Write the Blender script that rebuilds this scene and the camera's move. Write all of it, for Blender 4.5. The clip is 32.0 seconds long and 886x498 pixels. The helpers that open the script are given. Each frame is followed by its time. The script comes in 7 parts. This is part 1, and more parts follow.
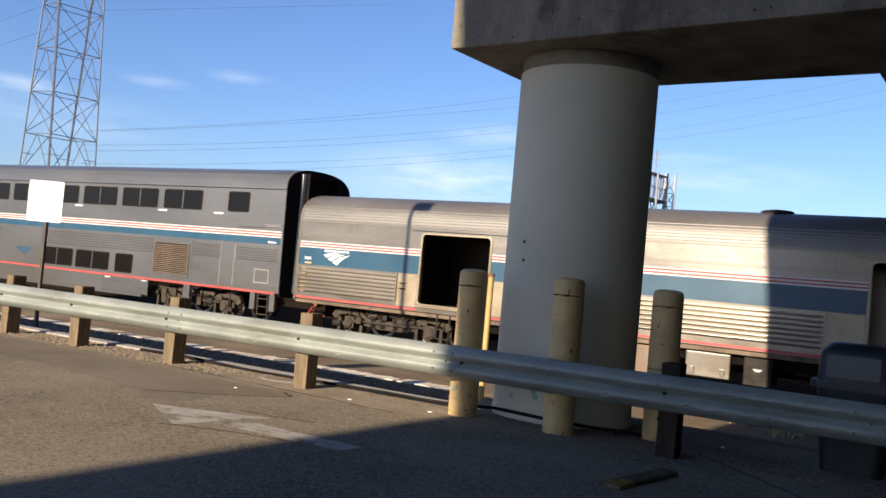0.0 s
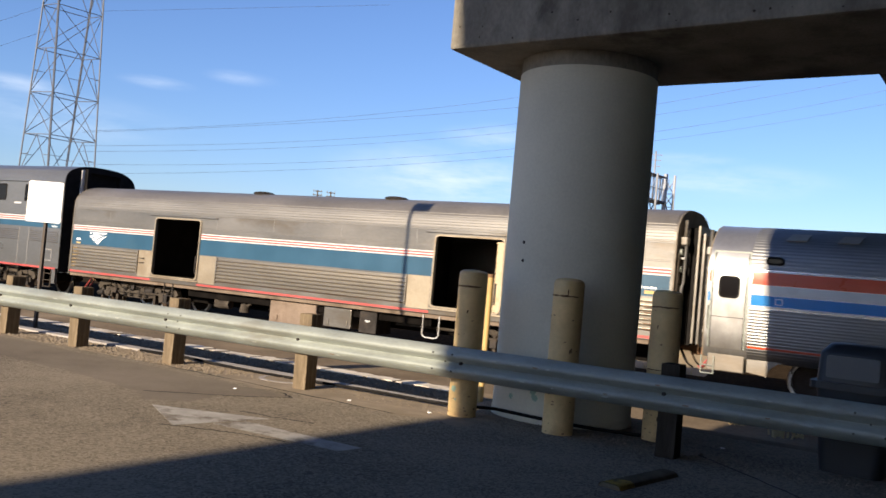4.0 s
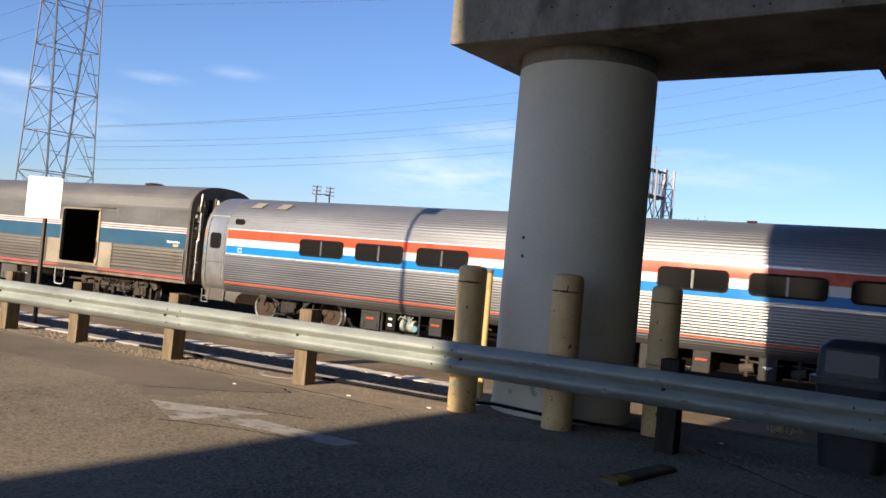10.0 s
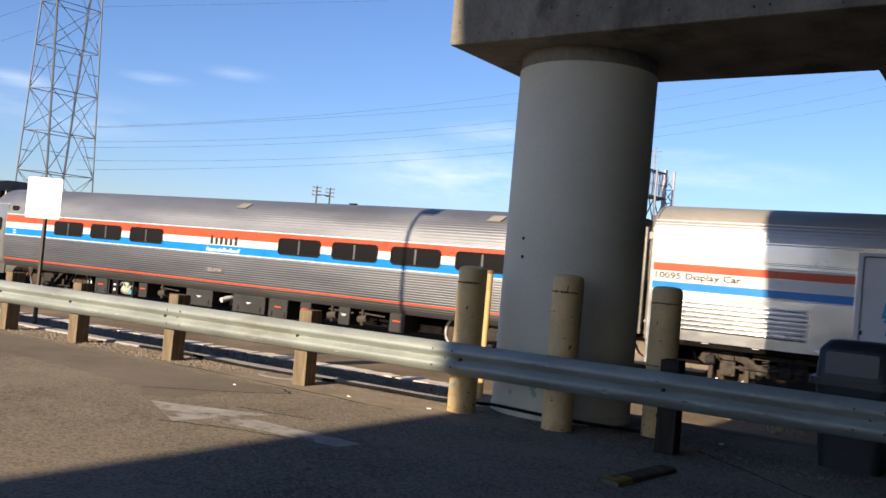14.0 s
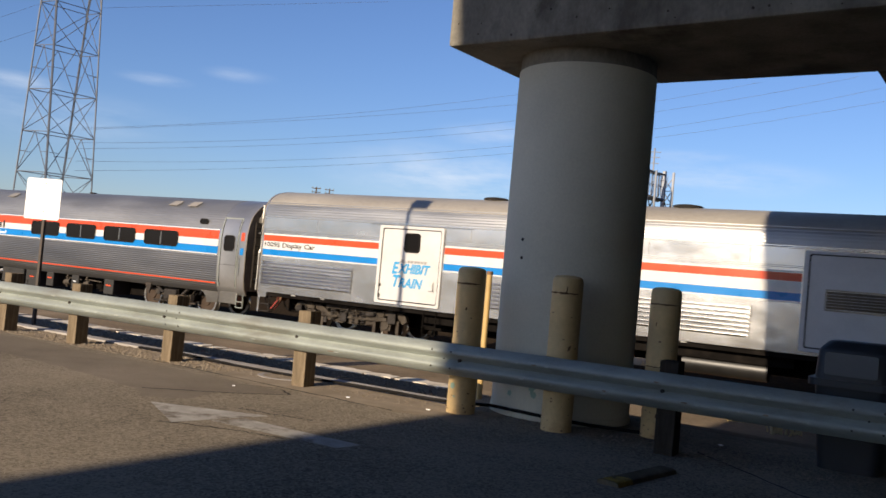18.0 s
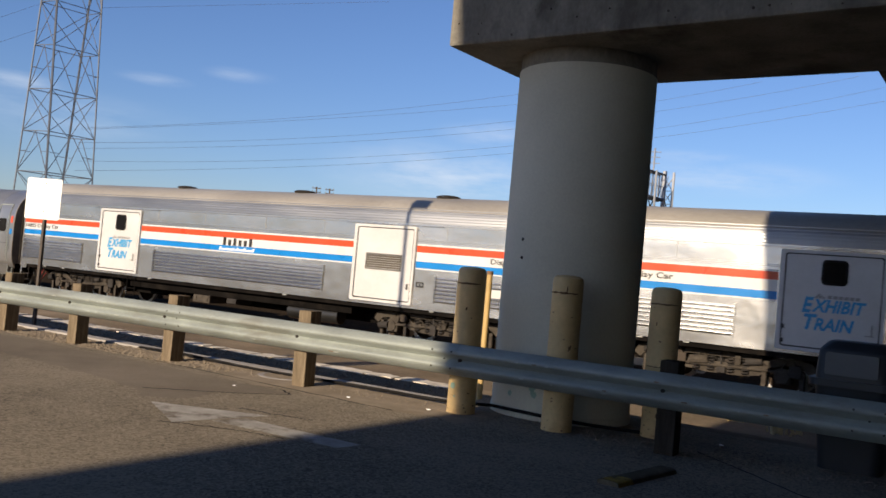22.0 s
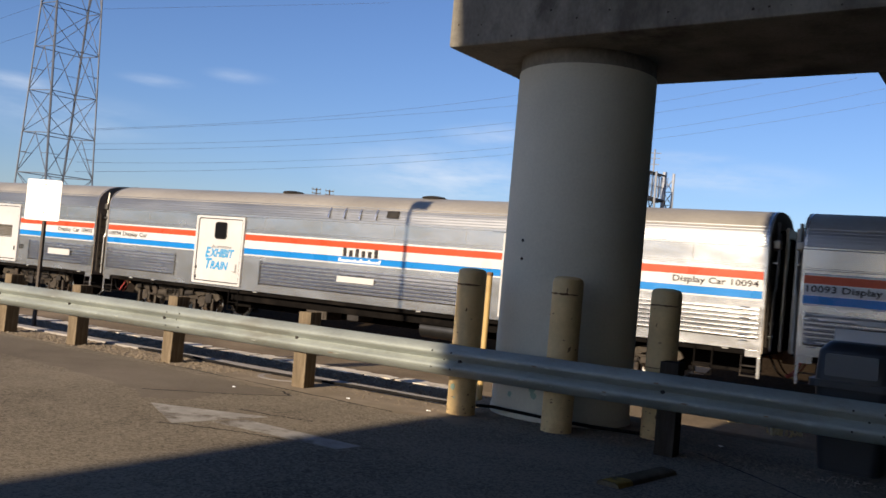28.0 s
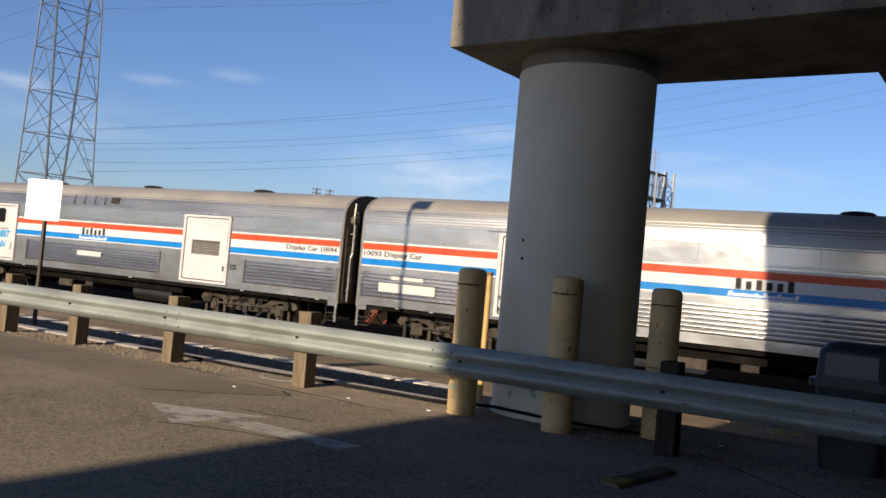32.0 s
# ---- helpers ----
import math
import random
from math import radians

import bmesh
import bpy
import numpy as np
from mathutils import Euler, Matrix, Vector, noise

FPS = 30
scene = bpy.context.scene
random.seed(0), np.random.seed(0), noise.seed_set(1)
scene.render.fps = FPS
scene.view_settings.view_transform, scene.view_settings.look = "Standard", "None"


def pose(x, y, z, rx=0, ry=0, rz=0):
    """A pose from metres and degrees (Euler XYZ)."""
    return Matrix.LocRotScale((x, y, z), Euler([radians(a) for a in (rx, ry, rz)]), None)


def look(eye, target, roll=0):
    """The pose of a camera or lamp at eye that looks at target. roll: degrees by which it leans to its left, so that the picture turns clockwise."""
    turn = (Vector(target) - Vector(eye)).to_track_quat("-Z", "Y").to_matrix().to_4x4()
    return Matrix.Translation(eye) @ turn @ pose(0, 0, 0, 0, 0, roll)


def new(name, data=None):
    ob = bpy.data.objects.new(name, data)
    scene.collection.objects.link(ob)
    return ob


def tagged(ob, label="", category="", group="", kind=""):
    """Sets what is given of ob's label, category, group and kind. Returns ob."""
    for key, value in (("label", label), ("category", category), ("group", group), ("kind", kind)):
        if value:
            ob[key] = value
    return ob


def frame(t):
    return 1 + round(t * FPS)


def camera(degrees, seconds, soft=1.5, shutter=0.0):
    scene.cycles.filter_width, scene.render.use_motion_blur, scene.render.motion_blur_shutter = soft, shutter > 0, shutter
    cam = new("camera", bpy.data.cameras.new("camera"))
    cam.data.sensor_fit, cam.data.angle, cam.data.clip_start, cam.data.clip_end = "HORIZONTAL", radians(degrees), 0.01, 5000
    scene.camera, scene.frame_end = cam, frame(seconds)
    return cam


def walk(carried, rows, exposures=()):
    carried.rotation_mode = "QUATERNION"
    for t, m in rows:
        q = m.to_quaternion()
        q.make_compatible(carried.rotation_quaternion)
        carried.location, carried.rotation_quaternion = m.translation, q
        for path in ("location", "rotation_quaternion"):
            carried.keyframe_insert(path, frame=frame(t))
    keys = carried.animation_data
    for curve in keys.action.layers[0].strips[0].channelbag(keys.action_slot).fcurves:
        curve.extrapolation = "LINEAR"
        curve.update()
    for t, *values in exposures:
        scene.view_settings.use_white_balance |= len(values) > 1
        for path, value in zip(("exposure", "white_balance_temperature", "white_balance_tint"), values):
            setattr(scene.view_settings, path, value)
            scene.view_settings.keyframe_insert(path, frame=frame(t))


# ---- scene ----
# The eye stands on a service road beside the tracks, under the edge of a bridge.
EYE = (0.0, 0.0, 1.39)
cam = camera(53.67, 32.0, soft=1.6, shutter=0.4)
walk(cam, [
    (0, look(EYE, (-10.383, 17.083, 1.984), 5.165)),
    (1, look(EYE, (-10.371, 17.091, 1.977), 5.165)),
    (2, look(EYE, (-10.368, 17.091, 2.014), 5.165)),
    (3, look(EYE, (-10.366, 17.094, 1.975), 5.165)),
    (3.5, look(EYE, (-10.373, 17.089, 2.011), 5.165)),
    (5.5, look(EYE, (-10.387, 17.083, 1.933), 5.165)),
    (6, look(EYE, (-10.392, 17.080, 1.933), 5.165)),
    (7, look(EYE, (-10.380, 17.087, 1.934), 5.165)),
    (8, look(EYE, (-10.361, 17.099, 1.933), 5.165)),
    (9, look(EYE, (-10.366, 17.096, 1.904), 5.165)),
    (10, look(EYE, (-10.358, 17.101, 1.897), 5.165)),
    (11, look(EYE, (-10.362, 17.098, 1.916), 5.165)),
    (12, look(EYE, (-10.358, 17.101, 1.897), 5.165)),
    (13, look(EYE, (-10.361, 17.100, 1.896), 5.165)),
    (14, look(EYE, (-10.359, 17.100, 1.913), 5.165)),
    (14.5, look(EYE, (-10.357, 17.101, 1.917), 5.165)),
    (16.5, look(EYE, (-10.346, 17.107, 1.932), 5.165)),
    (17, look(EYE, (-10.346, 17.107, 1.935), 5.165)),
    (18, look(EYE, (-10.346, 17.107, 1.937), 5.165)),
    (19, look(EYE, (-10.346, 17.107, 1.937), 5.165)),
    (20, look(EYE, (-10.351, 17.105, 1.929), 5.165)),
    (21, look(EYE, (-10.349, 17.106, 1.937), 5.165)),
    (22, look(EYE, (-10.351, 17.104, 1.934), 5.165)),
    (23, look(EYE, (-10.343, 17.110, 1.918), 5.165)),
    (24, look(EYE, (-10.361, 17.099, 1.933), 5.165)),
    (25, look(EYE, (-10.361, 17.098, 1.936), 5.165)),
    (25.5, look(EYE, (-10.361, 17.098, 1.936), 5.165)),
    (27.5, look(EYE, (-10.359, 17.099, 1.945), 5.165)),
    (28, look(EYE, (-10.350, 17.104, 1.960), 5.165)),
    (29, look(EYE, (-10.357, 17.100, 1.953), 5.165)),
    (30, look(EYE, (-10.360, 17.098, 1.961), 5.165)),
    (31, look(EYE, (-10.360, 17.098, 1.959), 5.165)),
    (32, look(EYE, (-10.355, 17.101, 1.956), 5.165)),
], [(0, 0.82), (13, 0.82), (14.5, 0.84), (16.5, 0.64), (17, 0.5), (18, 0.45), (19, 0.36), (23, 0.39), (28, 0.44), (32, 0.4)])

# ---- daylight: low sun from behind, slightly from one side ----
SUN_EL, SUN_AZ = radians(20.5), math.atan2(0.25, 2.67)   # the light travels towards +y, a little to +x
world = bpy.data.worlds.new("sky")
scene.world = world
world.use_nodes = True
wn, wl = world.node_tree.nodes, world.node_tree.links
sky = wn.new("ShaderNodeTexSky")
sky.sky_type, sky.sun_disc = "NISHITA", False
sky.sun_elevation, sky.sun_rotation = SUN_EL, math.pi + SUN_AZ
sky.air_density, sky.dust_density, sky.ozone_density = 1.1, 0.3, 4.6
# wisps of high cloud at their places in the sky: direction, heading, half width, half height, density
tint = wn.new("ShaderNodeMixRGB")
tint.blend_type = "MULTIPLY"
tint.inputs["Fac"].default_value, tint.inputs["Color2"].default_value = 1.0, (0.93, 0.945, 1.165, 1)
wl.new(sky.outputs["Color"], tint.inputs["Color1"])
coord = wn.new("ShaderNodeTexCoord")
cmap = wn.new("ShaderNodeMapping")
cmap.inputs["Scale"].default_value = (5.0, 5.0, 24.0)
cmap.inputs["Rotation"].default_value = (0.0, radians(5), 0.0)
cn = wn.new("ShaderNodeTexNoise")
cn.inputs["Scale"].default_value, cn.inputs["Detail"].default_value, cn.inputs["Roughness"].default_value = 2.2, 7.0, 0.62
cr = wn.new("ShaderNodeMapRange")
cr.inputs["From Min"].default_value, cr.inputs["From Max"].default_value = 0.32, 0.72
wl.new(coord.outputs["Generated"], cmap.inputs["Vector"])
wl.new(cmap.outputs["Vector"], cn.inputs["Vector"])
wl.new(cn.outputs["Fac"], cr.inputs["Value"])
total = None
for dx, dy, dz, turn, half_w, half_h, dense in ((-0.837, 0.524, 0.155, 58.0, 0.061, 0.0129, 0.50),
          (-0.757, 0.629, 0.178, 50.3, 0.048, 0.0090, 0.38),
          (-0.696, 0.691, 0.195, 45.2, 0.048, 0.0103, 0.30),
          (-0.510, 0.850, 0.110, 31.0, 0.180, 0.0480, 0.78),
          (-0.474, 0.866, 0.158, 28.7, 0.075, 0.0230, 0.48),
          (-0.238, 0.962, 0.130, 13.9, 0.150, 0.0260, 0.50),
          (-0.267, 0.952, 0.150, 15.7, 0.071, 0.0129, 0.45),
          (-0.819, 0.559, 0.127, 55.7, 0.168, 0.0387, 0.24)):
    mp = wn.new("ShaderNodeMapping")
    mp.vector_type = "TEXTURE"
    mp.inputs["Location"].default_value, mp.inputs["Rotation"].default_value = (dx, dy, dz), (0, 0, radians(turn))
    mp.inputs["Scale"].default_value = (half_w, 0.5, half_h)
    ln = wn.new("ShaderNodeVectorMath")
    ln.operation = "LENGTH"
    mr = wn.new("ShaderNodeMapRange")
    mr.interpolation_type = "SMOOTHSTEP"
    mr.inputs["From Min"].default_value, mr.inputs["From Max"].default_value = 1.0, 0.0
    mr.inputs["To Min"].default_value, mr.inputs["To Max"].default_value = 0.0, dense
    wl.new(coord.outputs["Generated"], mp.inputs["Vector"])
    wl.new(mp.outputs["Vector"], ln.inputs[0])
    wl.new(ln.outputs["Value"], mr.inputs["Value"])
    if total is None:
        total = mr.outputs["Result"]
    else:
        ad = wn.new("ShaderNodeMath")
        ad.operation = "MAXIMUM"
        wl.new(total, ad.inputs[0])
        wl.new(mr.outputs["Result"], ad.inputs[1])
        total = ad.outputs["Value"]
mul = wn.new("ShaderNodeMath")
mul.operation = "MULTIPLY"
wl.new(total, mul.inputs[0])
wl.new(cr.outputs["Result"], mul.inputs[1])
cmix = wn.new("ShaderNodeMixRGB")
cmix.inputs["Color2"].default_value = (7.2, 7.9, 9.0, 1)
wl.new(mul.outputs["Value"], cmix.inputs["Fac"])
wl.new(tint.outputs["Color"], cmix.inputs["Color1"])
wl.new(cmix.outputs["Color"], wn["Background"].inputs["Color"])
wn["Background"].inputs["Strength"].default_value = 0.081

sun = new("sun", bpy.data.lights.new("sun", "SUN"))
sun.data.energy, sun.data.angle, sun.data.color = 5.0, radians(0.45), (1.0, 0.83, 0.62)
sun.matrix_world = look((-20, -235, 91), (-20 + 0.25 * 34, -235 + 2.67 * 34, 91 - 34))
scene.view_settings.exposure = 0.0


# ---- materials ----
def material(name, color, rough=0.6, metal=0.0, scale=6.0, vary=0.25, fine=60.0, bump=0.15, stretch=(1, 1, 1), stain=None, stain_at=0.6, spec=0.5, per_object=0.0, coat=0.0, dent=0.0):
    """A procedural surface: base colour varied at two scales, roughness varied with it, fine relief, and an optional stain colour."""
    m = bpy.data.materials.new(name)
    m.use_nodes = True
    n, l = m.node_tree.nodes, m.node_tree.links
    b = n["Principled BSDF"]
    tc = n.new("ShaderNodeTexCoord")
    mp = n.new("ShaderNodeMapping")
    mp.inputs["Scale"].default_value = stretch
    l.new(tc.outputs["Object"], mp.inputs["Vector"])
    big, small = n.new("ShaderNodeTexNoise"), n.new("ShaderNodeTexNoise")
    big.inputs["Scale"].default_value, big.inputs["Detail"].default_value = scale, 5.0
    small.inputs["Scale"].default_value, small.inputs["Detail"].default_value = fine, 3.0
    for t in (big, small):
        l.new(mp.outputs["Vector"], t.inputs["Vector"])
    add = n.new("ShaderNodeMath")
    add.operation = "MULTIPLY_ADD"
    add.inputs[1].default_value = 0.4
    l.new(small.outputs["Fac"], add.inputs[0])
    l.new(big.outputs["Fac"], add.inputs[2])
    ramp = n.new("ShaderNodeValToRGB")
    lo = tuple(c * (1 - vary) for c in color)
    hi = tuple(min(1.0, c * (1 + vary)) for c in color)
    ramp.color_ramp.elements[0].position, ramp.color_ramp.elements[1].position = 0.45, 0.95
    ramp.color_ramp.elements[0].color, ramp.color_ramp.elements[1].color = (*lo, 1), (*hi, 1)
    l.new(add.outputs["Value"], ramp.inputs["Fac"])
    out = ramp.outputs["Color"]
    if stain:
        st = n.new("ShaderNodeTexNoise")
        st.inputs["Scale"].default_value, st.inputs["Detail"].default_value, st.inputs["Roughness"].default_value = scale * 0.45, 8.0, 0.7
        l.new(mp.outputs["Vector"], st.inputs["Vector"])
        sr = n.new("ShaderNodeValToRGB")
        sr.color_ramp.elements[0].position, sr.color_ramp.elements[1].position = stain_at - 0.06, stain_at + 0.06
        l.new(st.outputs["Fac"], sr.inputs["Fac"])
        mx = n.new("ShaderNodeMixRGB")
        mx.inputs["Color2"].default_value = (*stain, 1)
        l.new(sr.outputs["Color"], mx.inputs["Fac"])
        l.new(out, mx.inputs["Color1"])
        out = mx.outputs["Color"]
    if per_object:
        oi = n.new("ShaderNodeObjectInfo")
        hs = n.new("ShaderNodeHueSaturation")
        mr = n.new("ShaderNodeMapRange")
        mr.inputs["To Min"].default_value, mr.inputs["To Max"].default_value = 1 - per_object, 1 + per_object
        l.new(oi.outputs["Random"], mr.inputs["Value"])
        l.new(mr.outputs["Result"], hs.inputs["Value"])
        l.new(out, hs.inputs["Color"])
        out = hs.outputs["Color"]
    l.new(out, b.inputs["Base Color"])
    rr = n.new("ShaderNodeMapRange")
    rr.inputs["To Min"].default_value, rr.inputs["To Max"].default_value = max(0.03, rough - 0.12), min(1.0, rough + 0.12)
    l.new(big.outputs["Fac"], rr.inputs["Value"])
    l.new(rr.outputs["Result"], b.inputs["Roughness"])
    b.inputs["Metallic"].default_value = metal
    b.inputs["Specular IOR Level"].default_value = 0.0 if rough >= 0.72 and metal < 0.3 else spec
    b.inputs["Coat Weight"].default_value = coat
    if dent:
        wave = n.new("ShaderNodeTexNoise")
        wave.inputs["Scale"].default_value, wave.inputs["Detail"].default_value = 1.4, 2.0
        l.new(tc.outputs["Object"], wave.inputs["Vector"])
        db = n.new("ShaderNodeBump")
        db.inputs["Strength"].default_value, db.inputs["Distance"].default_value = dent, 0.03
        l.new(wave.outputs["Fac"], db.inputs["Height"])
        l.new(db.outputs["Normal"], b.inputs["Normal"])
    if bump:
        bp = n.new("ShaderNodeBump")
        if dent:
            l.new(db.outputs["Normal"], bp.inputs["Normal"])
        bp.inputs["Strength"].default_value, bp.inputs["Distance"].default_value = bump, 0.01
        l.new(small.outputs["Fac"], bp.inputs["Height"])
        l.new(bp.outputs["Normal"], b.inputs["Normal"])
    return m


def plain(name, color, rough=0.5, metal=0.0):
    m = bpy.data.materials.new(name)
    m.use_nodes = True
    b = m.node_tree.nodes["Principled BSDF"]
    b.inputs["Base Color"].default_value = (*color, 1)
    b.inputs["Roughness"].default_value, b.inputs["Metallic"].default_value = rough, metal
    return m




def asphalt(name, dark, light, contrast, grain):
    """Asphalt with visible pale and dark stone chips in worn binder, blotched at a larger scale."""
    m = bpy.data.materials.new(name)
    m.use_nodes = True
    n, l = m.node_tree.nodes, m.node_tree.links
    b = n["Principled BSDF"]
    tc = n.new("ShaderNodeTexCoord")
    chips, blot, fine = n.new("ShaderNodeTexVoronoi"), n.new("ShaderNodeTexNoise"), n.new("ShaderNodeTexNoise")
    chips.inputs["Scale"].default_value = grain
    blot.inputs["Scale"].default_value, blot.inputs["Detail"].default_value, blot.inputs["Roughness"].default_value = 0.55, 7.0, 0.65
    fine.inputs["Scale"].default_value, fine.inputs["Detail"].default_value = grain * 1.6, 2.0
    for t in (chips, blot, fine):
        l.new(tc.outputs["Object"], t.inputs["Vector"])
    bw = n.new("ShaderNodeRGBToBW")
    l.new(chips.outputs["Color"], bw.inputs["Color"])
    mix = n.new("ShaderNodeMath")
    mix.operation = "MULTIPLY_ADD"
    mix.inputs[1].default_value = contrast
    l.new(bw.outputs["Val"], mix.inputs[0])
    l.new(blot.outputs["Fac"], mix.inputs[2])
    ramp = n.new("ShaderNodeValToRGB")
    e = ramp.color_ramp.elements
    e[0].position, e[1].position = 0.30 + contrast * 0.25, 0.72 + contrast * 0.6
    e[0].color, e[1].color = (*dark, 1), (*light, 1)
    l.new(mix.outputs["Value"], ramp.inputs["Fac"])
    l.new(ramp.outputs["Color"], b.inputs["Base Color"])
    b.inputs["Roughness"].default_value = 0.92
    b.inputs["Specular IOR Level"].default_value = 0.0
    bp = n.new("ShaderNodeBump")
    bp.inputs["Strength"].default_value, bp.inputs["Distance"].default_value = 0.7, 0.006
    l.new(fine.outputs["Fac"], bp.inputs["Height"])
    l.new(bp.outputs["Normal"], b.inputs["Normal"])
    return m


ASPHALT = asphalt("worn_asphalt", (0.106, 0.089, 0.068), (0.285, 0.24, 0.181), 0.66, 60)
ASPHALT_OLD = asphalt("smooth_asphalt_patch", (0.138, 0.116, 0.09), (0.255, 0.214, 0.168), 0.22, 110)
CONCRETE_STRIP = material("pale_concrete", (0.38, 0.35, 0.325), 0.8, scale=2.0, vary=0.2, fine=50, bump=0.3, stain=(0.30, 0.27, 0.25), stain_at=0.62)
PAINT_ROAD = material("worn_road_paint", (0.38, 0.355, 0.315), 0.8, scale=5.0, vary=0.2, fine=70, bump=0.6, stain=(0.165, 0.138, 0.11), stain_at=0.54)
PAINT_EDGE = material("chalky_edge_paint", (0.68, 0.61, 0.51), 0.8, scale=4.0, vary=0.2, fine=60, bump=0.4, stain=(0.3, 0.25, 0.2), stain_at=0.58)
DIRT = material("dry_dirt", (0.21, 0.165, 0.115), 0.95, scale=0.35, vary=0.35, fine=14, bump=0.8, stain=(0.14, 0.11, 0.08), stain_at=0.62)
SAND = material("sandy_grit", (0.27, 0.22, 0.163), 0.95, scale=3, vary=0.2, fine=60, bump=0.4, stain=(0.235, 0.188, 0.135), stain_at=0.58)
PALE_DUST = material("pale_dusty_ground", (0.30, 0.245, 0.17), 0.95, scale=0.5, vary=0.25, fine=14, bump=0.6, stain=(0.30, 0.24, 0.165), stain_at=0.58)
STRAW = material("straw_dry_weed", (0.46, 0.36, 0.19), 0.85, scale=3, vary=0.3, fine=30, bump=0.1)
GRAVEL = material("gravel", (0.25, 0.205, 0.155), 0.9, scale=30, vary=0.45, fine=120, bump=0.6)
# near-black ballast: the shade under and behind the train is in its colour
BALLAST_SHADE = material("ballast", (0.030, 0.022, 0.015), 0.95, scale=9, vary=0.5, fine=40, bump=1.0)
CONCRETE = material("bridge_concrete", (0.225, 0.208, 0.178), 0.9, scale=1.6, vary=0.35, fine=30, bump=0.6, stretch=(1, 1, 0.6), stain=(0.12, 0.11, 0.095), stain_at=0.55)
# darkened copy of the bridge concrete, deepens the shade under the deck
CONCRETE_SHADE = material("shade_dark_bridge_concrete", (0.10, 0.094, 0.085), 0.9, scale=1.2, vary=0.3, fine=30, bump=0.4, stain=(0.06, 0.056, 0.05), stain_at=0.55)
PILLAR = material("painted_grey_concrete", (0.62, 0.59, 0.48), 0.75, scale=0.8, vary=0.12, fine=40, bump=0.15, stain=(0.40, 0.395, 0.35), stain_at=0.66)
GALV = material("galvanised_steel", (0.272, 0.296, 0.272), 0.52, 0.22, scale=3.0, vary=0.2, fine=30, bump=0.12, stain=(0.218, 0.224, 0.196), stain_at=0.6, stretch=(0.6, 1, 2))
WOOD = material("weathered_timber", (0.195, 0.152, 0.103), 0.85, scale=4.0, vary=0.45, fine=40, bump=0.8, stretch=(6, 6, 0.6), stain=(0.12, 0.085, 0.055), stain_at=0.60)
# shaded copy of the post timber, bridge shade put into the colour
WOOD_SHADED = material("shaded_timber", (0.05, 0.041, 0.033), 0.85, scale=4.0, vary=0.35, fine=40, bump=0.6, stretch=(6, 6, 0.6))
BOLLARD = material("faded_cream_paint", (0.62, 0.44, 0.205), 0.65, scale=3.0, vary=0.18, fine=25, bump=0.25, stain=(0.44, 0.27, 0.12), stain_at=0.6)
YELLOW_PAINT = material("yellow_paint", (0.48, 0.33, 0.13), 0.6, scale=5, vary=0.2, fine=40, bump=0.15, stain=(0.3, 0.17, 0.05), stain_at=0.66)
RUST = material("rusty_steel", (0.20, 0.12, 0.075), 0.85, 0.2, scale=4, vary=0.35, fine=40, bump=0.4)
RUST_DARK = material("dark_rust_stain", (0.13, 0.075, 0.038), 0.9, scale=12, vary=0.4, fine=60, bump=0.3)
DARK_STEEL = material("dirty_dark_steel", (0.045, 0.041, 0.039), 0.8, 0.1, scale=3, vary=0.4, fine=25, bump=0.5, stain=(0.075, 0.06, 0.048), stain_at=0.6)
FRAME_BLACK = material("black_painted_frame", (0.009, 0.008, 0.0075), 0.8, scale=2, vary=0.4, fine=20, bump=0.3, stain=(0.018, 0.015, 0.013), stain_at=0.6)
GEAR = material("dark_grey_equipment_paint", (0.042, 0.041, 0.04), 0.6, spec=0.1, scale=1.5, vary=0.2, fine=20, bump=0.1, stain=(0.05, 0.046, 0.044), stain_at=0.6)
TANK_BLACK = material("black_tank_paint", (0.014, 0.0135, 0.013), 0.4, scale=2, vary=0.3, fine=20, bump=0.1)
SILL_TAN = material("dusty_sill", (0.19, 0.148, 0.115), 0.8, scale=1.5, vary=0.25, fine=20, bump=0.15, stain=(0.1, 0.078, 0.06), stain_at=0.58)
TAN_BOX = material("dust_coated_battery_box", (0.225, 0.175, 0.138), 0.8, scale=1.5, vary=0.2, fine=20, bump=0.15, stain=(0.14, 0.10, 0.075), stain_at=0.6)
TRUCK = material("dusty_cast_steel", (0.075, 0.064, 0.053), 0.85, 0.1, scale=3, vary=0.4, fine=25, bump=0.5, stain=(0.042, 0.035, 0.031), stain_at=0.60)
WHEEL = material("rusted_wheel_steel", (0.075, 0.056, 0.044), 0.8, 0.2, scale=2, vary=0.25, fine=20, bump=0.3)
TREAD = material("worn_bright_tread", (0.55, 0.53, 0.5), 0.3, 0.9, scale=6, vary=0.15, fine=40, bump=0.05)
POST_BROWN = material("dull_brown_post_paint", (0.075, 0.06, 0.048), 0.7, scale=3, vary=0.3, fine=30, bump=0.2)
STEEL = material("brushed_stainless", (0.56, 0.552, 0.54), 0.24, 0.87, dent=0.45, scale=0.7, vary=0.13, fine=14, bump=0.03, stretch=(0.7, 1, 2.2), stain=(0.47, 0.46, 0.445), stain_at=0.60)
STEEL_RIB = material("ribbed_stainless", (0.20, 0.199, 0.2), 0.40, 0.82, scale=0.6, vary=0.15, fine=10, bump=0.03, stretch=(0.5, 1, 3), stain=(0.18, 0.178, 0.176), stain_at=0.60)
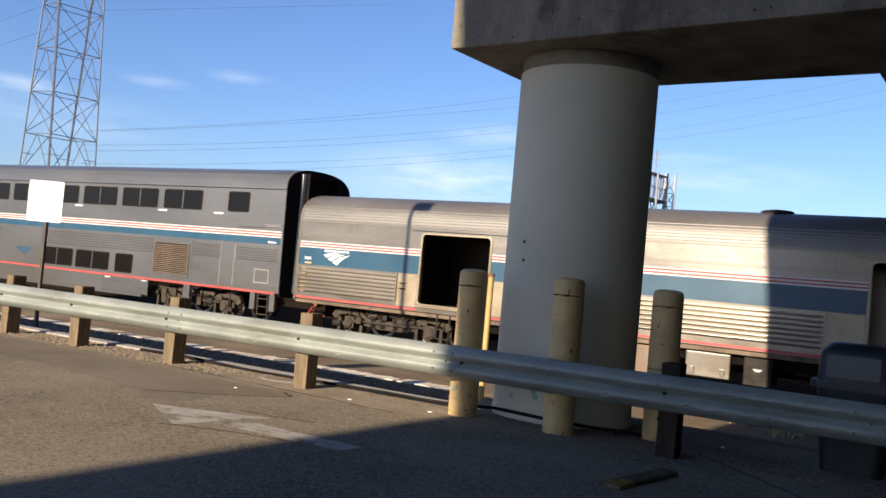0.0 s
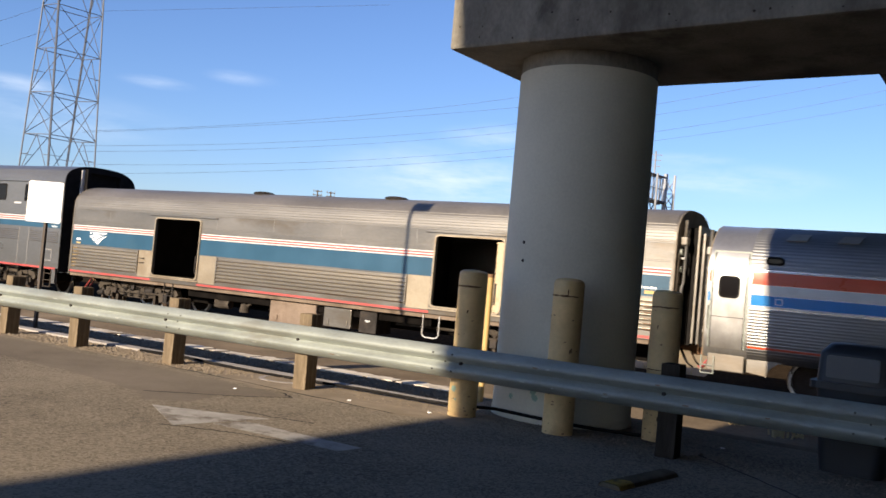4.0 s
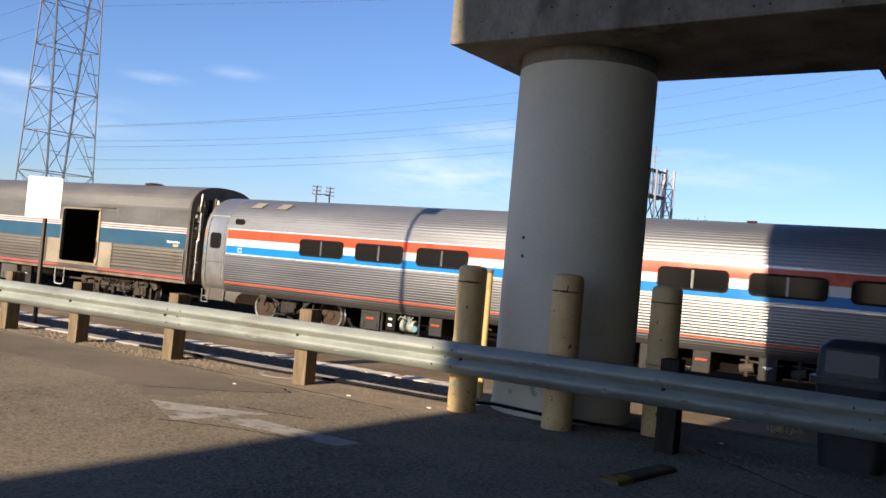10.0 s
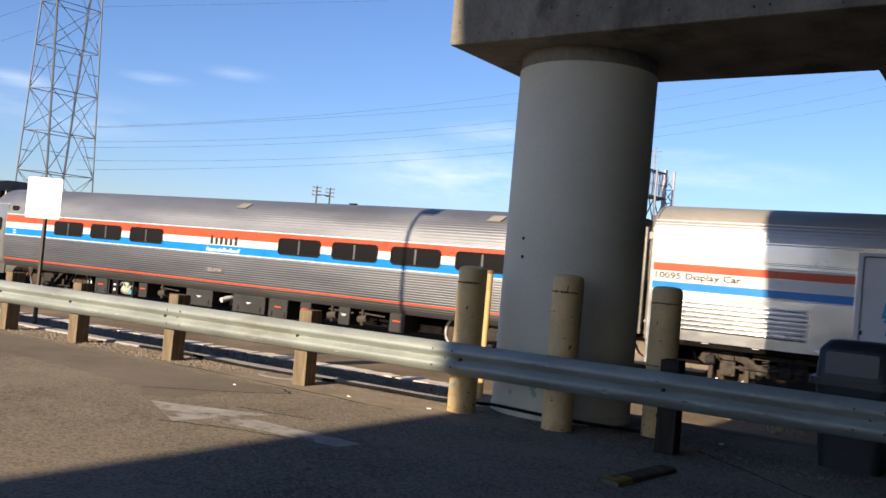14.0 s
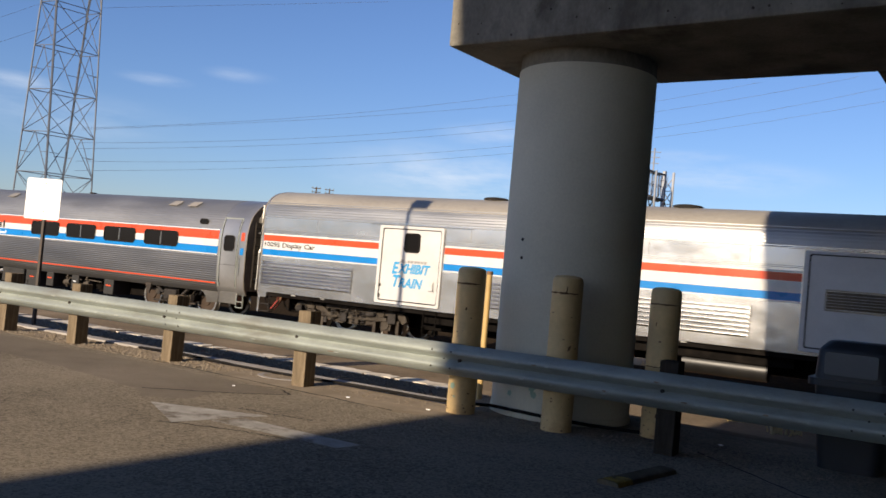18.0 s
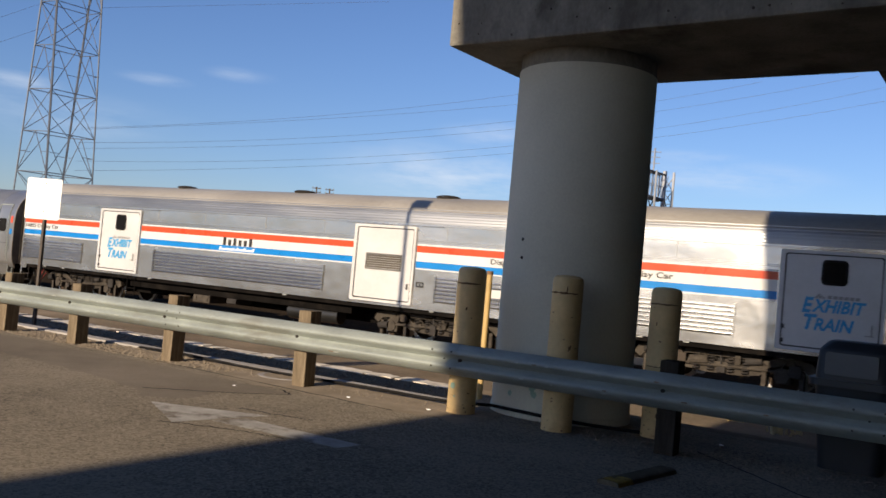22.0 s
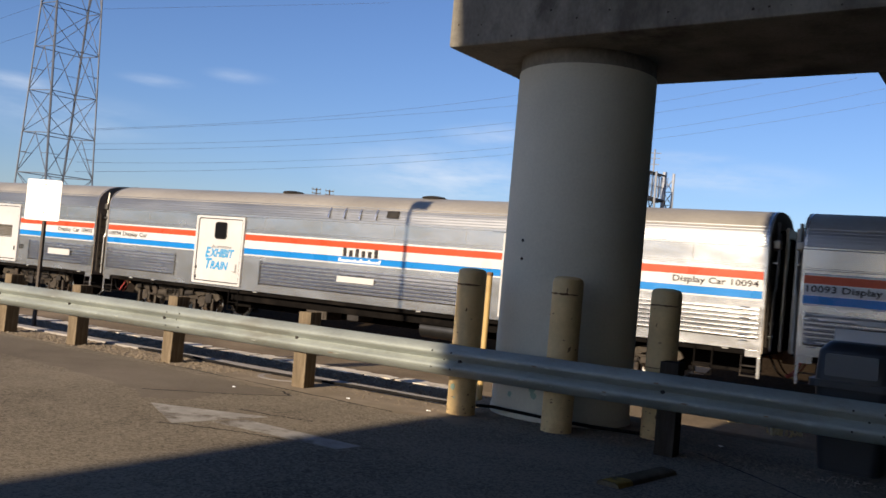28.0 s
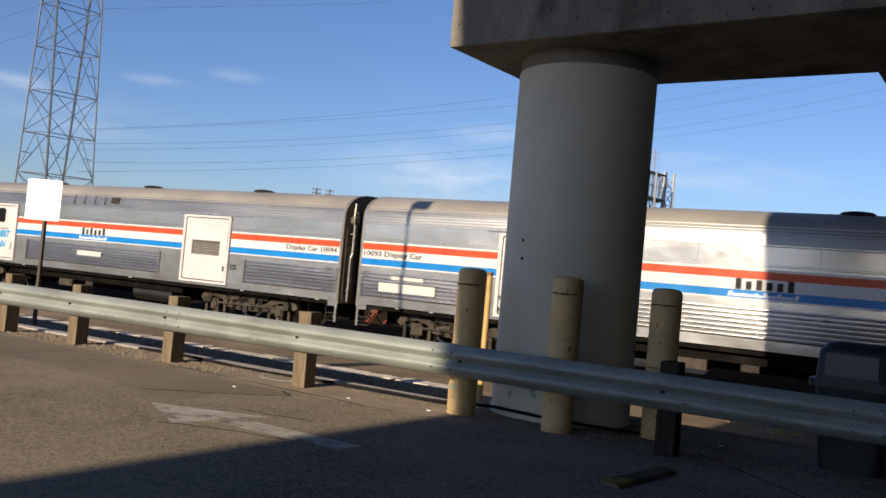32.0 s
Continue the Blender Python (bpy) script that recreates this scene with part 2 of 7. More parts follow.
STEEL_DIRTY = material("grimy_stainless", (0.245, 0.228, 0.203), 0.34, 0.72, dent=0.35, scale=0.7, vary=0.2, fine=12, bump=0.05, stretch=(0.6, 1, 1.6), stain=(0.20, 0.165, 0.125), stain_at=0.56)
DUST_TAN = material("dust_tanned_panel", (0.36, 0.305, 0.225), 0.42, 0.4, dent=0.3, scale=1.1, vary=0.2, fine=16, bump=0.05, stain=(0.28, 0.22, 0.15), stain_at=0.55)
LEAF_TAN = material("grubby_cream_leaf", (0.50, 0.41, 0.27), 0.55, scale=1.8, vary=0.2, fine=20, bump=0.08, stain=(0.36, 0.26, 0.14), stain_at=0.56)
FLUTE_GRIMY = material("dusty_flute_steel", (0.32, 0.288, 0.24), 0.34, 0.7, scale=0.6, vary=0.2, fine=10, bump=0.03, stretch=(0.4, 1, 3), stain=(0.29, 0.25, 0.195), stain_at=0.56)
FLUTE_STEEL = material("polished_flute_steel", (0.50, 0.495, 0.485), 0.25, 0.92, scale=0.6, vary=0.2, fine=10, bump=0.02, stretch=(0.4, 1, 3), stain=(0.41, 0.40, 0.385), stain_at=0.58)
ROOF_TAN = material("sun_dulled_roof", (0.37, 0.337, 0.288), 0.50, 0.35, scale=0.8, vary=0.2, fine=14, bump=0.1, stretch=(0.5, 1, 1), stain=(0.31, 0.277, 0.23), stain_at=0.56)
ROOF_SOOT = material("sooty_dark_roof", (0.185, 0.172, 0.158), 0.46, 0.45, scale=0.8, vary=0.25, fine=14, bump=0.1, stretch=(0.5, 1, 1), stain=(0.16, 0.145, 0.125), stain_at=0.56)
EAVE_STEEL = material("dulled_eave_steel", (0.225, 0.217, 0.205), 0.54, 0.68, scale=0.7, vary=0.18, fine=12, bump=0.04, stretch=(0.4, 1, 3), stain=(0.195, 0.185, 0.17), stain_at=0.58)
EAVE_BRIGHT = material("bright_eave_steel", (0.305, 0.308, 0.315), 0.39, 0.84, scale=0.7, vary=0.16, fine=12, bump=0.03, stretch=(0.4, 1, 3), stain=(0.27, 0.27, 0.27), stain_at=0.58)
STEEL_ROOF = material("fine_ribbed_roof_steel", (0.25, 0.253, 0.26), 0.48, 0.68, scale=0.6, vary=0.15, fine=10, bump=0.03, stretch=(0.5, 1, 3), stain=(0.21, 0.21, 0.212), stain_at=0.60)
STEEL_PLAIN = material("matt_stainless_sheet", (0.37, 0.365, 0.36), 0.34, 0.74, dent=0.25, scale=0.9, vary=0.16, fine=12, bump=0.03, stretch=(1, 1, 0.6), stain=(0.29, 0.28, 0.268), stain_at=0.6)
STEEL_GREY = material("dull_grey_stainless", (0.212, 0.211, 0.209), 0.32, 0.66, dent=0.3, scale=0.5, vary=0.15, fine=10, bump=0.04, stretch=(0.5, 1, 1.6), stain=(0.178, 0.166, 0.148), stain_at=0.58)
RED = material("orange_red_film", (0.60, 0.070, 0.022), 0.30, dent=0.3, scale=1.5, vary=0.1, fine=20, bump=0.03, spec=0.4)
RED_DULL = material("faded_red_film", (0.40, 0.068, 0.062), 0.5, scale=1.5, vary=0.2, fine=20, bump=0.03)
WHITE = material("white_film", (0.62, 0.618, 0.61), 0.30, dent=0.3, scale=1.5, vary=0.06, fine=20, bump=0.03)
BLUE = material("bright_blue_film", (0.006, 0.19, 0.54), 0.30, dent=0.3, scale=1.5, vary=0.1, fine=20, bump=0.03, spec=0.4)
BLUE_DARK = material("dark_teal_blue_film", (0.022, 0.078, 0.138), 0.38, scale=1.2, vary=0.15, fine=20, bump=0.03, stain=(0.03, 0.082, 0.13), stain_at=0.6)
CREAM = material("cream_door_paint", (0.565, 0.555, 0.545), 0.42, scale=1.6, vary=0.08, fine=18, bump=0.04, stain=(0.50, 0.47, 0.43), stain_at=0.66)
BLACK = material("black_rubber", (0.018, 0.017, 0.017), 0.75, scale=4, vary=0.3, fine=30, bump=0.2)
# near-black lining: the gloom inside the cars is put into its colour
INSIDE = material("shade_dark_car_interior", (0.032, 0.028, 0.024), 0.9, scale=2, vary=0.3, fine=20, bump=0.2)
END_DARK = material("sooty_end_wall", (0.20, 0.165, 0.125), 0.7, 0.2, scale=1.5, vary=0.4, fine=16, bump=0.2, stain=(0.11, 0.08, 0.058), stain_at=0.58)
LETTER_DARK = plain("dark_lettering", (0.03, 0.025, 0.025), 0.9)
BLUE_CAP = plain("pale_blue_plastic", (0.12, 0.26, 0.34), 0.5)
PALE_GREEN = material("pale_green_machine_paint", (0.36, 0.40, 0.33), 0.6, scale=6, vary=0.3, fine=30, bump=0.2, stain=(0.15, 0.15, 0.12), stain_at=0.55)
LETTER_BLUE = plain("sky_blue_lettering", (0.03, 0.29, 0.57), 0.45)
LETTER_PALE = plain("pale_lettering", (0.72, 0.75, 0.78), 0.5)
LETTER_GREY = plain("grey_lettering", (0.28, 0.27, 0.26), 0.5)
SIGN_WHITE = plain("white_sign_sheet", (0.97, 0.97, 0.97), 0.55)
PLACARD = plain("off_white_placard", (0.55, 0.54, 0.52), 0.5)
STOP_YELLOW = material("worn_stop_yellow", (0.30, 0.205, 0.055), 0.85, scale=9, vary=0.4, fine=60, bump=0.4, stain=(0.10, 0.085, 0.06), stain_at=0.52)
BIN = material("blue_grey_plastic", (0.015, 0.0175, 0.022), 0.5, scale=3, vary=0.15, fine=30, bump=0.1)
BIN_FLAP = material("pale_bin_flap", (0.075, 0.083, 0.093), 0.45, scale=3, vary=0.1, fine=30, bump=0.05)
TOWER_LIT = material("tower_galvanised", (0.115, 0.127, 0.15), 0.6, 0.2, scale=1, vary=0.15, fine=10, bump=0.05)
GANTRY = material("blue_grey_painted_steel", (0.26, 0.275, 0.31), 0.55, 0.1, scale=1, vary=0.2, fine=10, bump=0.05)
MAST_PALE = material("pale_mast_paint", (0.36, 0.375, 0.405), 0.5, 0.0, scale=1, vary=0.12, fine=10, bump=0.05)
DECK_DARK = material("dark_walkway_steel", (0.055, 0.06, 0.072), 0.6, 0.1, scale=1, vary=0.2, fine=10, bump=0.05)
WIRE = plain("aluminium_cable", (0.07, 0.09, 0.13), 0.6, 0.2)
DRY_GRASS = material("dry_grass", (0.27, 0.235, 0.165), 0.95, scale=0.25, vary=0.45, fine=3, bump=1.0, stain=(0.17, 0.15, 0.10), stain_at=0.55)
LEAF = material("dull_leaf", (0.055, 0.07, 0.03), 0.7, scale=2, vary=0.4, fine=20, bump=0.1, per_object=0.2)
SCRUB = material("grey_green_scrub", (0.135, 0.125, 0.08), 0.85, scale=2, vary=0.5, fine=20, bump=0.1)
BARK = material("bark", (0.11, 0.085, 0.06), 0.9, scale=4, vary=0.3, fine=30, bump=0.5)
WAGON_YELLOW = material("wagon_yellow_paint", (0.45, 0.26, 0.045), 0.6, scale=1, vary=0.15, fine=12, bump=0.05, stain=(0.25, 0.15, 0.05), stain_at=0.58)
WAGON_WHITE = material("wagon_white_paint", (0.72, 0.70, 0.64), 0.6, scale=1, vary=0.12, fine=12, bump=0.05, stain=(0.5, 0.44, 0.36), stain_at=0.6)


def glass(name, tint, rough=0.08, spec=0.5):
    m = bpy.data.materials.new(name)
    m.use_nodes = True
    b = m.node_tree.nodes["Principled BSDF"]
    b.inputs["Base Color"].default_value = (*tint, 1)
    b.inputs["Roughness"].default_value = rough
    b.inputs["Specular IOR Level"].default_value = spec
    return m


GLASS = glass("tinted_window_glass", (0.008, 0.007, 0.0075), 0.1, 0.18)
GLASS_DARK = glass("dark_door_glass", (0.006, 0.005, 0.005), 0.1, 0.12)


# ---- small builders ----
def part(name, bm, mat, parent=None, label="", smooth=False):
    """One mesh object from a bmesh, under a thing or a part."""
    me = bpy.data.meshes.new(name)
    bmesh.ops.recalc_face_normals(bm, faces=bm.faces)
    if smooth:
        for f in bm.faces:
            f.smooth = True
    bm.to_mesh(me)
    bm.free()
    me.materials.append(mat)
    if smooth:
        me.set_sharp_from_angle(angle=radians(35))
    ob = new(name, me)
    if parent:
        ob.parent = parent
    if label:
        tagged(ob, label)
    return ob


def again(ob, parent, name=None, m=None):
    """Another object on the same mesh."""
    o = new(name or ob.name.split(".")[0], ob.data)
    o.parent = parent
    if m is not None:
        o.matrix_basis = m
    if "label" in ob.keys():
        o["label"] = ob["label"]
    return o


def thing(name, at, label, category, group="", kind=""):
    e = new(name)
    e.location = at
    e.empty_display_size = 0.2
    return tagged(e, label, category, group, kind)


def box(bm, x0, x1, y0, y1, z0, z1, bevel=0.0, m=None):
    r = bmesh.ops.create_cube(bm, size=1.0)
    vs = r["verts"]
    for v in vs:
        v.co = Vector((x0 + (v.co.x + 0.5) * (x1 - x0), y0 + (v.co.y + 0.5) * (y1 - y0), z0 + (v.co.z + 0.5) * (z1 - z0)))
    if bevel:
        es = list({e for v in vs for e in v.link_edges})
        r = bmesh.ops.bevel(bm, geom=es, offset=bevel, segments=2, profile=0.6, affect="EDGES", clamp_overlap=True)
        vs = [v for v in r["verts"]]
    if m is not None:
        seen = set(vs)
        for v in seen:
            v.co = m @ v.co
    return bm


def rod(bm, a, b, r, seg=8, r2=None, caps=True):
    a, b = Vector(a), Vector(b)
    d = b - a
    q = d.to_track_quat("Z", "Y").to_matrix()
    r2 = r if r2 is None else r2
    lo = [bm.verts.new(a + q @ Vector((r * math.cos(2 * math.pi * i / seg), r * math.sin(2 * math.pi * i / seg), 0))) for i in range(seg)]
    hi = [bm.verts.new(b + q @ Vector((r2 * math.cos(2 * math.pi * i / seg), r2 * math.sin(2 * math.pi * i / seg), 0))) for i in range(seg)]
    for i in range(seg):
        bm.faces.new((lo[i], lo[(i + 1) % seg], hi[(i + 1) % seg], hi[i]))
    if caps:
        bm.faces.new(lo[::-1])
        bm.faces.new(hi)
    return bm


def chain(bm, pts, r, seg=6):
    """One continuous tube along a line of points."""
    pts = [Vector(q) for q in pts]
    rings = []
    for i, q in enumerate(pts):
        d = (pts[min(i + 1, len(pts) - 1)] - pts[max(i - 1, 0)]).to_track_quat("Z", "Y").to_matrix()
        rings.append([bm.verts.new(q + d @ Vector((r * math.cos(2 * math.pi * k / seg), r * math.sin(2 * math.pi * k / seg), 0))) for k in range(seg)])
    for a, b in zip(rings, rings[1:]):
        for k in range(seg):
            bm.faces.new((a[k], a[(k + 1) % seg], b[(k + 1) % seg], b[k]))
    bm.faces.new(rings[0][::-1])
    bm.faces.new(rings[-1])
    return bm


def sweep(bm, prof, x0, x1, closed=False, cuts=1, caps=False):
    """A profile of (y, z) drawn along x."""
    rings = []
    for k in range(cuts + 1):
        x = x0 + (x1 - x0) * k / cuts
        rings.append([bm.verts.new((x, y, z)) for y, z in prof])
    n = len(prof)
    for a, b in zip(rings, rings[1:]):
        for i in range(n if closed else n - 1):
            j = (i + 1) % n
            bm.faces.new((a[i], a[j], b[j], b[i]))
    if caps and closed:
        bm.faces.new(rings[0])
        bm.faces.new(rings[-1][::-1])
    return bm


def plate(bm, pts, normal, thick):
    """A flat polygon of points given a thickness along the normal."""
    n = Vector(normal) * thick
    lo = [bm.verts.new(Vector(p)) for p in pts]
    hi = [bm.verts.new(Vector(p) + n) for p in pts]
    k = len(pts)
    bm.faces.new(lo[::-1])
    bm.faces.new(hi)
    for i in range(k):
        bm.faces.new((lo[i], lo[(i + 1) % k], hi[(i + 1) % k], hi[i]))
    return bm


def round_rect(x0, x1, z0, z1, r, n=4):
    pts = []
    for cx, cz, a0 in ((x1 - r, z1 - r, 0), (x0 + r, z1 - r, 90), (x0 + r, z0 + r, 180), (x1 - r, z0 + r, 270)):
        for i in range(n + 1):
            a = radians(a0 + 90 * i / n)
            pts.append((cx + r * math.cos(a), cz + r * math.sin(a)))
    return pts


def rect_ring(bm, outer, inner, y, thick):
    """A frame between two outlines of (x, z) with the same number of points, standing from y towards -y."""
    k = len(outer)
    a = [[bm.verts.new((x, yy, z)) for x, z in o] for yy in (y, y - thick) for o in (outer, inner)]
    for i in range(k):
        j = (i + 1) % k
        bm.faces.new((a[2][i], a[2][j], a[3][j], a[3][i]))
        bm.faces.new((a[0][i], a[0][j], a[2][j], a[2][i]))
        bm.faces.new((a[1][i], a[1][j], a[3][j], a[3][i]))
        bm.faces.new((a[0][i], a[0][j], a[1][j], a[1][i]))
    return bm


def words(text, height, width, mat, parent, x, y, z, name="lettering", label="", shear=0.0, bold=0.012):
    """Flat lettering on a face that looks towards -y; x, z is its lower left corner."""
    cu = bpy.data.curves.new(name, "FONT")
    cu.body, cu.size, cu.shear, cu.resolution_u, cu.extrude = text, 1.0, shear, 2, 0.004
    cu.offset = bold
    tmp = bpy.data.objects.new(name, cu)
    me = bpy.data.meshes.new_from_object(tmp)
    bpy.data.objects.remove(tmp)
    xs = [v.co.x for v in me.vertices]
    ys = [v.co.y for v in me.vertices]
    x0, x1, y0, y1 = min(xs), max(xs), min(ys), max(ys)
    for v in me.vertices:
        v.co = Vector((x + (v.co.x - x0) / (x1 - x0) * width, y - v.co.z, z + (v.co.y - y0) / (y1 - y0) * height))
    me.materials.clear()
    me.materials.append(mat)
    ob = new(name, me)
    ob.parent = parent
    if label:
        tagged(ob, label)
    return ob


# ---- ground, road and edge ----
def strip_sheet(name, prof, x0, x1, mat, label, category="ground", cuts=1):
    bm = bmesh.new()
    sweep(bm, prof, x0, x1, cuts=cuts)
    ob = part(name, bm, mat)
    for p in ob.data.polygons:
        if p.normal.z < 0:
            p.flip()
    return tagged(ob, label, category, kind="structure")


strip_sheet("ground", [(-2500, -0.04), (9.86, -0.04), (10.08, -0.25), (11.6, -0.88), (17.8, -0.90), (25.2, -0.93), (26.6, -1.50), (34.0, -1.55), (38.0, -0.92), (2500, -0.92)], -2500, 2500, DIRT,
            "dry brown dirt that falls away behind the road edge to the tracks")
bm = bmesh.new()
box(bm, -70, 60, -60, 7.98, -0.2, 0.0, 0.0)
box(bm, -4.68, 60, 7.98, 9.3, -0.2, 0.0, 0.0)
tagged(part("road", bm, ASPHALT), "worn grey asphalt service road with coarse aggregate", "road", kind="structure")

bm = bmesh.new()
for k in range(5):
    a = -35.2 + 6.1 * k
    box(bm, a, a + 6.099, 8.15, 8.37, -0.2, 0.025, 0.012)
tagged(part("pavement_edge", bm, CONCRETE_STRIP), "pale concrete strip along the edge of the road", "kerb", kind="structure")

rng = random.Random(4)
bm = bmesh.new()
x = -24.0
while x < -5.2:
    w = rng.uniform(0.18, 0.75)
    y0, y1 = 9.44 + rng.uniform(-0.05, 0.05), 9.78 + rng.uniform(-0.06, 0.05)
    n = 7
    top = [(x + w * i / n, y1 + rng.uniform(-0.05, 0.04), -0.038) for i in range(n + 1)]
    low = [(x + w * i / n, y0 + rng.uniform(-0.04, 0.05), -0.038) for i in range(n, -1, -1)]
    plate(bm, top + low, (0, 0, 1), 0.014)
    x += w + rng.uniform(0.0, 0.15)
tagged(part("edge_line", bm, PAINT_EDGE), "broken chalky white strip along the lip of the slope", "edge line", kind="structure")

bm = bmesh.new()
plate(bm, [(-6.24, 5.49, 0.001), (-5.42, 5.0, 0.001), (-5.20, 5.90, 0.001)], (0, 0, 1), 0.0012)
plate(bm, [(-5.30, 5.32, 0.001), (-4.01, 5.35, 0.001), (-3.97, 5.60, 0.001), (-5.22, 5.63, 0.001)], (0, 0, 1), 0.001)
tagged(part("road_arrow", bm, PAINT_ROAD), "worn pale painted arrow on the asphalt", "road marking", kind="structure")

bm = bmesh.new()
ring = [(0.33 * math.cos(2 * math.pi * i / 28), 0.30 * math.sin(2 * math.pi * i / 28)) for i in range(28)]
for i in range(28):
    (ax, ay), (bx, by) = ring[i], ring[(i + 1) % 28]
    plate(bm, [(-6.86 + ax, 8.0 + ay, 0.002), (-6.86 + bx, 8.0 + by, 0.002), (-6.86 + bx * 0.8, 8.0 + by * 0.8, 0.002), (-6.86 + ax * 0.8, 8.0 + ay * 0.8, 0.002)], (0, 0, 1), 0.004)
tagged(part("utility_cover_ring", bm, CONCRETE_STRIP), "pale ring of a utility cover in the road edge", "cover", kind="structure")


def crack(pts, w):
    bm = bmesh.new()
    up, dn = [], []
    for (x0, y0), (x1, y1) in zip(pts, pts[1:]):
        for i in range(8):
            t = i / 8
            x, y = x0 + (x1 - x0) * t, y0 + (y1 - y0) * t
            j = rng.uniform(-0.02, 0.02)
            up.append((x, y + j + w * rng.uniform(0.3, 1), 0.0012))
            dn.append((x, y + j - w * rng.uniform(0.3, 1), 0.0012))
    for i in range(len(up) - 1):
        plate(bm, [up[i], up[i + 1], dn[i + 1], dn[i]], (0, 0, 1), 0.002)
    return bm


SEAL = material("tar_seal", (0.05, 0.046, 0.042), 0.9, scale=6, vary=0.3, fine=50, bump=0.4)
for pts, w in (([(-6.9, 5.95), (-6.3, 6.5), (-5.9, 7.0), (-6.2, 7.2)], 0.02), ([(-5.5, 4.95), (-4.9, 5.2), (-4.4, 5.28)], 0.012),
               ([(-5.6, 5.95), (-5.2, 6.0), (-4.8, 6.1)], 0.012), ([(-14, 7.62), (-9.5, 7.55), (-6, 7.3), (-4.6, 7.2)], 0.018), ([(-2.0, 8.0), (-1.0, 7.0), (0.3, 6.2)], 0.02)):
    tagged(part("road_crack", crack(pts, w), SEAL), "dark crack in the worn asphalt", "crack", kind="structure")
bm = bmesh.new()
edge = [(-18, 6.35), (-9.2, 6.2), (-7.0, 5.9), (-6.5, 5.6), (-6.2, 5.9), (-6.4, 6.5), (-5.9, 7.05), (-7.5, 7.2), (-18, 7.5)]
ragged = []
for (xa, ya), (xb, yb2) in zip(edge, edge[1:]):
    for i in range(14):
        ragged.append((xa + (xb - xa) * i / 14 + rng.uniform(-0.03, 0.03), ya + (yb2 - ya) * i / 14 + rng.uniform(-0.05, 0.05), 0.0004))
plate(bm, ragged, (0, 0, 1), 0.0006)
tagged(part("asphalt_patch", bm, ASPHALT_OLD), "smoother darker asphalt patch in the road", "road patch", kind="structure")


r2 = random.Random(12)
bm = bmesh.new()
for x0, x1, a, b in ((-7.2, -4.0, 7.22, 8.12), (-11.5, -7.2, 7.5, 8.12), (-19, -11.5, 7.45, 8.12)):
    n = 26
    lo = [(x0 + (x1 - x0) * i / n, a + 0.12 * math.sin(i * 0.9) * r2.uniform(0.3, 1) + r2.uniform(-0.04, 0.04), 0.0014) for i in range(n + 1)]
    hi = [(x0 + (x1 - x0) * i / n, b, 0.0014) for i in range(n + 1)]
    for i in range(n):
        plate(bm, [lo[i], lo[i + 1], hi[i + 1], hi[i]], (0, 0, 1), 0.0006)
tagged(part("sand_drift", bm, SAND), "thin drift of tan sand along the road edge", "sand", kind="stuff")


def pebbles(name, count, xr, yr, z, size, mat, label, seed):
    r = random.Random(seed)
    bm = bmesh.new()
    for _ in range(count):
        x, y, s = r.uniform(*xr), r.uniform(*yr), r.uniform(*size)
        zz = z(y) if callable(z) else z
        v = [bm.verts.new((x + s * dx * r.uniform(0.7, 1.2), y + s * dy * r.uniform(0.7, 1.2), zz + s * dz)) for dx, dy, dz in
             ((1, 0, 0), (0, 1, 0.1), (-1, 0, 0), (0, -1, 0.1), (0.1, 0, r.uniform(0.5, 0.9)), (0, 0, -0.4))]
        for a, b in ((0, 1), (1, 2), (2, 3), (3, 0)):
            bm.faces.new((v[a], v[b], v[4]))
            bm.faces.new((v[b], v[a], v[5]))
    return tagged(part(name, bm, mat), label, "gravel", kind="stuff")


pebbles("gravel", 4200, (-18, -7.4), (7.45, 8.12), 0.0, (0.008, 0.03), GRAVEL, "loose pale gravel round the guardrail posts", 7)
pebbles("gravel", 1200, (-7.4, 1), (7.6, 8.1), 0.0, (0.006, 0.018), GRAVEL, "scattered grit along the asphalt edge", 8)
pebbles("loose_stones", 2600, (-20, 1), (8.68, 9.42), -0.04, (0.008, 0.04), GRAVEL, "small stones on dry dirt behind the strip", 9)
pebbles("track_ballast", 9000, (-45, 14), (19.6, 23.7), lambda y: -0.86, (0.03, 0.07), BALLAST_SHADE, "crushed stone ballast under the track", 10)


strip_sheet("verge", [(33.6, -1.53), (34.0, -1.53), (38.0, -0.90), (38.4, -0.905)], -14.5, -8.5, PALE_DUST,
            "pale dusty bank of the ditch behind the track", "bank")
r5 = random.Random(44)
bm = bmesh.new()
tufts = [(-3.62, 17.2, 14, 0.55), (-2.72, 16.4, 16, 0.6), (-2.5, 16.7, 8, 0.4)] + [(r5.uniform(-14, -8.8), r5.uniform(33.5, 37.6), 6, 0.3) for _ in range(20)]
for cx, cy, blades, tall in tufts:
    cz = -0.9 if cy < 20 else -1.54 + 0.63 * max(0.0, (cy - 34.0) / 4.0)
    for _ in range(blades):
        a, h, lean = r5.uniform(0, 6.28), tall * r5.uniform(0.5, 1.0), r5.uniform(0.05, 0.3)
        foot, tip, w = Vector((cx + r5.gauss(0, 0.1), cy + r5.gauss(0, 0.1), cz)), Vector((math.cos(a) * lean, math.sin(a) * lean, h)), r5.uniform(0.012, 0.025)
        bm.faces.new([bm.verts.new(q) for q in (foot - Vector((w, 0, 0)), foot + Vector((w, 0, 0)), foot + tip)])
tagged(part("dry_weeds", bm, STRAW), "tufts of straw-dry weeds beside the track", "weeds", kind="stuff")


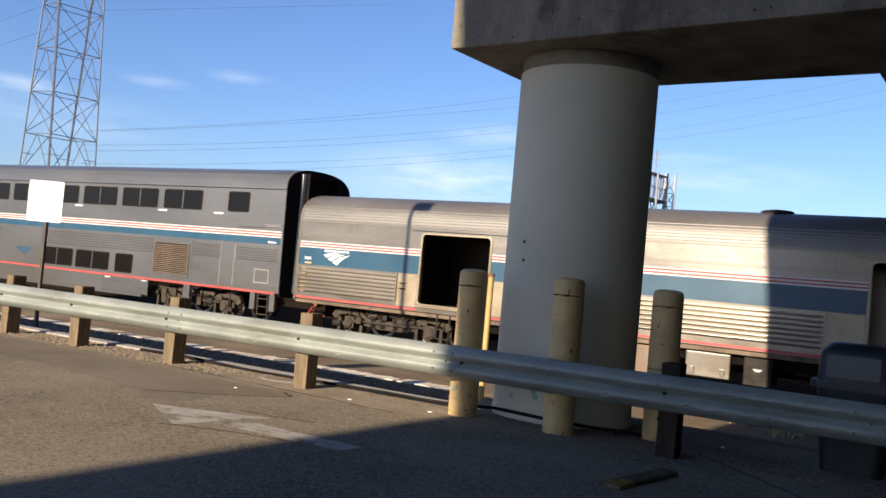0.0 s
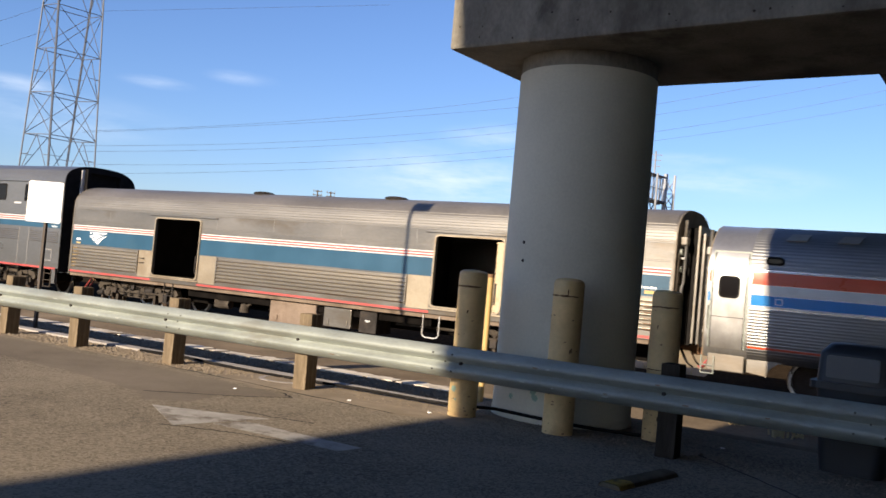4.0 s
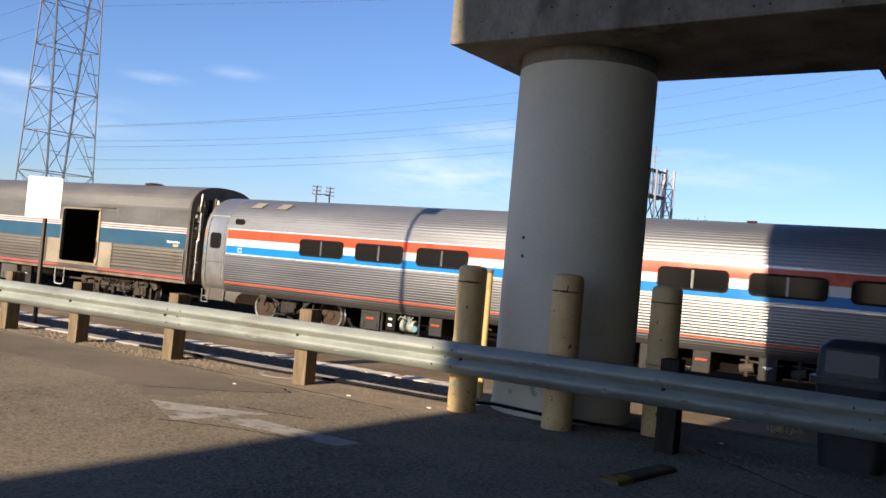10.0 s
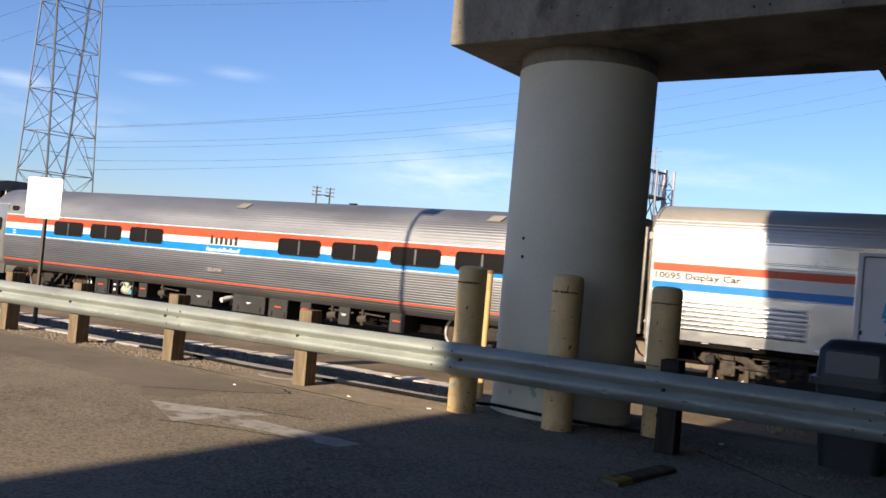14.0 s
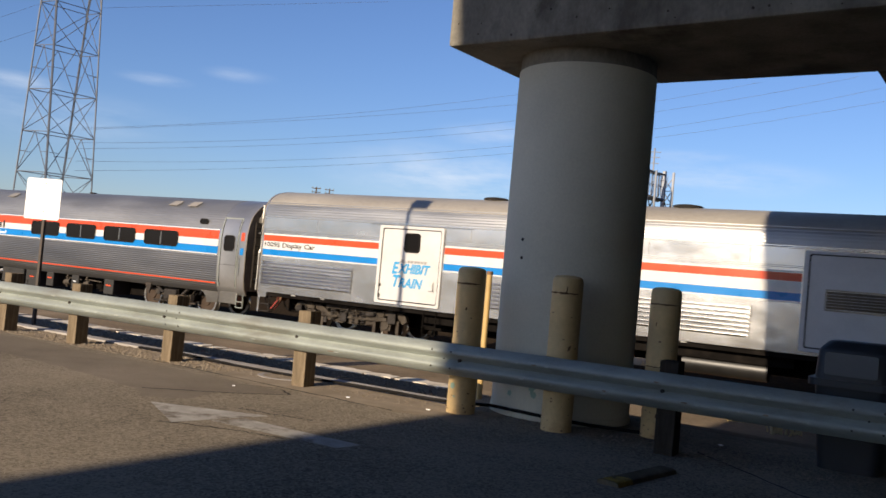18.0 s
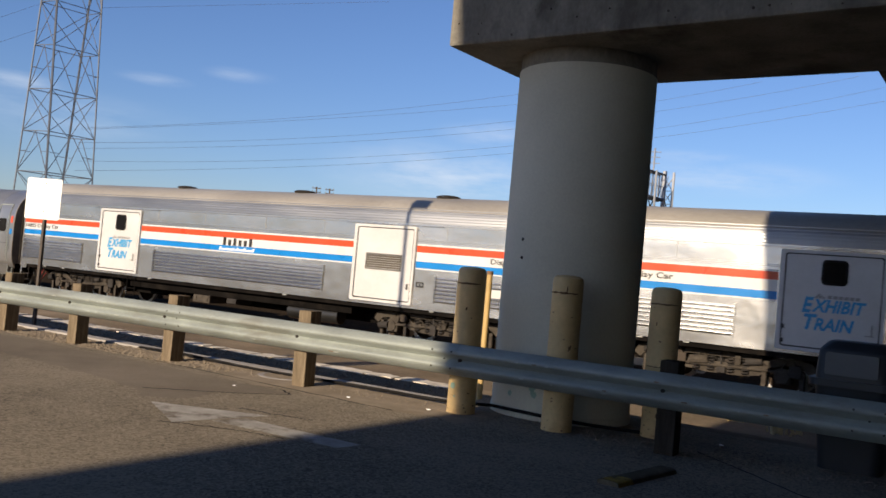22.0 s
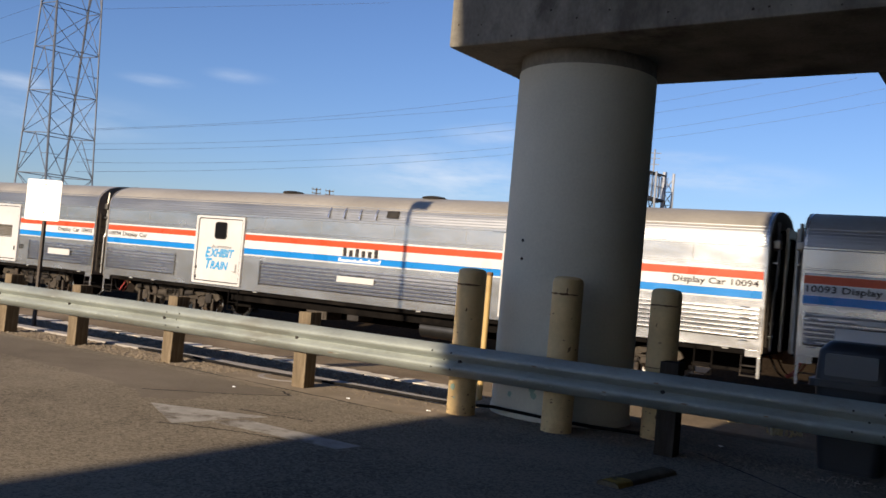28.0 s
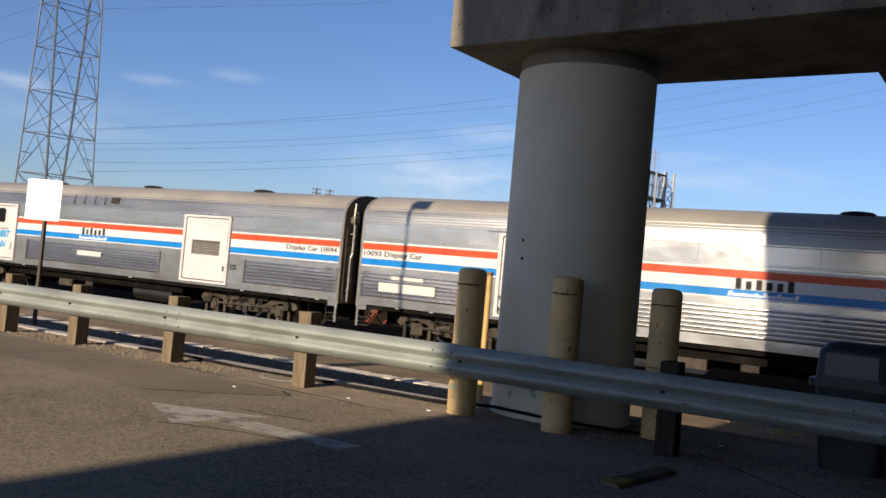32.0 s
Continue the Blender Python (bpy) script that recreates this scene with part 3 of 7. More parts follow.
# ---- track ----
# dark sheets from the track to the far bank, painted as the train's shade
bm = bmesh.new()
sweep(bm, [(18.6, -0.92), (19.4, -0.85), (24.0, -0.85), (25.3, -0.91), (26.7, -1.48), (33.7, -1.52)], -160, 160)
tagged(part("track_bed", bm, BALLAST_SHADE), "ballast bed of the track, coloured near-black for the train's shade", "track bed", kind="structure")
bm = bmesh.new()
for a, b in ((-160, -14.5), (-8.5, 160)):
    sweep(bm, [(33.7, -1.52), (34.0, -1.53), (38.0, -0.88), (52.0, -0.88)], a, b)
tagged(part("siding_bed", bm, BALLAST_SHADE), "ballast beside the far bank, shade put into its dark colour", "track bed", kind="structure")
RAILP = [(-0.07, 0), (0.07, 0), (0.07, 0.012), (0.012, 0.03), (0.012, 0.12), (0.036, 0.13), (0.036, 0.165), (0.028, 0.172), (-0.028, 0.172), (-0.036, 0.165), (-0.036, 0.13), (-0.012, 0.12), (-0.012, 0.03), (-0.07, 0.012)]
track = thing("railway_track", (0, 21.6, -0.852), "steel rails on timber ties in ballast", "railway track", kind="structure")
for y in (-0.7175, 0.7175):
    bm = bmesh.new()
    sweep(bm, [(y + a, b) for a, b in RAILP], -160, 160, closed=True)
    part("rail", bm, RUST, track)
bm = bmesh.new()
box(bm, -0.11, 0.11, -1.3, 1.3, -0.12, 0.004, 0.01)
tie = part("tie", bm, WOOD, track)
tie.location.x = -44
for k in range(1, 120):
    again(tie, track, m=pose(-44 + 0.5 * k, 0, 0))


# ---- guardrail ----
SCUFF = plain("bare_zinc_scuff", (0.40, 0.41, 0.38), 0.6, 0.2)
W = [(0, 0), (-0.02, 0.012), (-0.066, 0.055), (-0.08, 0.078), (-0.08, 0.094), (-0.07, 0.112), (-0.02, 0.145), (-0.012, 0.156), (-0.02, 0.167), (-0.07, 0.2), (-0.08, 0.218), (-0.08, 0.234), (-0.066, 0.257), (-0.02, 0.3), (0, 0.312)]
guard = thing("guardrail", (0, 7.52, 0), "galvanised W-beam guardrail bolted to square timber posts", "guardrail")
SPLICE = (-19.64, -15.83, -12.02, -8.22, -4.41, -0.60, 3.21)
for k, (a, b) in enumerate(zip(SPLICE, SPLICE[1:])):
    bm = bmesh.new()
    o = 0.004 * (k % 2)
    prof = [(y - o, 0.394 + z) for y, z in W] + [(y - o + 0.0035, 0.394 + z) for y, z in reversed(W)]
    sweep(bm, prof, a - 0.16, b + 0.16, closed=True, caps=True)
    part("beam", bm, GALV, guard, smooth=True)
bm = bmesh.new()
rod(bm, (0, 0.0, 0), (0, -0.012, 0), 0.011, 8, 0.008)
bolt = part("bolt", bm, DARK_STEEL, guard)
first = True
for s in SPLICE[1:-1]:
    for dx, dz in ((-0.11, 0.075), (-0.11, 0.235), (0.11, 0.075), (0.11, 0.235), (0.0, 0.156)):
        m = pose(s + dx, -0.076 if dz != 0.156 else -0.012, 0.394 + dz)
        if first:
            bolt.matrix_basis, first = m, False
        else:
            again(bolt, guard, m=m)
for xx in (-15.75, -13.8, -11.82, -10.24, -8.40, -6.28, -4.2, -2.18, -0.3):
    again(bolt, guard, m=pose(xx - 0.03, -0.012, 0.55) @ Matrix.Scale(2.0, 4))
for k in range(56):
    bm = bmesh.new()
    x, z, w = rng.uniform(-14, 2), rng.choice((0.079, 0.085, 0.09, 0.222, 0.228, 0.06)), rng.uniform(0.008, 0.05)
    yy = -0.0815 if z > 0.07 else -0.0725
    plate(bm, [(x + w * a, yy, 0.394 + z + 0.006 * b) for a, b in ((-1, -0.6), (0.3, -1), (1, 0.2), (0.4, 1), (-0.7, 0.7))], (0, -1, 0), 0.0008)
    part("scuff", bm, (SCUFF, RUST, SCUFF)[k % 3], guard)
bm = bmesh.new()
box(bm, -0.085, 0.085, 0.0, 0.2, -0.3, 0.62, 0.008)
post = part("post", bm, WOOD, guard)
bm = bmesh.new()
box(bm, -0.082, 0.082, 0.0, 0.2, 0.56, 0.82, 0.008)
block = part("post_top", bm, WOOD, guard)
# posts beyond x = -3 get the darker copy that stands for shade
shaded_post, shaded_block = post.data.copy(), block.data.copy()
for me in (shaded_post, shaded_block):
    me.materials[0] = WOOD_SHADED
POSTS = (-15.75, -13.8, -11.82, -10.24, -8.40, -6.28, -2.18, -0.3, 1.6)
for k, xx in enumerate(POSTS):
    lean = pose(xx, 0.03, 0, 0, (k * 37 % 5 - 2) * 0.5, (k * 53 % 7 - 3) * 1.2)
    if k == 0:
        post.matrix_basis, block.matrix_basis = lean, lean @ pose(0.0, 0.004, 0)
    else:
        p, q = again(post, guard, m=lean), again(block, guard, m=lean @ pose(0.01 * (k % 3 - 1), 0.02, (k % 3 - 1) * 0.015))
        if xx > -3:
            for o in (p, q):
                o.data = shaded_post if o is p else shaded_block
                tagged(o, "timber post coloured darker for the bridge shade")


# ---- bollards, pole, sign, bin, wheel stop ----
def bollard(x, y, r, top, label):
    t = thing("bollard", (x, y, 0), label, "bollard", "bollards round the bridge column")
    bm = bmesh.new()
    seg, zs = 28, [(-0.2, r), (0.0, r), (top * 0.45, r), (top * 0.455, r * 1.012), (top * 0.475, r * 1.012), (top * 0.48, r), (top * 0.83, r), (top * 0.835, r * 1.012), (top * 0.845, r), (top - 0.06, r), (top - 0.025, r * 0.93), (top - 0.008, r * 0.75), (top, r * 0.35), (top + 0.001, 0.002)]
    rings = [[bm.verts.new((rr * math.cos(2 * math.pi * i / seg), rr * math.sin(2 * math.pi * i / seg), z)) for i in range(seg)] for z, rr in zs]
    for a, b in zip(rings, rings[1:]):
        for i in range(seg):
            bm.faces.new((a[i], a[(i + 1) % seg], b[(i + 1) % seg], b[i]))
    part("pipe", bm, BOLLARD, t, smooth=True)
    bm = bmesh.new()
    for k in range(26):
        a, z, w = rng.uniform(3.2, 6.2), (top * 0.95) * rng.random() ** 2.0 + 0.02, rng.uniform(0.003, 0.015)
        c, s = math.cos(a), math.sin(a)
        plate(bm, [(c * (r + 0.0025) - s * u * w, s * (r + 0.0025) + c * u * w, z + v * w * 0.5) for u, v in ((-1, -0.6), (0.2, -1), (1, 0), (0.3, 1), (-0.8, 0.5))], (c, s, 0), 0.002)
    tagged(part("rust_chips", bm, RUST, t, "rusty chips in the paint"), kind="stuff")
    for z, a0, a1, w in ((top * 0.885, 3.3, 5.9, 0.011), (top * 0.47, 3.6, 5.2, 0.007)):
        bm = bmesh.new()
        n = 22
        lo, hi = [], []
        for i in range(n + 1):
            a = a0 + (a1 - a0) * i / n
            c, s, e = math.cos(a) * (r * 1.02 + 0.001), math.sin(a) * (r * 1.02 + 0.001), w * math.sin(math.pi * i / n) ** 0.4
            lo.append(bm.verts.new((c, s, z - e * rng.uniform(0.2, 1.3))))
            hi.append(bm.verts.new((c, s, z + e * rng.uniform(0.2, 1.0))))
        for i in range(n):
            bm.faces.new((lo[i], lo[i + 1], hi[i + 1], hi[i]))
        part("rust_band", bm, RUST_DARK, t, "dark rust line round the pipe")
    for k in range(4):
        a, z, h, w = rng.uniform(3.5, 5.7), top * rng.uniform(0.08, 0.9), rng.uniform(0.02, 0.07), rng.uniform(0.006, 0.012)
        bm = bmesh.new()
        c, s, rr = math.cos(a), math.sin(a), r * 1.014 + 0.001
        bm.faces.new([bm.verts.new((c * rr - s * u, s * rr + c * u, z + v)) for u, v in ((-w, h * 0.2), (-w * 0.3, 0), (w * 0.4, h * 0.1), (w, h * 0.9), (w * 0.1, h), (-w * 0.8, h * 0.8))])
        part("rust_streak", bm, RUST_DARK, t, "brown rust streak down the paint")
    return t


bollard(-4.335, 7.79, 0.145, 1.478, "faded cream-yellow steel pipe bollard, rust marked, half in shade")
GREEN_MARK = plain("faded_green_marker_paint", (0.30, 0.42, 0.33), 0.8)
r4 = random.Random(17)


def green_marks(cx, cy, r, count, a0, a1, z0, z1):
    """Small faded paint marks on the face of a round post."""
    for k in range(count):
        a, z, w = r4.uniform(a0, a1), r4.uniform(z0, z1), r4.uniform(0.012, 0.04)
        c, s = math.cos(a), math.sin(a)
        bm = bmesh.new()
        plate(bm, [(cx + c * (r + 0.0015) - s * u * w, cy + s * (r + 0.0015) + c * u * w, z + v * w) for u, v in ((-1, -0.5), (0.2, -1), (0.8, 0), (0.3, 0.9), (-0.8, 0.6))], (c, s, 0), 0.0015)
        yield part("paint_mark", bm, GREEN_MARK, None, "faded green paint mark")


first_bollard = bpy.data.objects["bollard"]
for ob in green_marks(0, 0, 0.146, 5, 4.0, 5.0, 0.12, 0.62):
    ob.parent = first_bollard
bollard(-3.285, 7.79, 0.147, 1.475, "faded cream-yellow steel pipe bollard in front of the grey column")
bollard(-2.51, 8.40, 0.146, 1.445, "faded cream-yellow steel pipe bollard behind the guardrail post")
yp = thing("marker_pole", (-4.79, 9.02, -0.03), "thin yellow painted steel pole beside a bollard", "pole")
bm = bmesh.new()
rod(bm, (0, 0, -0.1), (0, 0, 1.45), 0.034, 14)
part("pipe", bm, YELLOW_PAINT, yp, smooth=True)
bm = bmesh.new()
rod(bm, (0, 0, 1.45), (0, 0, 1.49), 0.038, 14)
part("cap", bm, RUST, yp)

sg = thing("road_sign", (-12.86, 8.75, 0), "blank white sign sheet on a brown steel post, sunlit", "sign")
bm = bmesh.new()
box(bm, -0.03, 0.03, 0.0, 0.045, -0.3, 2.2, 0.006)
part("post", bm, POST_BROWN, sg)
bm = bmesh.new()
plate(bm, [(x, -0.012, z) for x, z in round_rect(-0.325, 0.275, 1.67, 2.33, 0.03)], (0, -1, 0), 0.006)
p = part("sign_sheet", bm, SIGN_WHITE, sg)
p.rotation_euler.z = radians(24)
bm = bmesh.new()
for z in (1.8, 2.25):
    rod(bm, (0, -0.018, z), (0, -0.026, z), 0.012, 6)
p = part("bolt_pair", bm, GALV, sg)
p.rotation_euler.z = radians(24)

tb = thing("litter_bin", (-0.80, 8.55, 0), "dark blue-grey plastic litter bin with a pale push flap", "litter bin")
bm = bmesh.new()
for k, (z0, z1, a, b) in enumerate(((0.0, 0.74, 0.25, 0.31),)):
    lo = round_rect(-a, a, -a, a, 0.09)
    hi = round_rect(-b, b, -b, b, 0.10)
    v0 = [bm.verts.new((x, y, z0)) for x, y in lo]
    v1 = [bm.verts.new((x, y, z1)) for x, y in hi]
    for i in range(len(lo)):
        j = (i + 1) % len(lo)
        bm.faces.new((v0[i], v0[j], v1[j], v1[i]))
    bm.faces.new(v0[::-1])
    bm.faces.new(v1)
part("body", bm, BIN, tb, smooth=True)
bm = bmesh.new()
for z0, z1, a in ((0.72, 0.78, 0.36),):
    o = round_rect(-a, a, -a, a, 0.11)
    plate(bm, [(x, y, z0) for x, y in o], (0, 0, 1), z1 - z0)
part("rim", bm, BIN, tb)
bm = bmesh.new()
prev = None
for z, a in ((0.78, 0.31), (1.02, 0.295), (1.04, 0.285), (1.10, 0.235), (1.112, 0.215), (1.114, 0.05)):
    o = [bm.verts.new((x, y, z)) for x, y in round_rect(-a, a, -a, a, min(0.09, a * 0.45))]
    if prev:
        for i in range(len(o)):
            j = (i + 1) % len(o)
            bm.faces.new((prev[i], prev[j], o[j], o[i]))
    prev = o
bm.faces.new(prev)
part("hood", bm, BIN, tb, smooth=True)
bm = bmesh.new()
plate(bm, [(x, -0.316, z) for x, z in round_rect(-0.22, 0.2, 0.82, 1.01, 0.02)], (0, -1, 0), 0.02)
f = part("flap", bm, BIN_FLAP, tb, "pale grey-blue push flap")
tb.rotation_euler.z = radians(-3)

STOP_PAINT = material("scuffed_stop_paint", (0.125, 0.102, 0.07), 0.9, scale=5, vary=0.35, fine=50, bump=0.4, stain=(0.09, 0.075, 0.055), stain_at=0.55)
ws = thing("wheel_stop", (-2.027, 6.453, 0), "yellow-painted concrete parking stop, worn, in shade", "wheel stop")
bm = bmesh.new()
sweep(bm, [(-0.09, 0.0), (-0.075, 0.026), (-0.05, 0.034), (0.05, 0.034), (0.075, 0.026), (0.09, 0.0)], -0.45, 0.45, closed=True, cuts=6, caps=True)
part("bar", bm, STOP_PAINT, ws)
bm = bmesh.new()
for a, b in ((-0.45, -0.24),):
    sweep(bm, [(-0.093, 0.004), (-0.078, 0.029), (-0.052, 0.037), (0.052, 0.037), (0.078, 0.029), (0.093, 0.004)], a, b)
part("paint_band", bm, STOP_YELLOW, ws, "worn yellow paint band")
ws.rotation_euler.z = radians(80)
bm = bmesh.new()
for (x, y) in ((-1.9, 8.45), (-4.6, 7.6), (-6.6, 6.9), (-3.25, 3.0), (-5.5, 7.45)):
    plate(bm, [(x + 0.028 * math.cos(a) * rng.uniform(0.5, 1), y + 0.016 * math.sin(a), 0.022 if y > 8.1 else 0.002) for a in (0, 1.2, 2.4, 3.6, 5)], (0, 0, 1), 0.006)
tagged(part("paper_scrap", bm, SIGN_WHITE), "small pale scraps of litter on the ground", "litter", kind="stuff")

# black hose strung low in front of the column
bm = bmesh.new()
hp = [(-9.5, 8.07, 0.03)] + [(-9.5 + 0.45 * k, 8.06 + 0.02 * math.sin(k * 1.3), 0.03 + 0.012 * math.sin(k * 0.9)) for k in range(1, 11)]
hp += [(-4.55, 8.03, 0.05), (-4.11, 8.035, 0.085), (-3.8, 8.03, 0.076), (-3.515, 8.03, 0.066), (-3.1, 8.16, 0.04), (-2.75, 8.35, 0.022), (-2.4, 8.42, 0.02)]
chain(bm, hp, 0.018, 6)
tagged(part("hose", bm, BLACK), "black hose lying along the strip and the column foot", "hose")


# ---- bridge: column, cap beam, deck ----
bridge = thing("road_bridge", (0, 0, 0), "concrete road bridge on round grey-painted columns over the tracks", "bridge")


def bridge_column(x, y):
    bm = bmesh.new()
    seg = 64
    zs = (-0.9, 0.0, 1.2, 2.4, 3.55, 3.63)
    rings = [[bm.verts.new((0.735 * math.cos(2 * math.pi * i / seg), 0.735 * math.sin(2 * math.pi * i / seg), z)) for i in range(seg)] for z in zs]
    for a, b in zip(rings, rings[1:]):
        for i in range(seg):
            bm.faces.new((a[i], a[(i + 1) % seg], b[(i + 1) % seg], b[i]))
    c = part("column", bm, PILLAR, bridge, "round concrete column painted flat grey", smooth=True)
    c.location = (x, y, 0)
    bm = bmesh.new()
    rod(bm, (0, 0, 3.50), (0, 0, 3.79), 0.725, 64, 0.725)
    part("joint_ring", bm, CONCRETE, c, "rough recessed joint under the cap beam", smooth=True)
    bm = bmesh.new()
    rod(bm, (0, 0, -0.1), (0, 0, 0.07), 0.755, 64, 0.745)
    part("plinth", bm, PILLAR, c, smooth=True)
    for az, z in ((-112, 1.81), (-111.5, 1.62)):
        bm = bmesh.new()
        u, v = math.cos(radians(az)), math.sin(radians(az))
        rod(bm, (0.73 * u, 0.73 * v, z), (0.738 * u, 0.738 * v, z), 0.018, 8)
        part("tie_hole", bm, DARK_STEEL, c)


bridge_column(-3.69, 8.80)
for ob in green_marks(0, 0, 0.737, 12, 4.1, 4.75, 0.22, 0.46):
    ob.parent = bpy.data.objects["column"]
bridge_column(6.2, 8.1)
bm = bmesh.new()
box(bm, 0.0, 16.0, 0.0, 2.09, 0.0, 1.42, 0.035)
cap_b = part("cap_beam", bm, CONCRETE, bridge, "rough board-marked concrete cap beam")
cap_b.location, cap_b.rotation_euler = (-4.89, 7.82, 3.785), (0, 0, radians(-4.3))
bm = bmesh.new()
for k in range(70):
    x, z, w = rng.uniform(0.1, 6), rng.uniform(0.03, 0.8), rng.uniform(0.004, 0.014)
    rod(bm, (x, -0.001, z), (x, -0.004, z), w, 7)
tagged(part("pock_marks", bm, TRUCK, cap_b, "small dark pits in the concrete face"), kind="stuff")
bm = bmesh.new()
box(bm, -4.0, 9.0, -0.55, 0.55, 0.0, 5.99, 0.04)
w = part("pier_wall", bm, CONCRETE, bridge)
w.location, w.rotation_euler = (0.8, 8.7, 5.2), (0, 0, radians(-4.3))
y0, y1, soffit = -42.0, 130.0, 11.2
e0, e1 = (-6.994 + 0.055 * (y + 18.9) for y in (y0, y1))
# deck colour is darkened so less light bounces into the shade below
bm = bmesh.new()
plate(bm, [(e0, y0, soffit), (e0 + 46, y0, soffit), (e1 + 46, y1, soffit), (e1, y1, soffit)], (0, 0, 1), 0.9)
part("deck", bm, CONCRETE_SHADE, bridge, "wide plain concrete deck")
bm = bmesh.new()
plate(bm, [(e0 + 0.1, y0, soffit + 0.9), (e0 + 0.4, y0, soffit + 0.9), (e1 + 0.4, y1, soffit + 0.9), (e1 + 0.1, y1, soffit + 0.9)], (0, 0, 1), 0.85)
part("parapet", bm, CONCRETE, bridge)
# unseen plain walls, added beside and behind the eye to hold light back
for n, q in (("unseen_wall_east", (7.6, 8.2, -24, 16.5, -0.9, 11.19)), ("unseen_wall_west", (-23, -22.4, -90, -40, -0.9, 4.0)), ("unseen_wall_north_east", (4.5, 5.1, 27.5, 70, -0.95, 11.19))):
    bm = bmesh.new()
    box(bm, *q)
    tagged(part(n, bm, CONCRETE_SHADE), "unseen plain concrete wall added to hold back light", "wall", kind="structure")

# a street light outside the view, whose shadow lies on the train
lp = thing("street_light", (-14.93, 3.6, 0), "tall grey steel street light with a box head", "street light")
bm = bmesh.new()
rod(bm, (0, 0, -0.2), (0, 0, 9.55), 0.10, 14, 0.055)
part("pole", bm, GALV, lp, smooth=True)
bm = bmesh.new()
box(bm, -0.08, 0.5, -0.2, 0.3, 9.38, 9.62, 0.03)
part("lamp_head", bm, GALV, lp)


# ---- distance ----
def tower():
    t = thing("pylon", (-90.5, 62.5, -0.9), "tall galvanised lattice power pylon against the sky", "pylon")
    ax, ay = Vector((0.568, 0.823, 0)), Vector((-0.823, 0.568, 0))   # across the view, away from it

    def at(k, z):
        f = (z - 8.3) / 20.7
        lat = ((-4.03, -3.25), (-0.96, -1.68), (0.85, 1.75), (3.98, 3.08))[k]
        dep = (0.0, -2.6, 2.6, 0.0)[k]
        return ax * (lat[0] + (lat[1] - lat[0]) * f) + ay * dep * (1 - 0.2 * f) + Vector((0, 0, z + 0.9))
    levels = [0.0, 4.0, 8.6, 13.2, 18.0, 23.0, 28.0, 33.0, 38.0]
    for k in range(4):
        bm = bmesh.new()
        rod(bm, at(k, 0), at(k, 38), 0.125 if k in (1, 2) else 0.095, 6)
        part("leg", bm, TOWER_LIT, t)
    sides = ((0, 1), (1, 3), (3, 2), (2, 0))
    for i, z in enumerate(levels[1:], 1):
        bm = bmesh.new()
        for a, b in sides:
            rod(bm, at(a, z), at(b, z), 0.05, 5)
        part("ring", bm, TOWER_LIT, t)
    for i, (z0, z1) in enumerate(zip(levels, levels[1:])):
        for a, b in sides:
            bm = bmesh.new()
            mid = (at(a, z1) + at(b, z1)) / 2
            if i % 2:
                rod(bm, at(a, z0), at(b, z1), 0.043, 5)
                rod(bm, at(b, z0), at(a, z1), 0.043, 5)
            else:
                rod(bm, at(a, z0), mid, 0.046, 5)
                rod(bm, at(b, z0), mid, 0.046, 5)
                rod(bm, (at(a, z0) + mid) / 2, at(a, (z0 + z1) / 2), 0.035, 5)
                rod(bm, (at(b, z0) + mid) / 2, at(b, (z0 + z1) / 2), 0.035, 5)
            part("brace", bm, TOWER_LIT, t)


tower()


def aim(az, el, dist):
    a = radians(az)
    return Vector((dist * math.sin(a), dist * math.cos(a), EYE[2] + dist * el))


def cable(p0, p1, p2):
    """A cable through three directions (azimuth, rise), hung at one distance."""
    bm = bmesh.new()
    pts = []
    for i in range(25):
        az = p0[0] + (p2[0] - p0[0]) * i / 24
        u, v, w = ((az - q[0]) for q in (p0, p1, p2))
        el = p0[1] * v * w / ((p0[0] - p1[0]) * (p0[0] - p2[0])) + p1[1] * u * w / ((p1[0] - p0[0]) * (p1[0] - p2[0])) + p2[1] * u * v / ((p2[0] - p0[0]) * (p2[0] - p1[0]))
        pts.append(aim(az, el, 111))
    chain(bm, pts, 0.016, 5)
    tagged(part("power_cable", bm, WIRE), "thin overhead power cable strung from the pylon", "cable", "overhead cables")


for c in (((-54.2, 0.1180), (-40.20, 0.1638), (-19.0, 0.244)),
          ((-54.2, 0.1165), (-38.75, 0.1648), (-19.0, 0.224)),
          ((-54.3, 0.1022), (-33.0, 0.1615), (-11.99, 0.2377)),
          ((-54.3, 0.0960), (-33.0, 0.1535), (-6.60, 0.2433)),
          ((-54.3, 0.0826), (-33.0, 0.1345), (-5.10, 0.2318)),
          ((-54.3, 0.0725), (-33.0, 0.1265), (-5.04, 0.2176)),
          ((-53.78, 0.2476), (-45.83, 0.2763), (-36.16, 0.3042)),
          ((-59.86, 0.1840), (-58.19, 0.2016), (-56.46, 0.2195)),
          ((-59.99, 0.2088), (-58.32, 0.2268), (-56.31, 0.2486))):
    cable(*c)


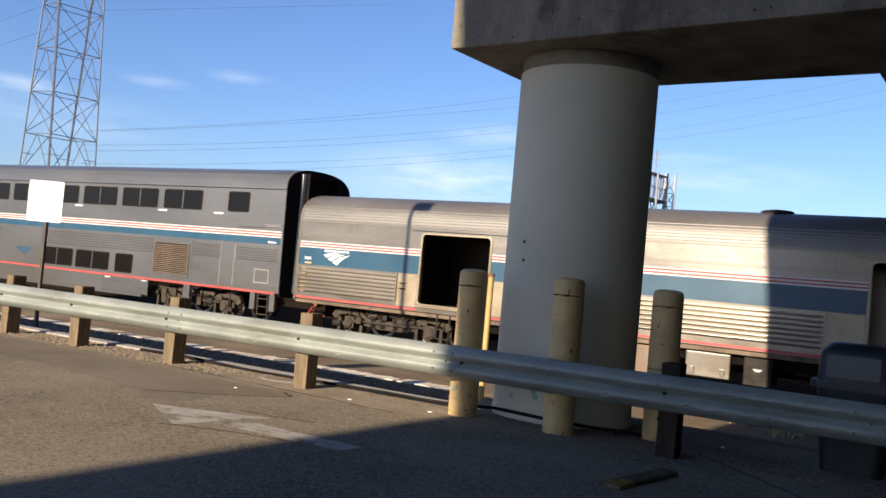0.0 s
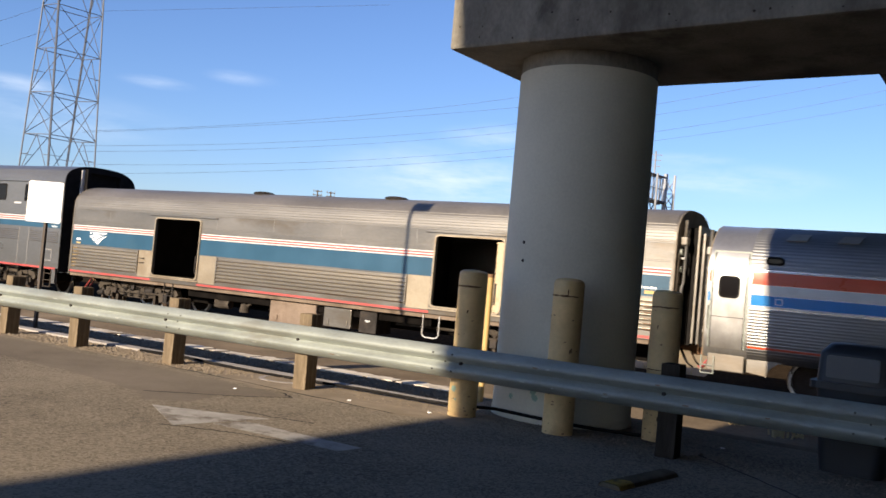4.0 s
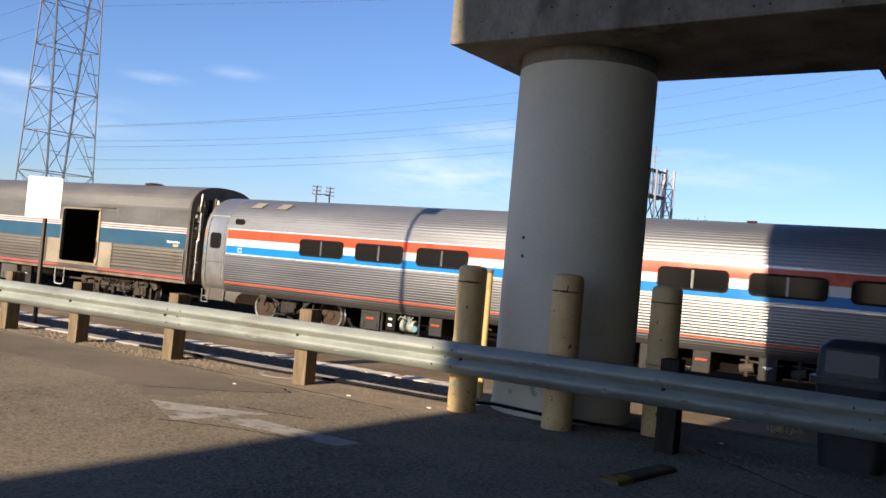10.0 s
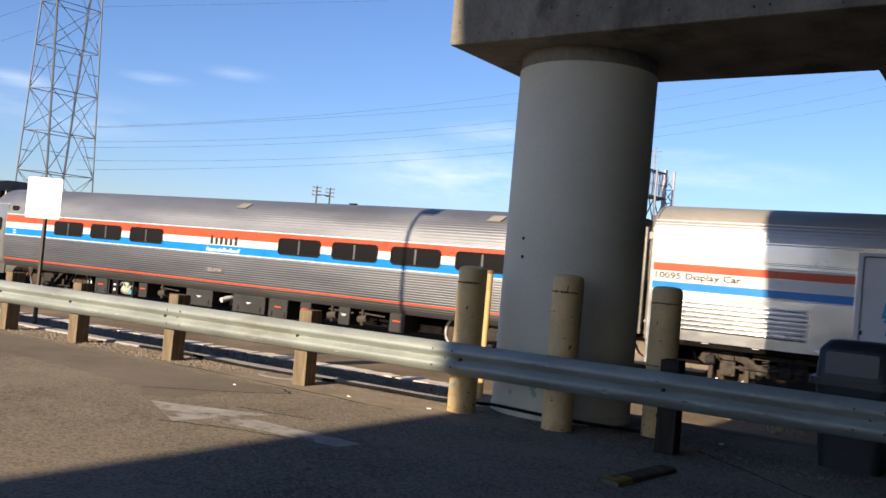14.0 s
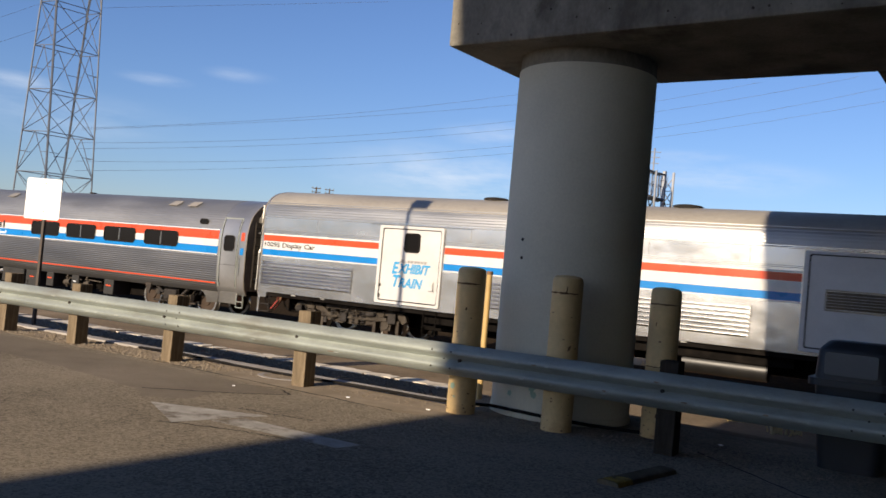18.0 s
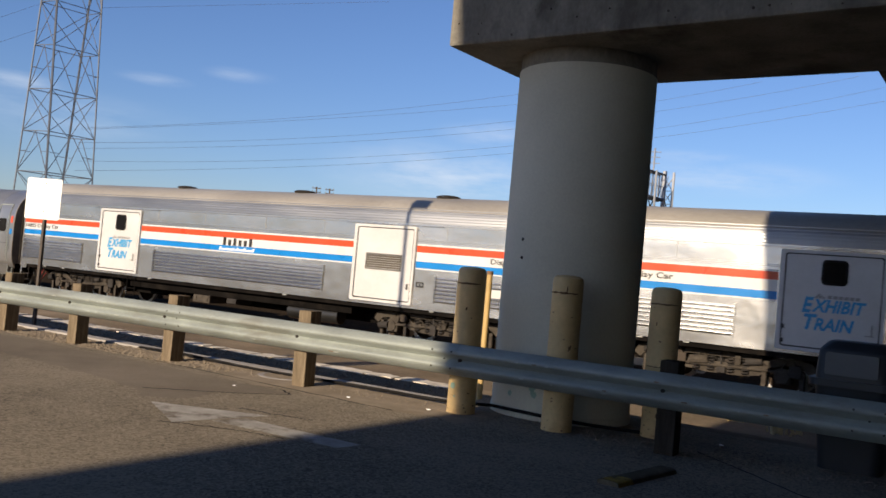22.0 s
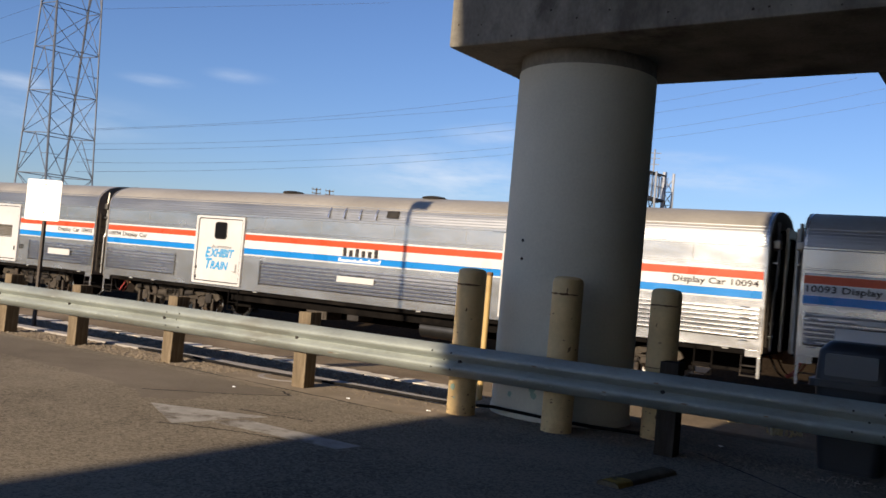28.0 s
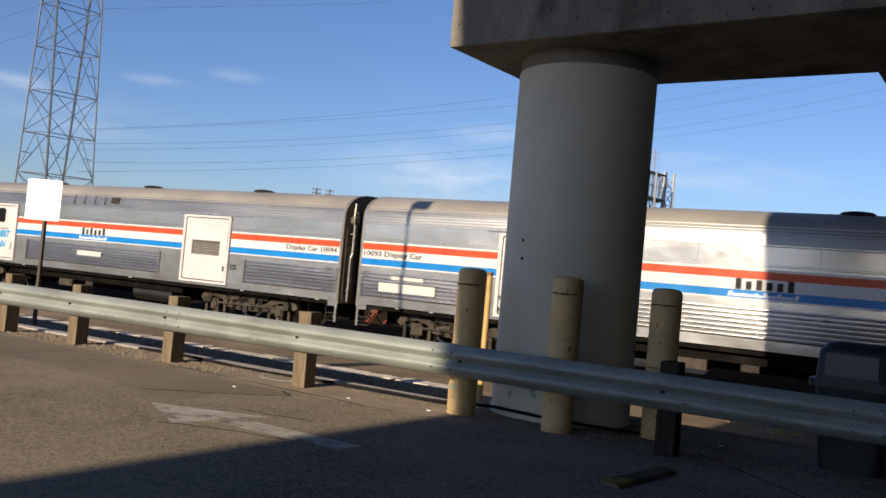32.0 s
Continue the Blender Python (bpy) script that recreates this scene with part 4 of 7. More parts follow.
def utility_pole(az, dist, top):
    p = aim(az, 0, dist)
    t = thing("utility_pole", (p.x, p.y, -0.9), "distant timber utility pole with short crossarms", "utility pole", "distant utility poles")
    bm = bmesh.new()
    rod(bm, (0, 0, 0), (0, 0, top), 0.17, 8, 0.12)
    part("pole", bm, BARK, t)
    for z in (top - 0.3, top - 0.95, top - 1.6):
        bm = bmesh.new()
        box(bm, -0.75, 0.75, -0.06, 0.06, z, z + 0.13)
        part("crossarm", bm, BARK, t)
        for x in (-0.65, 0.65):
            bm = bmesh.new()
            rod(bm, (x, 0, z + 0.14), (x, 0, z + 0.36), 0.06, 6)
            part("insulator", bm, GALV, t)
    t.rotation_euler.z = radians(38)


utility_pole(-39.72, 150, 14.9)
utility_pole(-38.87, 152, 15.0)
bm = bmesh.new()
rod(bm, aim(-39.72, 0.0745, 150), aim(-38.87, 0.0745, 152), 0.07, 5)
tagged(part("pole_tie", bm, BARK), "timber bar between two distant poles", "pole tie")


def gantry():
    c = aim(-17.55, 0, 60)
    t = thing("signal_gantry", (c.x, c.y, -0.9), "pale steel lattice signal gantry with two walkway levels", "gantry")
    a = radians(17.55)
    lat, dep = Vector((math.cos(a), math.sin(a), 0)), Vector((-math.sin(a), math.cos(a), 0))
    along, across = lat * 0.45 + dep * 0.893, lat * 0.893 - dep * 0.45

    def q(u, v, z):
        return along * u + across * v + Vector((0, 0, z))
    for u, v, top, r, m in ((1.2, -0.40, 10.55, 0.15, MAST_PALE), (1.2, 0.26, 10.45, 0.09, MAST_PALE), (-1.6, -0.40, 10.2, 0.08, GANTRY), (-1.6, 0.40, 10.2, 0.08, GANTRY), (-4.2, -0.40, 10.2, 0.08, GANTRY)):
        bm = bmesh.new()
        rod(bm, q(u, v, 0), q(u, v, top), r, 10)
        part("mast", bm, m, t)
    for z0 in (5.6, 6.5, 7.4, 8.3, 9.2):
        bm = bmesh.new()
        rod(bm, q(1.2, -0.4, z0), q(1.2, 0.26, z0 + 0.9), 0.035, 5)
        rod(bm, q(1.2, 0.26, z0), q(1.2, -0.4, z0 + 0.9), 0.035, 5)
        rod(bm, q(1.2, -0.4, z0), q(1.2, 0.26, z0), 0.03, 5)
        part("lacing", bm, GANTRY, t)
    for z, h in ((8.42, 0.24), (10.12, 0.13)):
        bm = bmesh.new()
        for v in (-0.2, 0.2):
            rod(bm, q(-5.2, v, z), q(0.1, v, z), h / 2, 6)
        for k in range(10):
            rod(bm, q(-5.2 + 0.55 * k, -0.2, z), q(-5.2 + 0.55 * k, 0.2, z), 0.05, 5)
        part("walkway", bm, DECK_DARK, t, "dark steel walkway")
    for v in (-0.2, 0.2):
        for k in range(12):
            u = -5.0 + 0.46 * k
            bm = bmesh.new()
            rod(bm, q(u, v, 8.5), q(u, v, 10.1), 0.03, 6)
            if k % 2:
                rod(bm, q(u, v, 8.5), q(u + 0.46, v, 10.1), 0.025, 5)
            part("railing_post", bm, MAST_PALE if k % 3 == 0 else GANTRY, t)
        bm = bmesh.new()
        rod(bm, q(-5.2, v, 9.3), q(0.1, v, 9.3), 0.025, 5)
        part("hand_rail", bm, GANTRY, t)
    bm = bmesh.new()
    rod(bm, q(-1.1, -0.1, 10.1), q(-1.1, -0.1, 11.75), 0.055, 8)
    part("signal_mast", bm, GANTRY, t)
    for z, w in ((10.75, 0.35), (11.15, 0.38), (11.5, 0.42)):
        bm = bmesh.new()
        rod(bm, q(-1.1, -0.1, z) - lat * w, q(-1.1, -0.1, z) + lat * w, 0.028, 5)
        part("cross_bar", bm, GANTRY, t)
    for u0, u1 in ((-3.4, -1.6), (-1.6, 1.2)):
        for v in (-0.4, 0.4):
            bm = bmesh.new()
            rod(bm, q(u0, v, 6.6), q((u0 + u1) / 2, v, 8.4), 0.045, 6)
            rod(bm, q(u1, v, 6.6), q((u0 + u1) / 2, v, 8.4), 0.045, 6)
            part("knee_brace", bm, DECK_DARK, t)


gantry()

# dry embankment behind the tracks with scrub and trees on it
bm = bmesh.new()
nx, ny = 90, 10
g = [[bm.verts.new((-160 + 320 * i / nx, 50 + 45 * j / ny, -0.92 + 5.8 * min(1, max(0, (j - 0.6) / 5)) ** 1.3 + (0.35 * noise.noise((i * 0.5, j * 0.8, 0)) if j else 0))) for j in range(ny + 1)] for i in range(nx + 1)]
for i in range(nx):
    for j in range(ny):
        bm.faces.new((g[i][j], g[i + 1][j], g[i + 1][j + 1], g[i][j + 1]))
tagged(part("embankment", bm, DRY_GRASS, smooth=True), "dry brown grassy embankment behind the tracks", "embankment", kind="structure")


def tree(x, y, z, h, spread, seed, label):
    r = random.Random(seed)
    t = thing("tree", (x, y, z), label, "tree", "distant trees")
    bm = bmesh.new()
    rod(bm, (0, 0, -0.4), (0.1, 0, h * 0.45), 0.16, 8, 0.1)
    tips = []
    for k in range(7):
        a = 2.4 * k + r.uniform(-0.3, 0.3)
        b = Vector((spread * 0.6 * math.cos(a) * r.uniform(0.4, 1), spread * 0.6 * math.sin(a) * r.uniform(0.4, 1), h * r.uniform(0.6, 0.95)))
        rod(bm, (0.1, 0, h * r.uniform(0.3, 0.45)), b, 0.07, 5, 0.025)
        tips.append(b)
    part("trunk", bm, BARK, t)
    bm = bmesh.new()
    for k in range(900):
        tip = tips[k % len(tips)]
        o = tip + Vector((r.gauss(0, spread * 0.22), r.gauss(0, spread * 0.22), r.gauss(0, h * 0.085)))
        s = r.uniform(0.08, 0.2)
        u = Vector((r.uniform(-1, 1), r.uniform(-1, 1), r.uniform(-1, 1))).normalized() * s
        w = u.cross(Vector((r.uniform(-1, 1), r.uniform(-1, 1), 1))).normalized() * s * 0.6
        bm.faces.new([bm.verts.new(o + d) for d in (u, w, -u, -w)])
    part("crown", bm, LEAF, t)


for x, y, h, s, sd in ((-31.5, 117, 9.0, 2.2, 1), (-36.0, 118, 8.3, 1.7, 2), (-33.6, 119, 8.2, 1.2, 8)):
    tree(x, y, -0.9, h + 2.6, s, sd, "distant tree with thin dull green crown above the dry bank")
r3 = random.Random(21)
bm = bmesh.new()
for _ in range(420):
    cx, cy, s = r3.uniform(-40, 6), r3.uniform(53, 74), r3.uniform(0.25, 0.9)
    cz = -0.9 + 5.6 * min(1, max(0, ((cy - 50) / 4.5 - 0.6) / 5)) ** 1.3 + s * 0.3
    for _ in range(26):
        o = Vector((cx + r3.gauss(0, s * 0.6), cy + r3.gauss(0, s * 0.6), cz + abs(r3.gauss(0, s * 0.5))))
        d = r3.uniform(0.08, 0.22)
        u = Vector((r3.uniform(-1, 1), r3.uniform(-1, 1), r3.uniform(-1, 1))).normalized() * d
        v = u.cross(Vector((r3.uniform(-1, 1), r3.uniform(-1, 1), 1))).normalized() * d * 0.6
        bm.faces.new([bm.verts.new(o + q) for q in (u, v, -u, -v)])
tagged(part("scrub", bm, SCRUB), "low grey-green scrub on the dry bank", "scrub", kind="stuff")

# thin light poles at the foot of the bank
for x, y, h in ((-7.6, 48.0, 5.2), (-2.6, 49.0, 5.6), (2.4, 50.0, 5.4), (-13.0, 48.5, 5.0)):
    t = thing("light_pole", (x, y, -0.92), "thin pale light pole at the foot of the bank", "light pole", "light poles along the bank")
    bm = bmesh.new()
    rod(bm, (0, 0, -0.2), (0, 0, h), 0.055, 8, 0.04)
    part("pole", bm, MAST_PALE, t)
    bm = bmesh.new()
    box(bm, -0.28, 0.12, -0.08, 0.08, h - 0.02, h + 0.08, 0.02)
    part("lamp_head", bm, MAST_PALE, t)

# works wagon on the next track, seen through the open doors
wg = thing("works_wagon", (-30, 39.0, -0.9), "white works wagon with a yellow sill on the next track", "wagon")
bm = bmesh.new()
box(bm, 0, 44, -1.2, 1.2, 0.9, 1.42, 0.02)
part("sill", bm, WAGON_YELLOW, wg, "yellow painted side sill")
for k in range(8):
    bm = bmesh.new()
    box(bm, 0.3 + 5.5 * k, 5.2 + 5.5 * k, -1.25, 1.2, 1.43, 3.1 - 0.12 * (k % 2) if k < 4 else 2.05, 0.03)
    for j in range(5):
        box(bm, 0.5 + 5.5 * k + j * 1.1, 0.56 + 5.5 * k + j * 1.1, -1.29, -1.25, 1.45, 2.0)
    part("body_panel", bm, WAGON_WHITE, wg)
for x in (4, 13, 22, 31, 40):
    bm = bmesh.new()
    box(bm, x - 1.6, x + 1.6, -1.0, 0.9, 0.35, 0.89, 0.05)
    for dx in (-0.85, 0.85):
        rod(bm, (x + dx, -0.85, 0.42), (x + dx, 0.85, 0.42), 0.42, 16)
    part("bogie", bm, DARK_STEEL, wg)


# ---- the train: each car stands on its own base, x from its left end, y from its centre line, z from the rail head ----
HALF = 1.49
NEAR = -HALF


def roof_profile(half, eave, top, n=18, p=2.5):
    pts = []
    for i in range(n + 1):
        a = math.pi * i / n
        c, s = math.cos(a), math.sin(a)
        pts.append((-half * math.copysign(abs(c) ** (2 / p), c), eave + (top - eave) * abs(s) ** (2 / p)))
    return pts


def wall_with_holes(bm, x0, x1, z0, z1, y0, y1, holes):
    """A side wall of real thickness with openings (x0, x1, z0, z1) through it."""
    xs = sorted({x0, x1, *[v for h in holes for v in h[:2]]})
    for a, b in zip(xs, xs[1:]):
        hs = [h for h in holes if h[0] <= a and h[1] >= b]
        z = z0
        for h in hs:
            box(bm, a, b, y0, y1, z, h[2])
            z = h[3]
        box(bm, a, b, y0, y1, z, z1)
    return bm


def flutes(parent, x0, x1, z0, z1, n, mat, depth=0.046, name="fluted_panel", y=NEAR):
    """A panel of half-round horizontal ribs."""
    bm = bmesh.new()
    prof = [(y - 0.002, z0)]
    s = (z1 - z0) / n
    for k in range(n):
        for u, d in ((0.03, 0.0), (0.10, 0.15), (0.40, 0.95), (0.48, 1.0), (0.57, 0.95), (0.67, 0.5), (0.73, 0.0), (0.98, 0.0)):
            prof.append((y - 0.003 - depth * d, z0 + s * (k + u)))
    prof.append((y - 0.002, z1))
    sweep(bm, prof, x0, x1)
    for x in (x0, x1):
        box(bm, x - 0.02, x + 0.02, y - depth * 0.9, y - 0.0, z0 - 0.02, z1 + 0.02)
    return part(name, bm, mat, parent)


def band(parent, name, x0, x1, z0, z1, mat, lift=0.004, y=NEAR, label=""):
    bm = bmesh.new()
    box(bm, x0, x1, y - lift, y - 0.0005, z0, z1)
    return part(name, bm, mat, parent, label)


def split(x0, x1, gaps):
    out, x = [], x0
    for a, b in sorted(gaps):
        if a > x:
            out.append((x, a))
        x = b
    if x < x1:
        out.append((x, x1))
    return out


WHEELS = []


def make_wheel_mesh():
    bm = bmesh.new()
    rod(bm, (0, -0.66, 0), (0, 0.66, 0), 0.08, 10)
    for s in (-1, 1):
        seg = 36
        prof = ((0.80, 0.08), (0.80, 0.13), (0.765, 0.15), (0.755, 0.36), (0.795, 0.385), (0.80, 0.44), (0.79, 0.452), (0.70, 0.457), (0.685, 0.485), (0.66, 0.485), (0.66, 0.39), (0.70, 0.36), (0.70, 0.15))
        rings = [[bm.verts.new((r * math.cos(2 * math.pi * i / seg), s * y, r * math.sin(2 * math.pi * i / seg))) for i in range(seg)] for y, r in prof]
        for a, b in zip(rings, rings[1:]):
            for i in range(seg):
                bm.faces.new((a[i], a[(i + 1) % seg], b[(i + 1) % seg], b[i]))
        bm.faces.new(rings[0])
        for k in range(6):
            a = k * math.pi / 3
            rod(bm, (0.25 * math.cos(a), s * 0.757, 0.25 * math.sin(a)), (0.25 * math.cos(a), s * 0.764, 0.25 * math.sin(a)), 0.03, 6)
    me = bpy.data.meshes.new("wheelset")
    bmesh.ops.recalc_face_normals(bm, faces=bm.faces)
    for f in bm.faces:
        f.smooth = True
    # bright worn rim, rusty disc
    for f in bm.faces:
        c = f.calc_center_median()
        f.material_index = 1 if math.hypot(c.x, c.z) > 0.405 else 0
    bm.to_mesh(me)
    bm.free()
    me.set_sharp_from_angle(angle=radians(35))
    me.materials.append(WHEEL)
    me.materials.append(TREAD)
    return me


WHEEL_MESH = make_wheel_mesh()


GR = random.Random(31)


def truck_outside(parent, x, mat=TRUCK):
    """A cast outside-frame passenger truck with arched side frames, journal boxes and springs."""
    t = new("truck")
    t.parent, t.location = parent, (x, 0, 0)
    tagged(t, "dusty cast-steel truck with arched side frames")
    for s in (-1, 1):
        bm = bmesh.new()
        y0 = s * 0.98
        out = [(-2.05, 0.62), (-1.95, 0.80), (-1.6, 0.88), (-1.0, 0.80), (-0.75, 0.62), (0.75, 0.62), (1.0, 0.80), (1.6, 0.88), (1.95, 0.80), (2.05, 0.62),
               (1.9, 0.52), (1.75, 0.66), (1.37, 0.72), (1.05, 0.62), (0.85, 0.42), (0.4, 0.36), (-0.4, 0.36), (-0.85, 0.42), (-1.05, 0.62), (-1.37, 0.72), (-1.75, 0.66), (-1.9, 0.52)]
        plate(bm, [(a, y0 - 0.07, b) for a, b in out], (0, 1, 0), 0.14)
        for dx in (-1.37, 1.37):
            box(bm, dx - 0.17, dx + 0.17, y0 - 0.13, y0 + 0.1, 0.30, 0.64, 0.03)
            rod(bm, (dx, y0 - s * 0.02 + s * 0.11, 0.457), (dx, y0 + s * 0.17, 0.457), 0.13, 14)
        part("side_frame", bm, mat, t)
        for dx in (-0.55, -0.22, 0.22, 0.55):
            bm = bmesh.new()
            chain(bm, [(dx + 0.075 * math.cos(i * 0.8), y0 + s * 0.08 + 0.075 * math.sin(i * 0.8), 0.385 + 0.0088 * i) for i in range(40)], 0.022, 5)
            part("spring", bm, DARK_STEEL, t)
        bm = bmesh.new()
        box(bm, -0.85, 0.85, y0 + s * 0.0 - 0.06, y0 + 0.14 + 0.0, 0.74, 0.86, 0.02)
        for dx in (-1.75, -0.95, 0.95, 1.75):
            box(bm, dx - 0.05, dx + 0.05, y0 - 0.1, y0 + 0.1, 0.18, 0.6, 0.01)
        rod(bm, (-1.2, y0 + s * 0.12, 0.52), (1.2, y0 + s * 0.12, 0.56), 0.035, 6)
        part("brake_rigging", bm, mat, t)
        for k in range(9):
            bm = bmesh.new()
            gx, gz = -1.75 + 0.42 * k + GR.uniform(-0.1, 0.1), GR.uniform(0.34, 0.72)
            w, hh = GR.uniform(0.05, 0.16), GR.uniform(0.05, 0.15)
            yy = y0 + s * GR.uniform(0.08, 0.17)
            if k % 3:
                box(bm, gx - w, gx + w, yy - 0.05, yy + 0.05, gz - hh, gz + hh, 0.02)
                rod(bm, (gx, yy, gz + hh - 0.01), (gx + GR.uniform(-0.2, 0.2), yy - s * 0.08, 0.86), 0.022, 6)
            else:
                rod(bm, (gx - w, yy, gz), (gx + w + 0.1, yy, gz + 0.04), hh * 0.75, 10)
                chain(bm, [(gx + 0.06 * i, yy, gz + hh * 0.7 + 0.12 * math.sin(i * 0.9)) for i in range(6)], 0.016, 5)
            part("brake_gear", bm, mat if k % 2 else DARK_STEEL, t)
    bm = bmesh.new()
    box(bm, -0.3, 0.3, -0.9, 0.9, 0.55, 0.85, 0.03)
    part("bolster", bm, DARK_STEEL, t)
    bm = bmesh.new()
    box(bm, -1.9, 1.9, -0.62, 0.62, 0.5, 0.8, 0.03)
    part("inner_frame", bm, FRAME_BLACK, t)
    for dx in (-1.37, 1.37):
        w = new("wheelset", WHEEL_MESH)
        w.parent, w.location = t, (dx, 0, 0.457)
        WHEELS.append(w)


def truck_inside(parent, x):
    """An inside-bearing truck: the wheel discs stand outside the frame, with struts and air springs."""
    t = new("truck")
    t.parent, t.location = parent, (x, 0, 0)
    tagged(t, "inside-bearing truck with open rusty wheel discs")
    bm = bmesh.new()
    for s in (-1, 1):
        box(bm, -1.5, 1.5, s * 0.52 - 0.09, s * 0.52 + 0.09, 0.42, 0.66, 0.03)
    box(bm, -0.25, 0.25, -1.1, 1.1, 0.5, 0.75, 0.04)
    part("truck_frame", bm, DARK_STEEL, t)
    for k in range(10):
        bm = bmesh.new()
        gx, gz, w, hh = -0.85 + 0.2 * k + GR.uniform(-0.05, 0.05), GR.uniform(0.35, 0.8), GR.uniform(0.03, 0.12), GR.uniform(0.05, 0.16)
        box(bm, gx - w, gx + w, -1.12 + GR.uniform(-0.1, 0.1), -0.8, gz - hh, gz + hh, 0.015)
        rod(bm, (gx, -1.0, gz), (gx + GR.uniform(-0.4, 0.4), -1.1, 0.82), 0.024, 6)
        part("brake_gear", bm, (FRAME_BLACK, DARK_STEEL, TRUCK)[k % 3], t)
    for s in (-1, 1):
        bm = bmesh.new()
        for k in range(3):
            rod(bm, (0, s * 1.0, 0.76 + 0.09 * k), (0, s * 1.0, 0.84 + 0.09 * k), 0.24 - 0.02 * (k % 2), 18)
        part("air_spring", bm, BLACK, t, smooth=True)
        bm = bmesh.new()
        box(bm, -0.3, 0.3, s * 1.12 - 0.12, s * 1.12 + 0.12, 0.36, 0.72, 0.04)
        rod(bm, (-0.1, s * 1.3, 0.42), (0.35, s * 1.3, 0.5), 0.07, 10)
        rod(bm, (-0.35, s * 1.2, 0.6), (-1.05, s * 1.2, 1.0), 0.045, 8)
        rod(bm, (0.35, s * 1.2, 0.42), (0.95, s * 1.2, 0.9), 0.045, 8)
        rod(bm, (-1.0, s * 1.0, 0.3), (1.0, s * 1.0, 0.32), 0.03, 8)
        part("suspension", bm, DARK_STEEL, t)
        bm = bmesh.new()
        plate(bm, [(-1.15, s * 1.35, 1.02), (-0.75, s * 1.35, 1.02), (-0.88, s * 1.35, 0.52), (-0.98, s * 1.35, 0.52)], (0, 1, 0), 0.05)
        part("damper_bracket", bm, DARK_STEEL, t)
    for dx in (-1.3, 1.3):
        w = new("wheelset", WHEEL_MESH)
        w.parent, w.location = t, (dx, 0, 0.457)
        WHEELS.append(w)


def underbox(parent, x0, x1, z0, z1, mat, name="equipment_box", mark=None, y=-1.32):
    bm = bmesh.new()
    box(bm, x0, x1, y, y + 0.75, z0, z1, 0.02)
    if x1 - x0 > 0.6:
        for u in (0.16, 0.84):
            x = x0 + (x1 - x0) * u
            box(bm, x - 0.05, x + 0.05, y - 0.03, y, z0 + 0.06, z0 + 0.22, 0.01)
        box(bm, x0 + 0.03, x1 - 0.03, y - 0.012, y, z1 - 0.09, z1 - 0.03)
    o = part(name, bm, mat, parent)
    if mark:
        bm = bmesh.new()
        xc, zc = (x0 + x1) / 2, (z0 + z1) / 2 + 0.05
        if mark is RED:
            box(bm, xc - 0.13, xc + 0.13, y - 0.016, y - 0.001, zc - 0.022, zc + 0.022)
        else:
            box(bm, xc - 0.09, xc + 0.09, y - 0.016, y - 0.001, zc - 0.01, zc + 0.01)
            box(bm, xc - 0.05, xc + 0.05, y - 0.016, y - 0.001, zc - 0.04, zc - 0.02)
        part("stencil_bars", bm, mark, o, "small unreadable stencil bars")
    return o


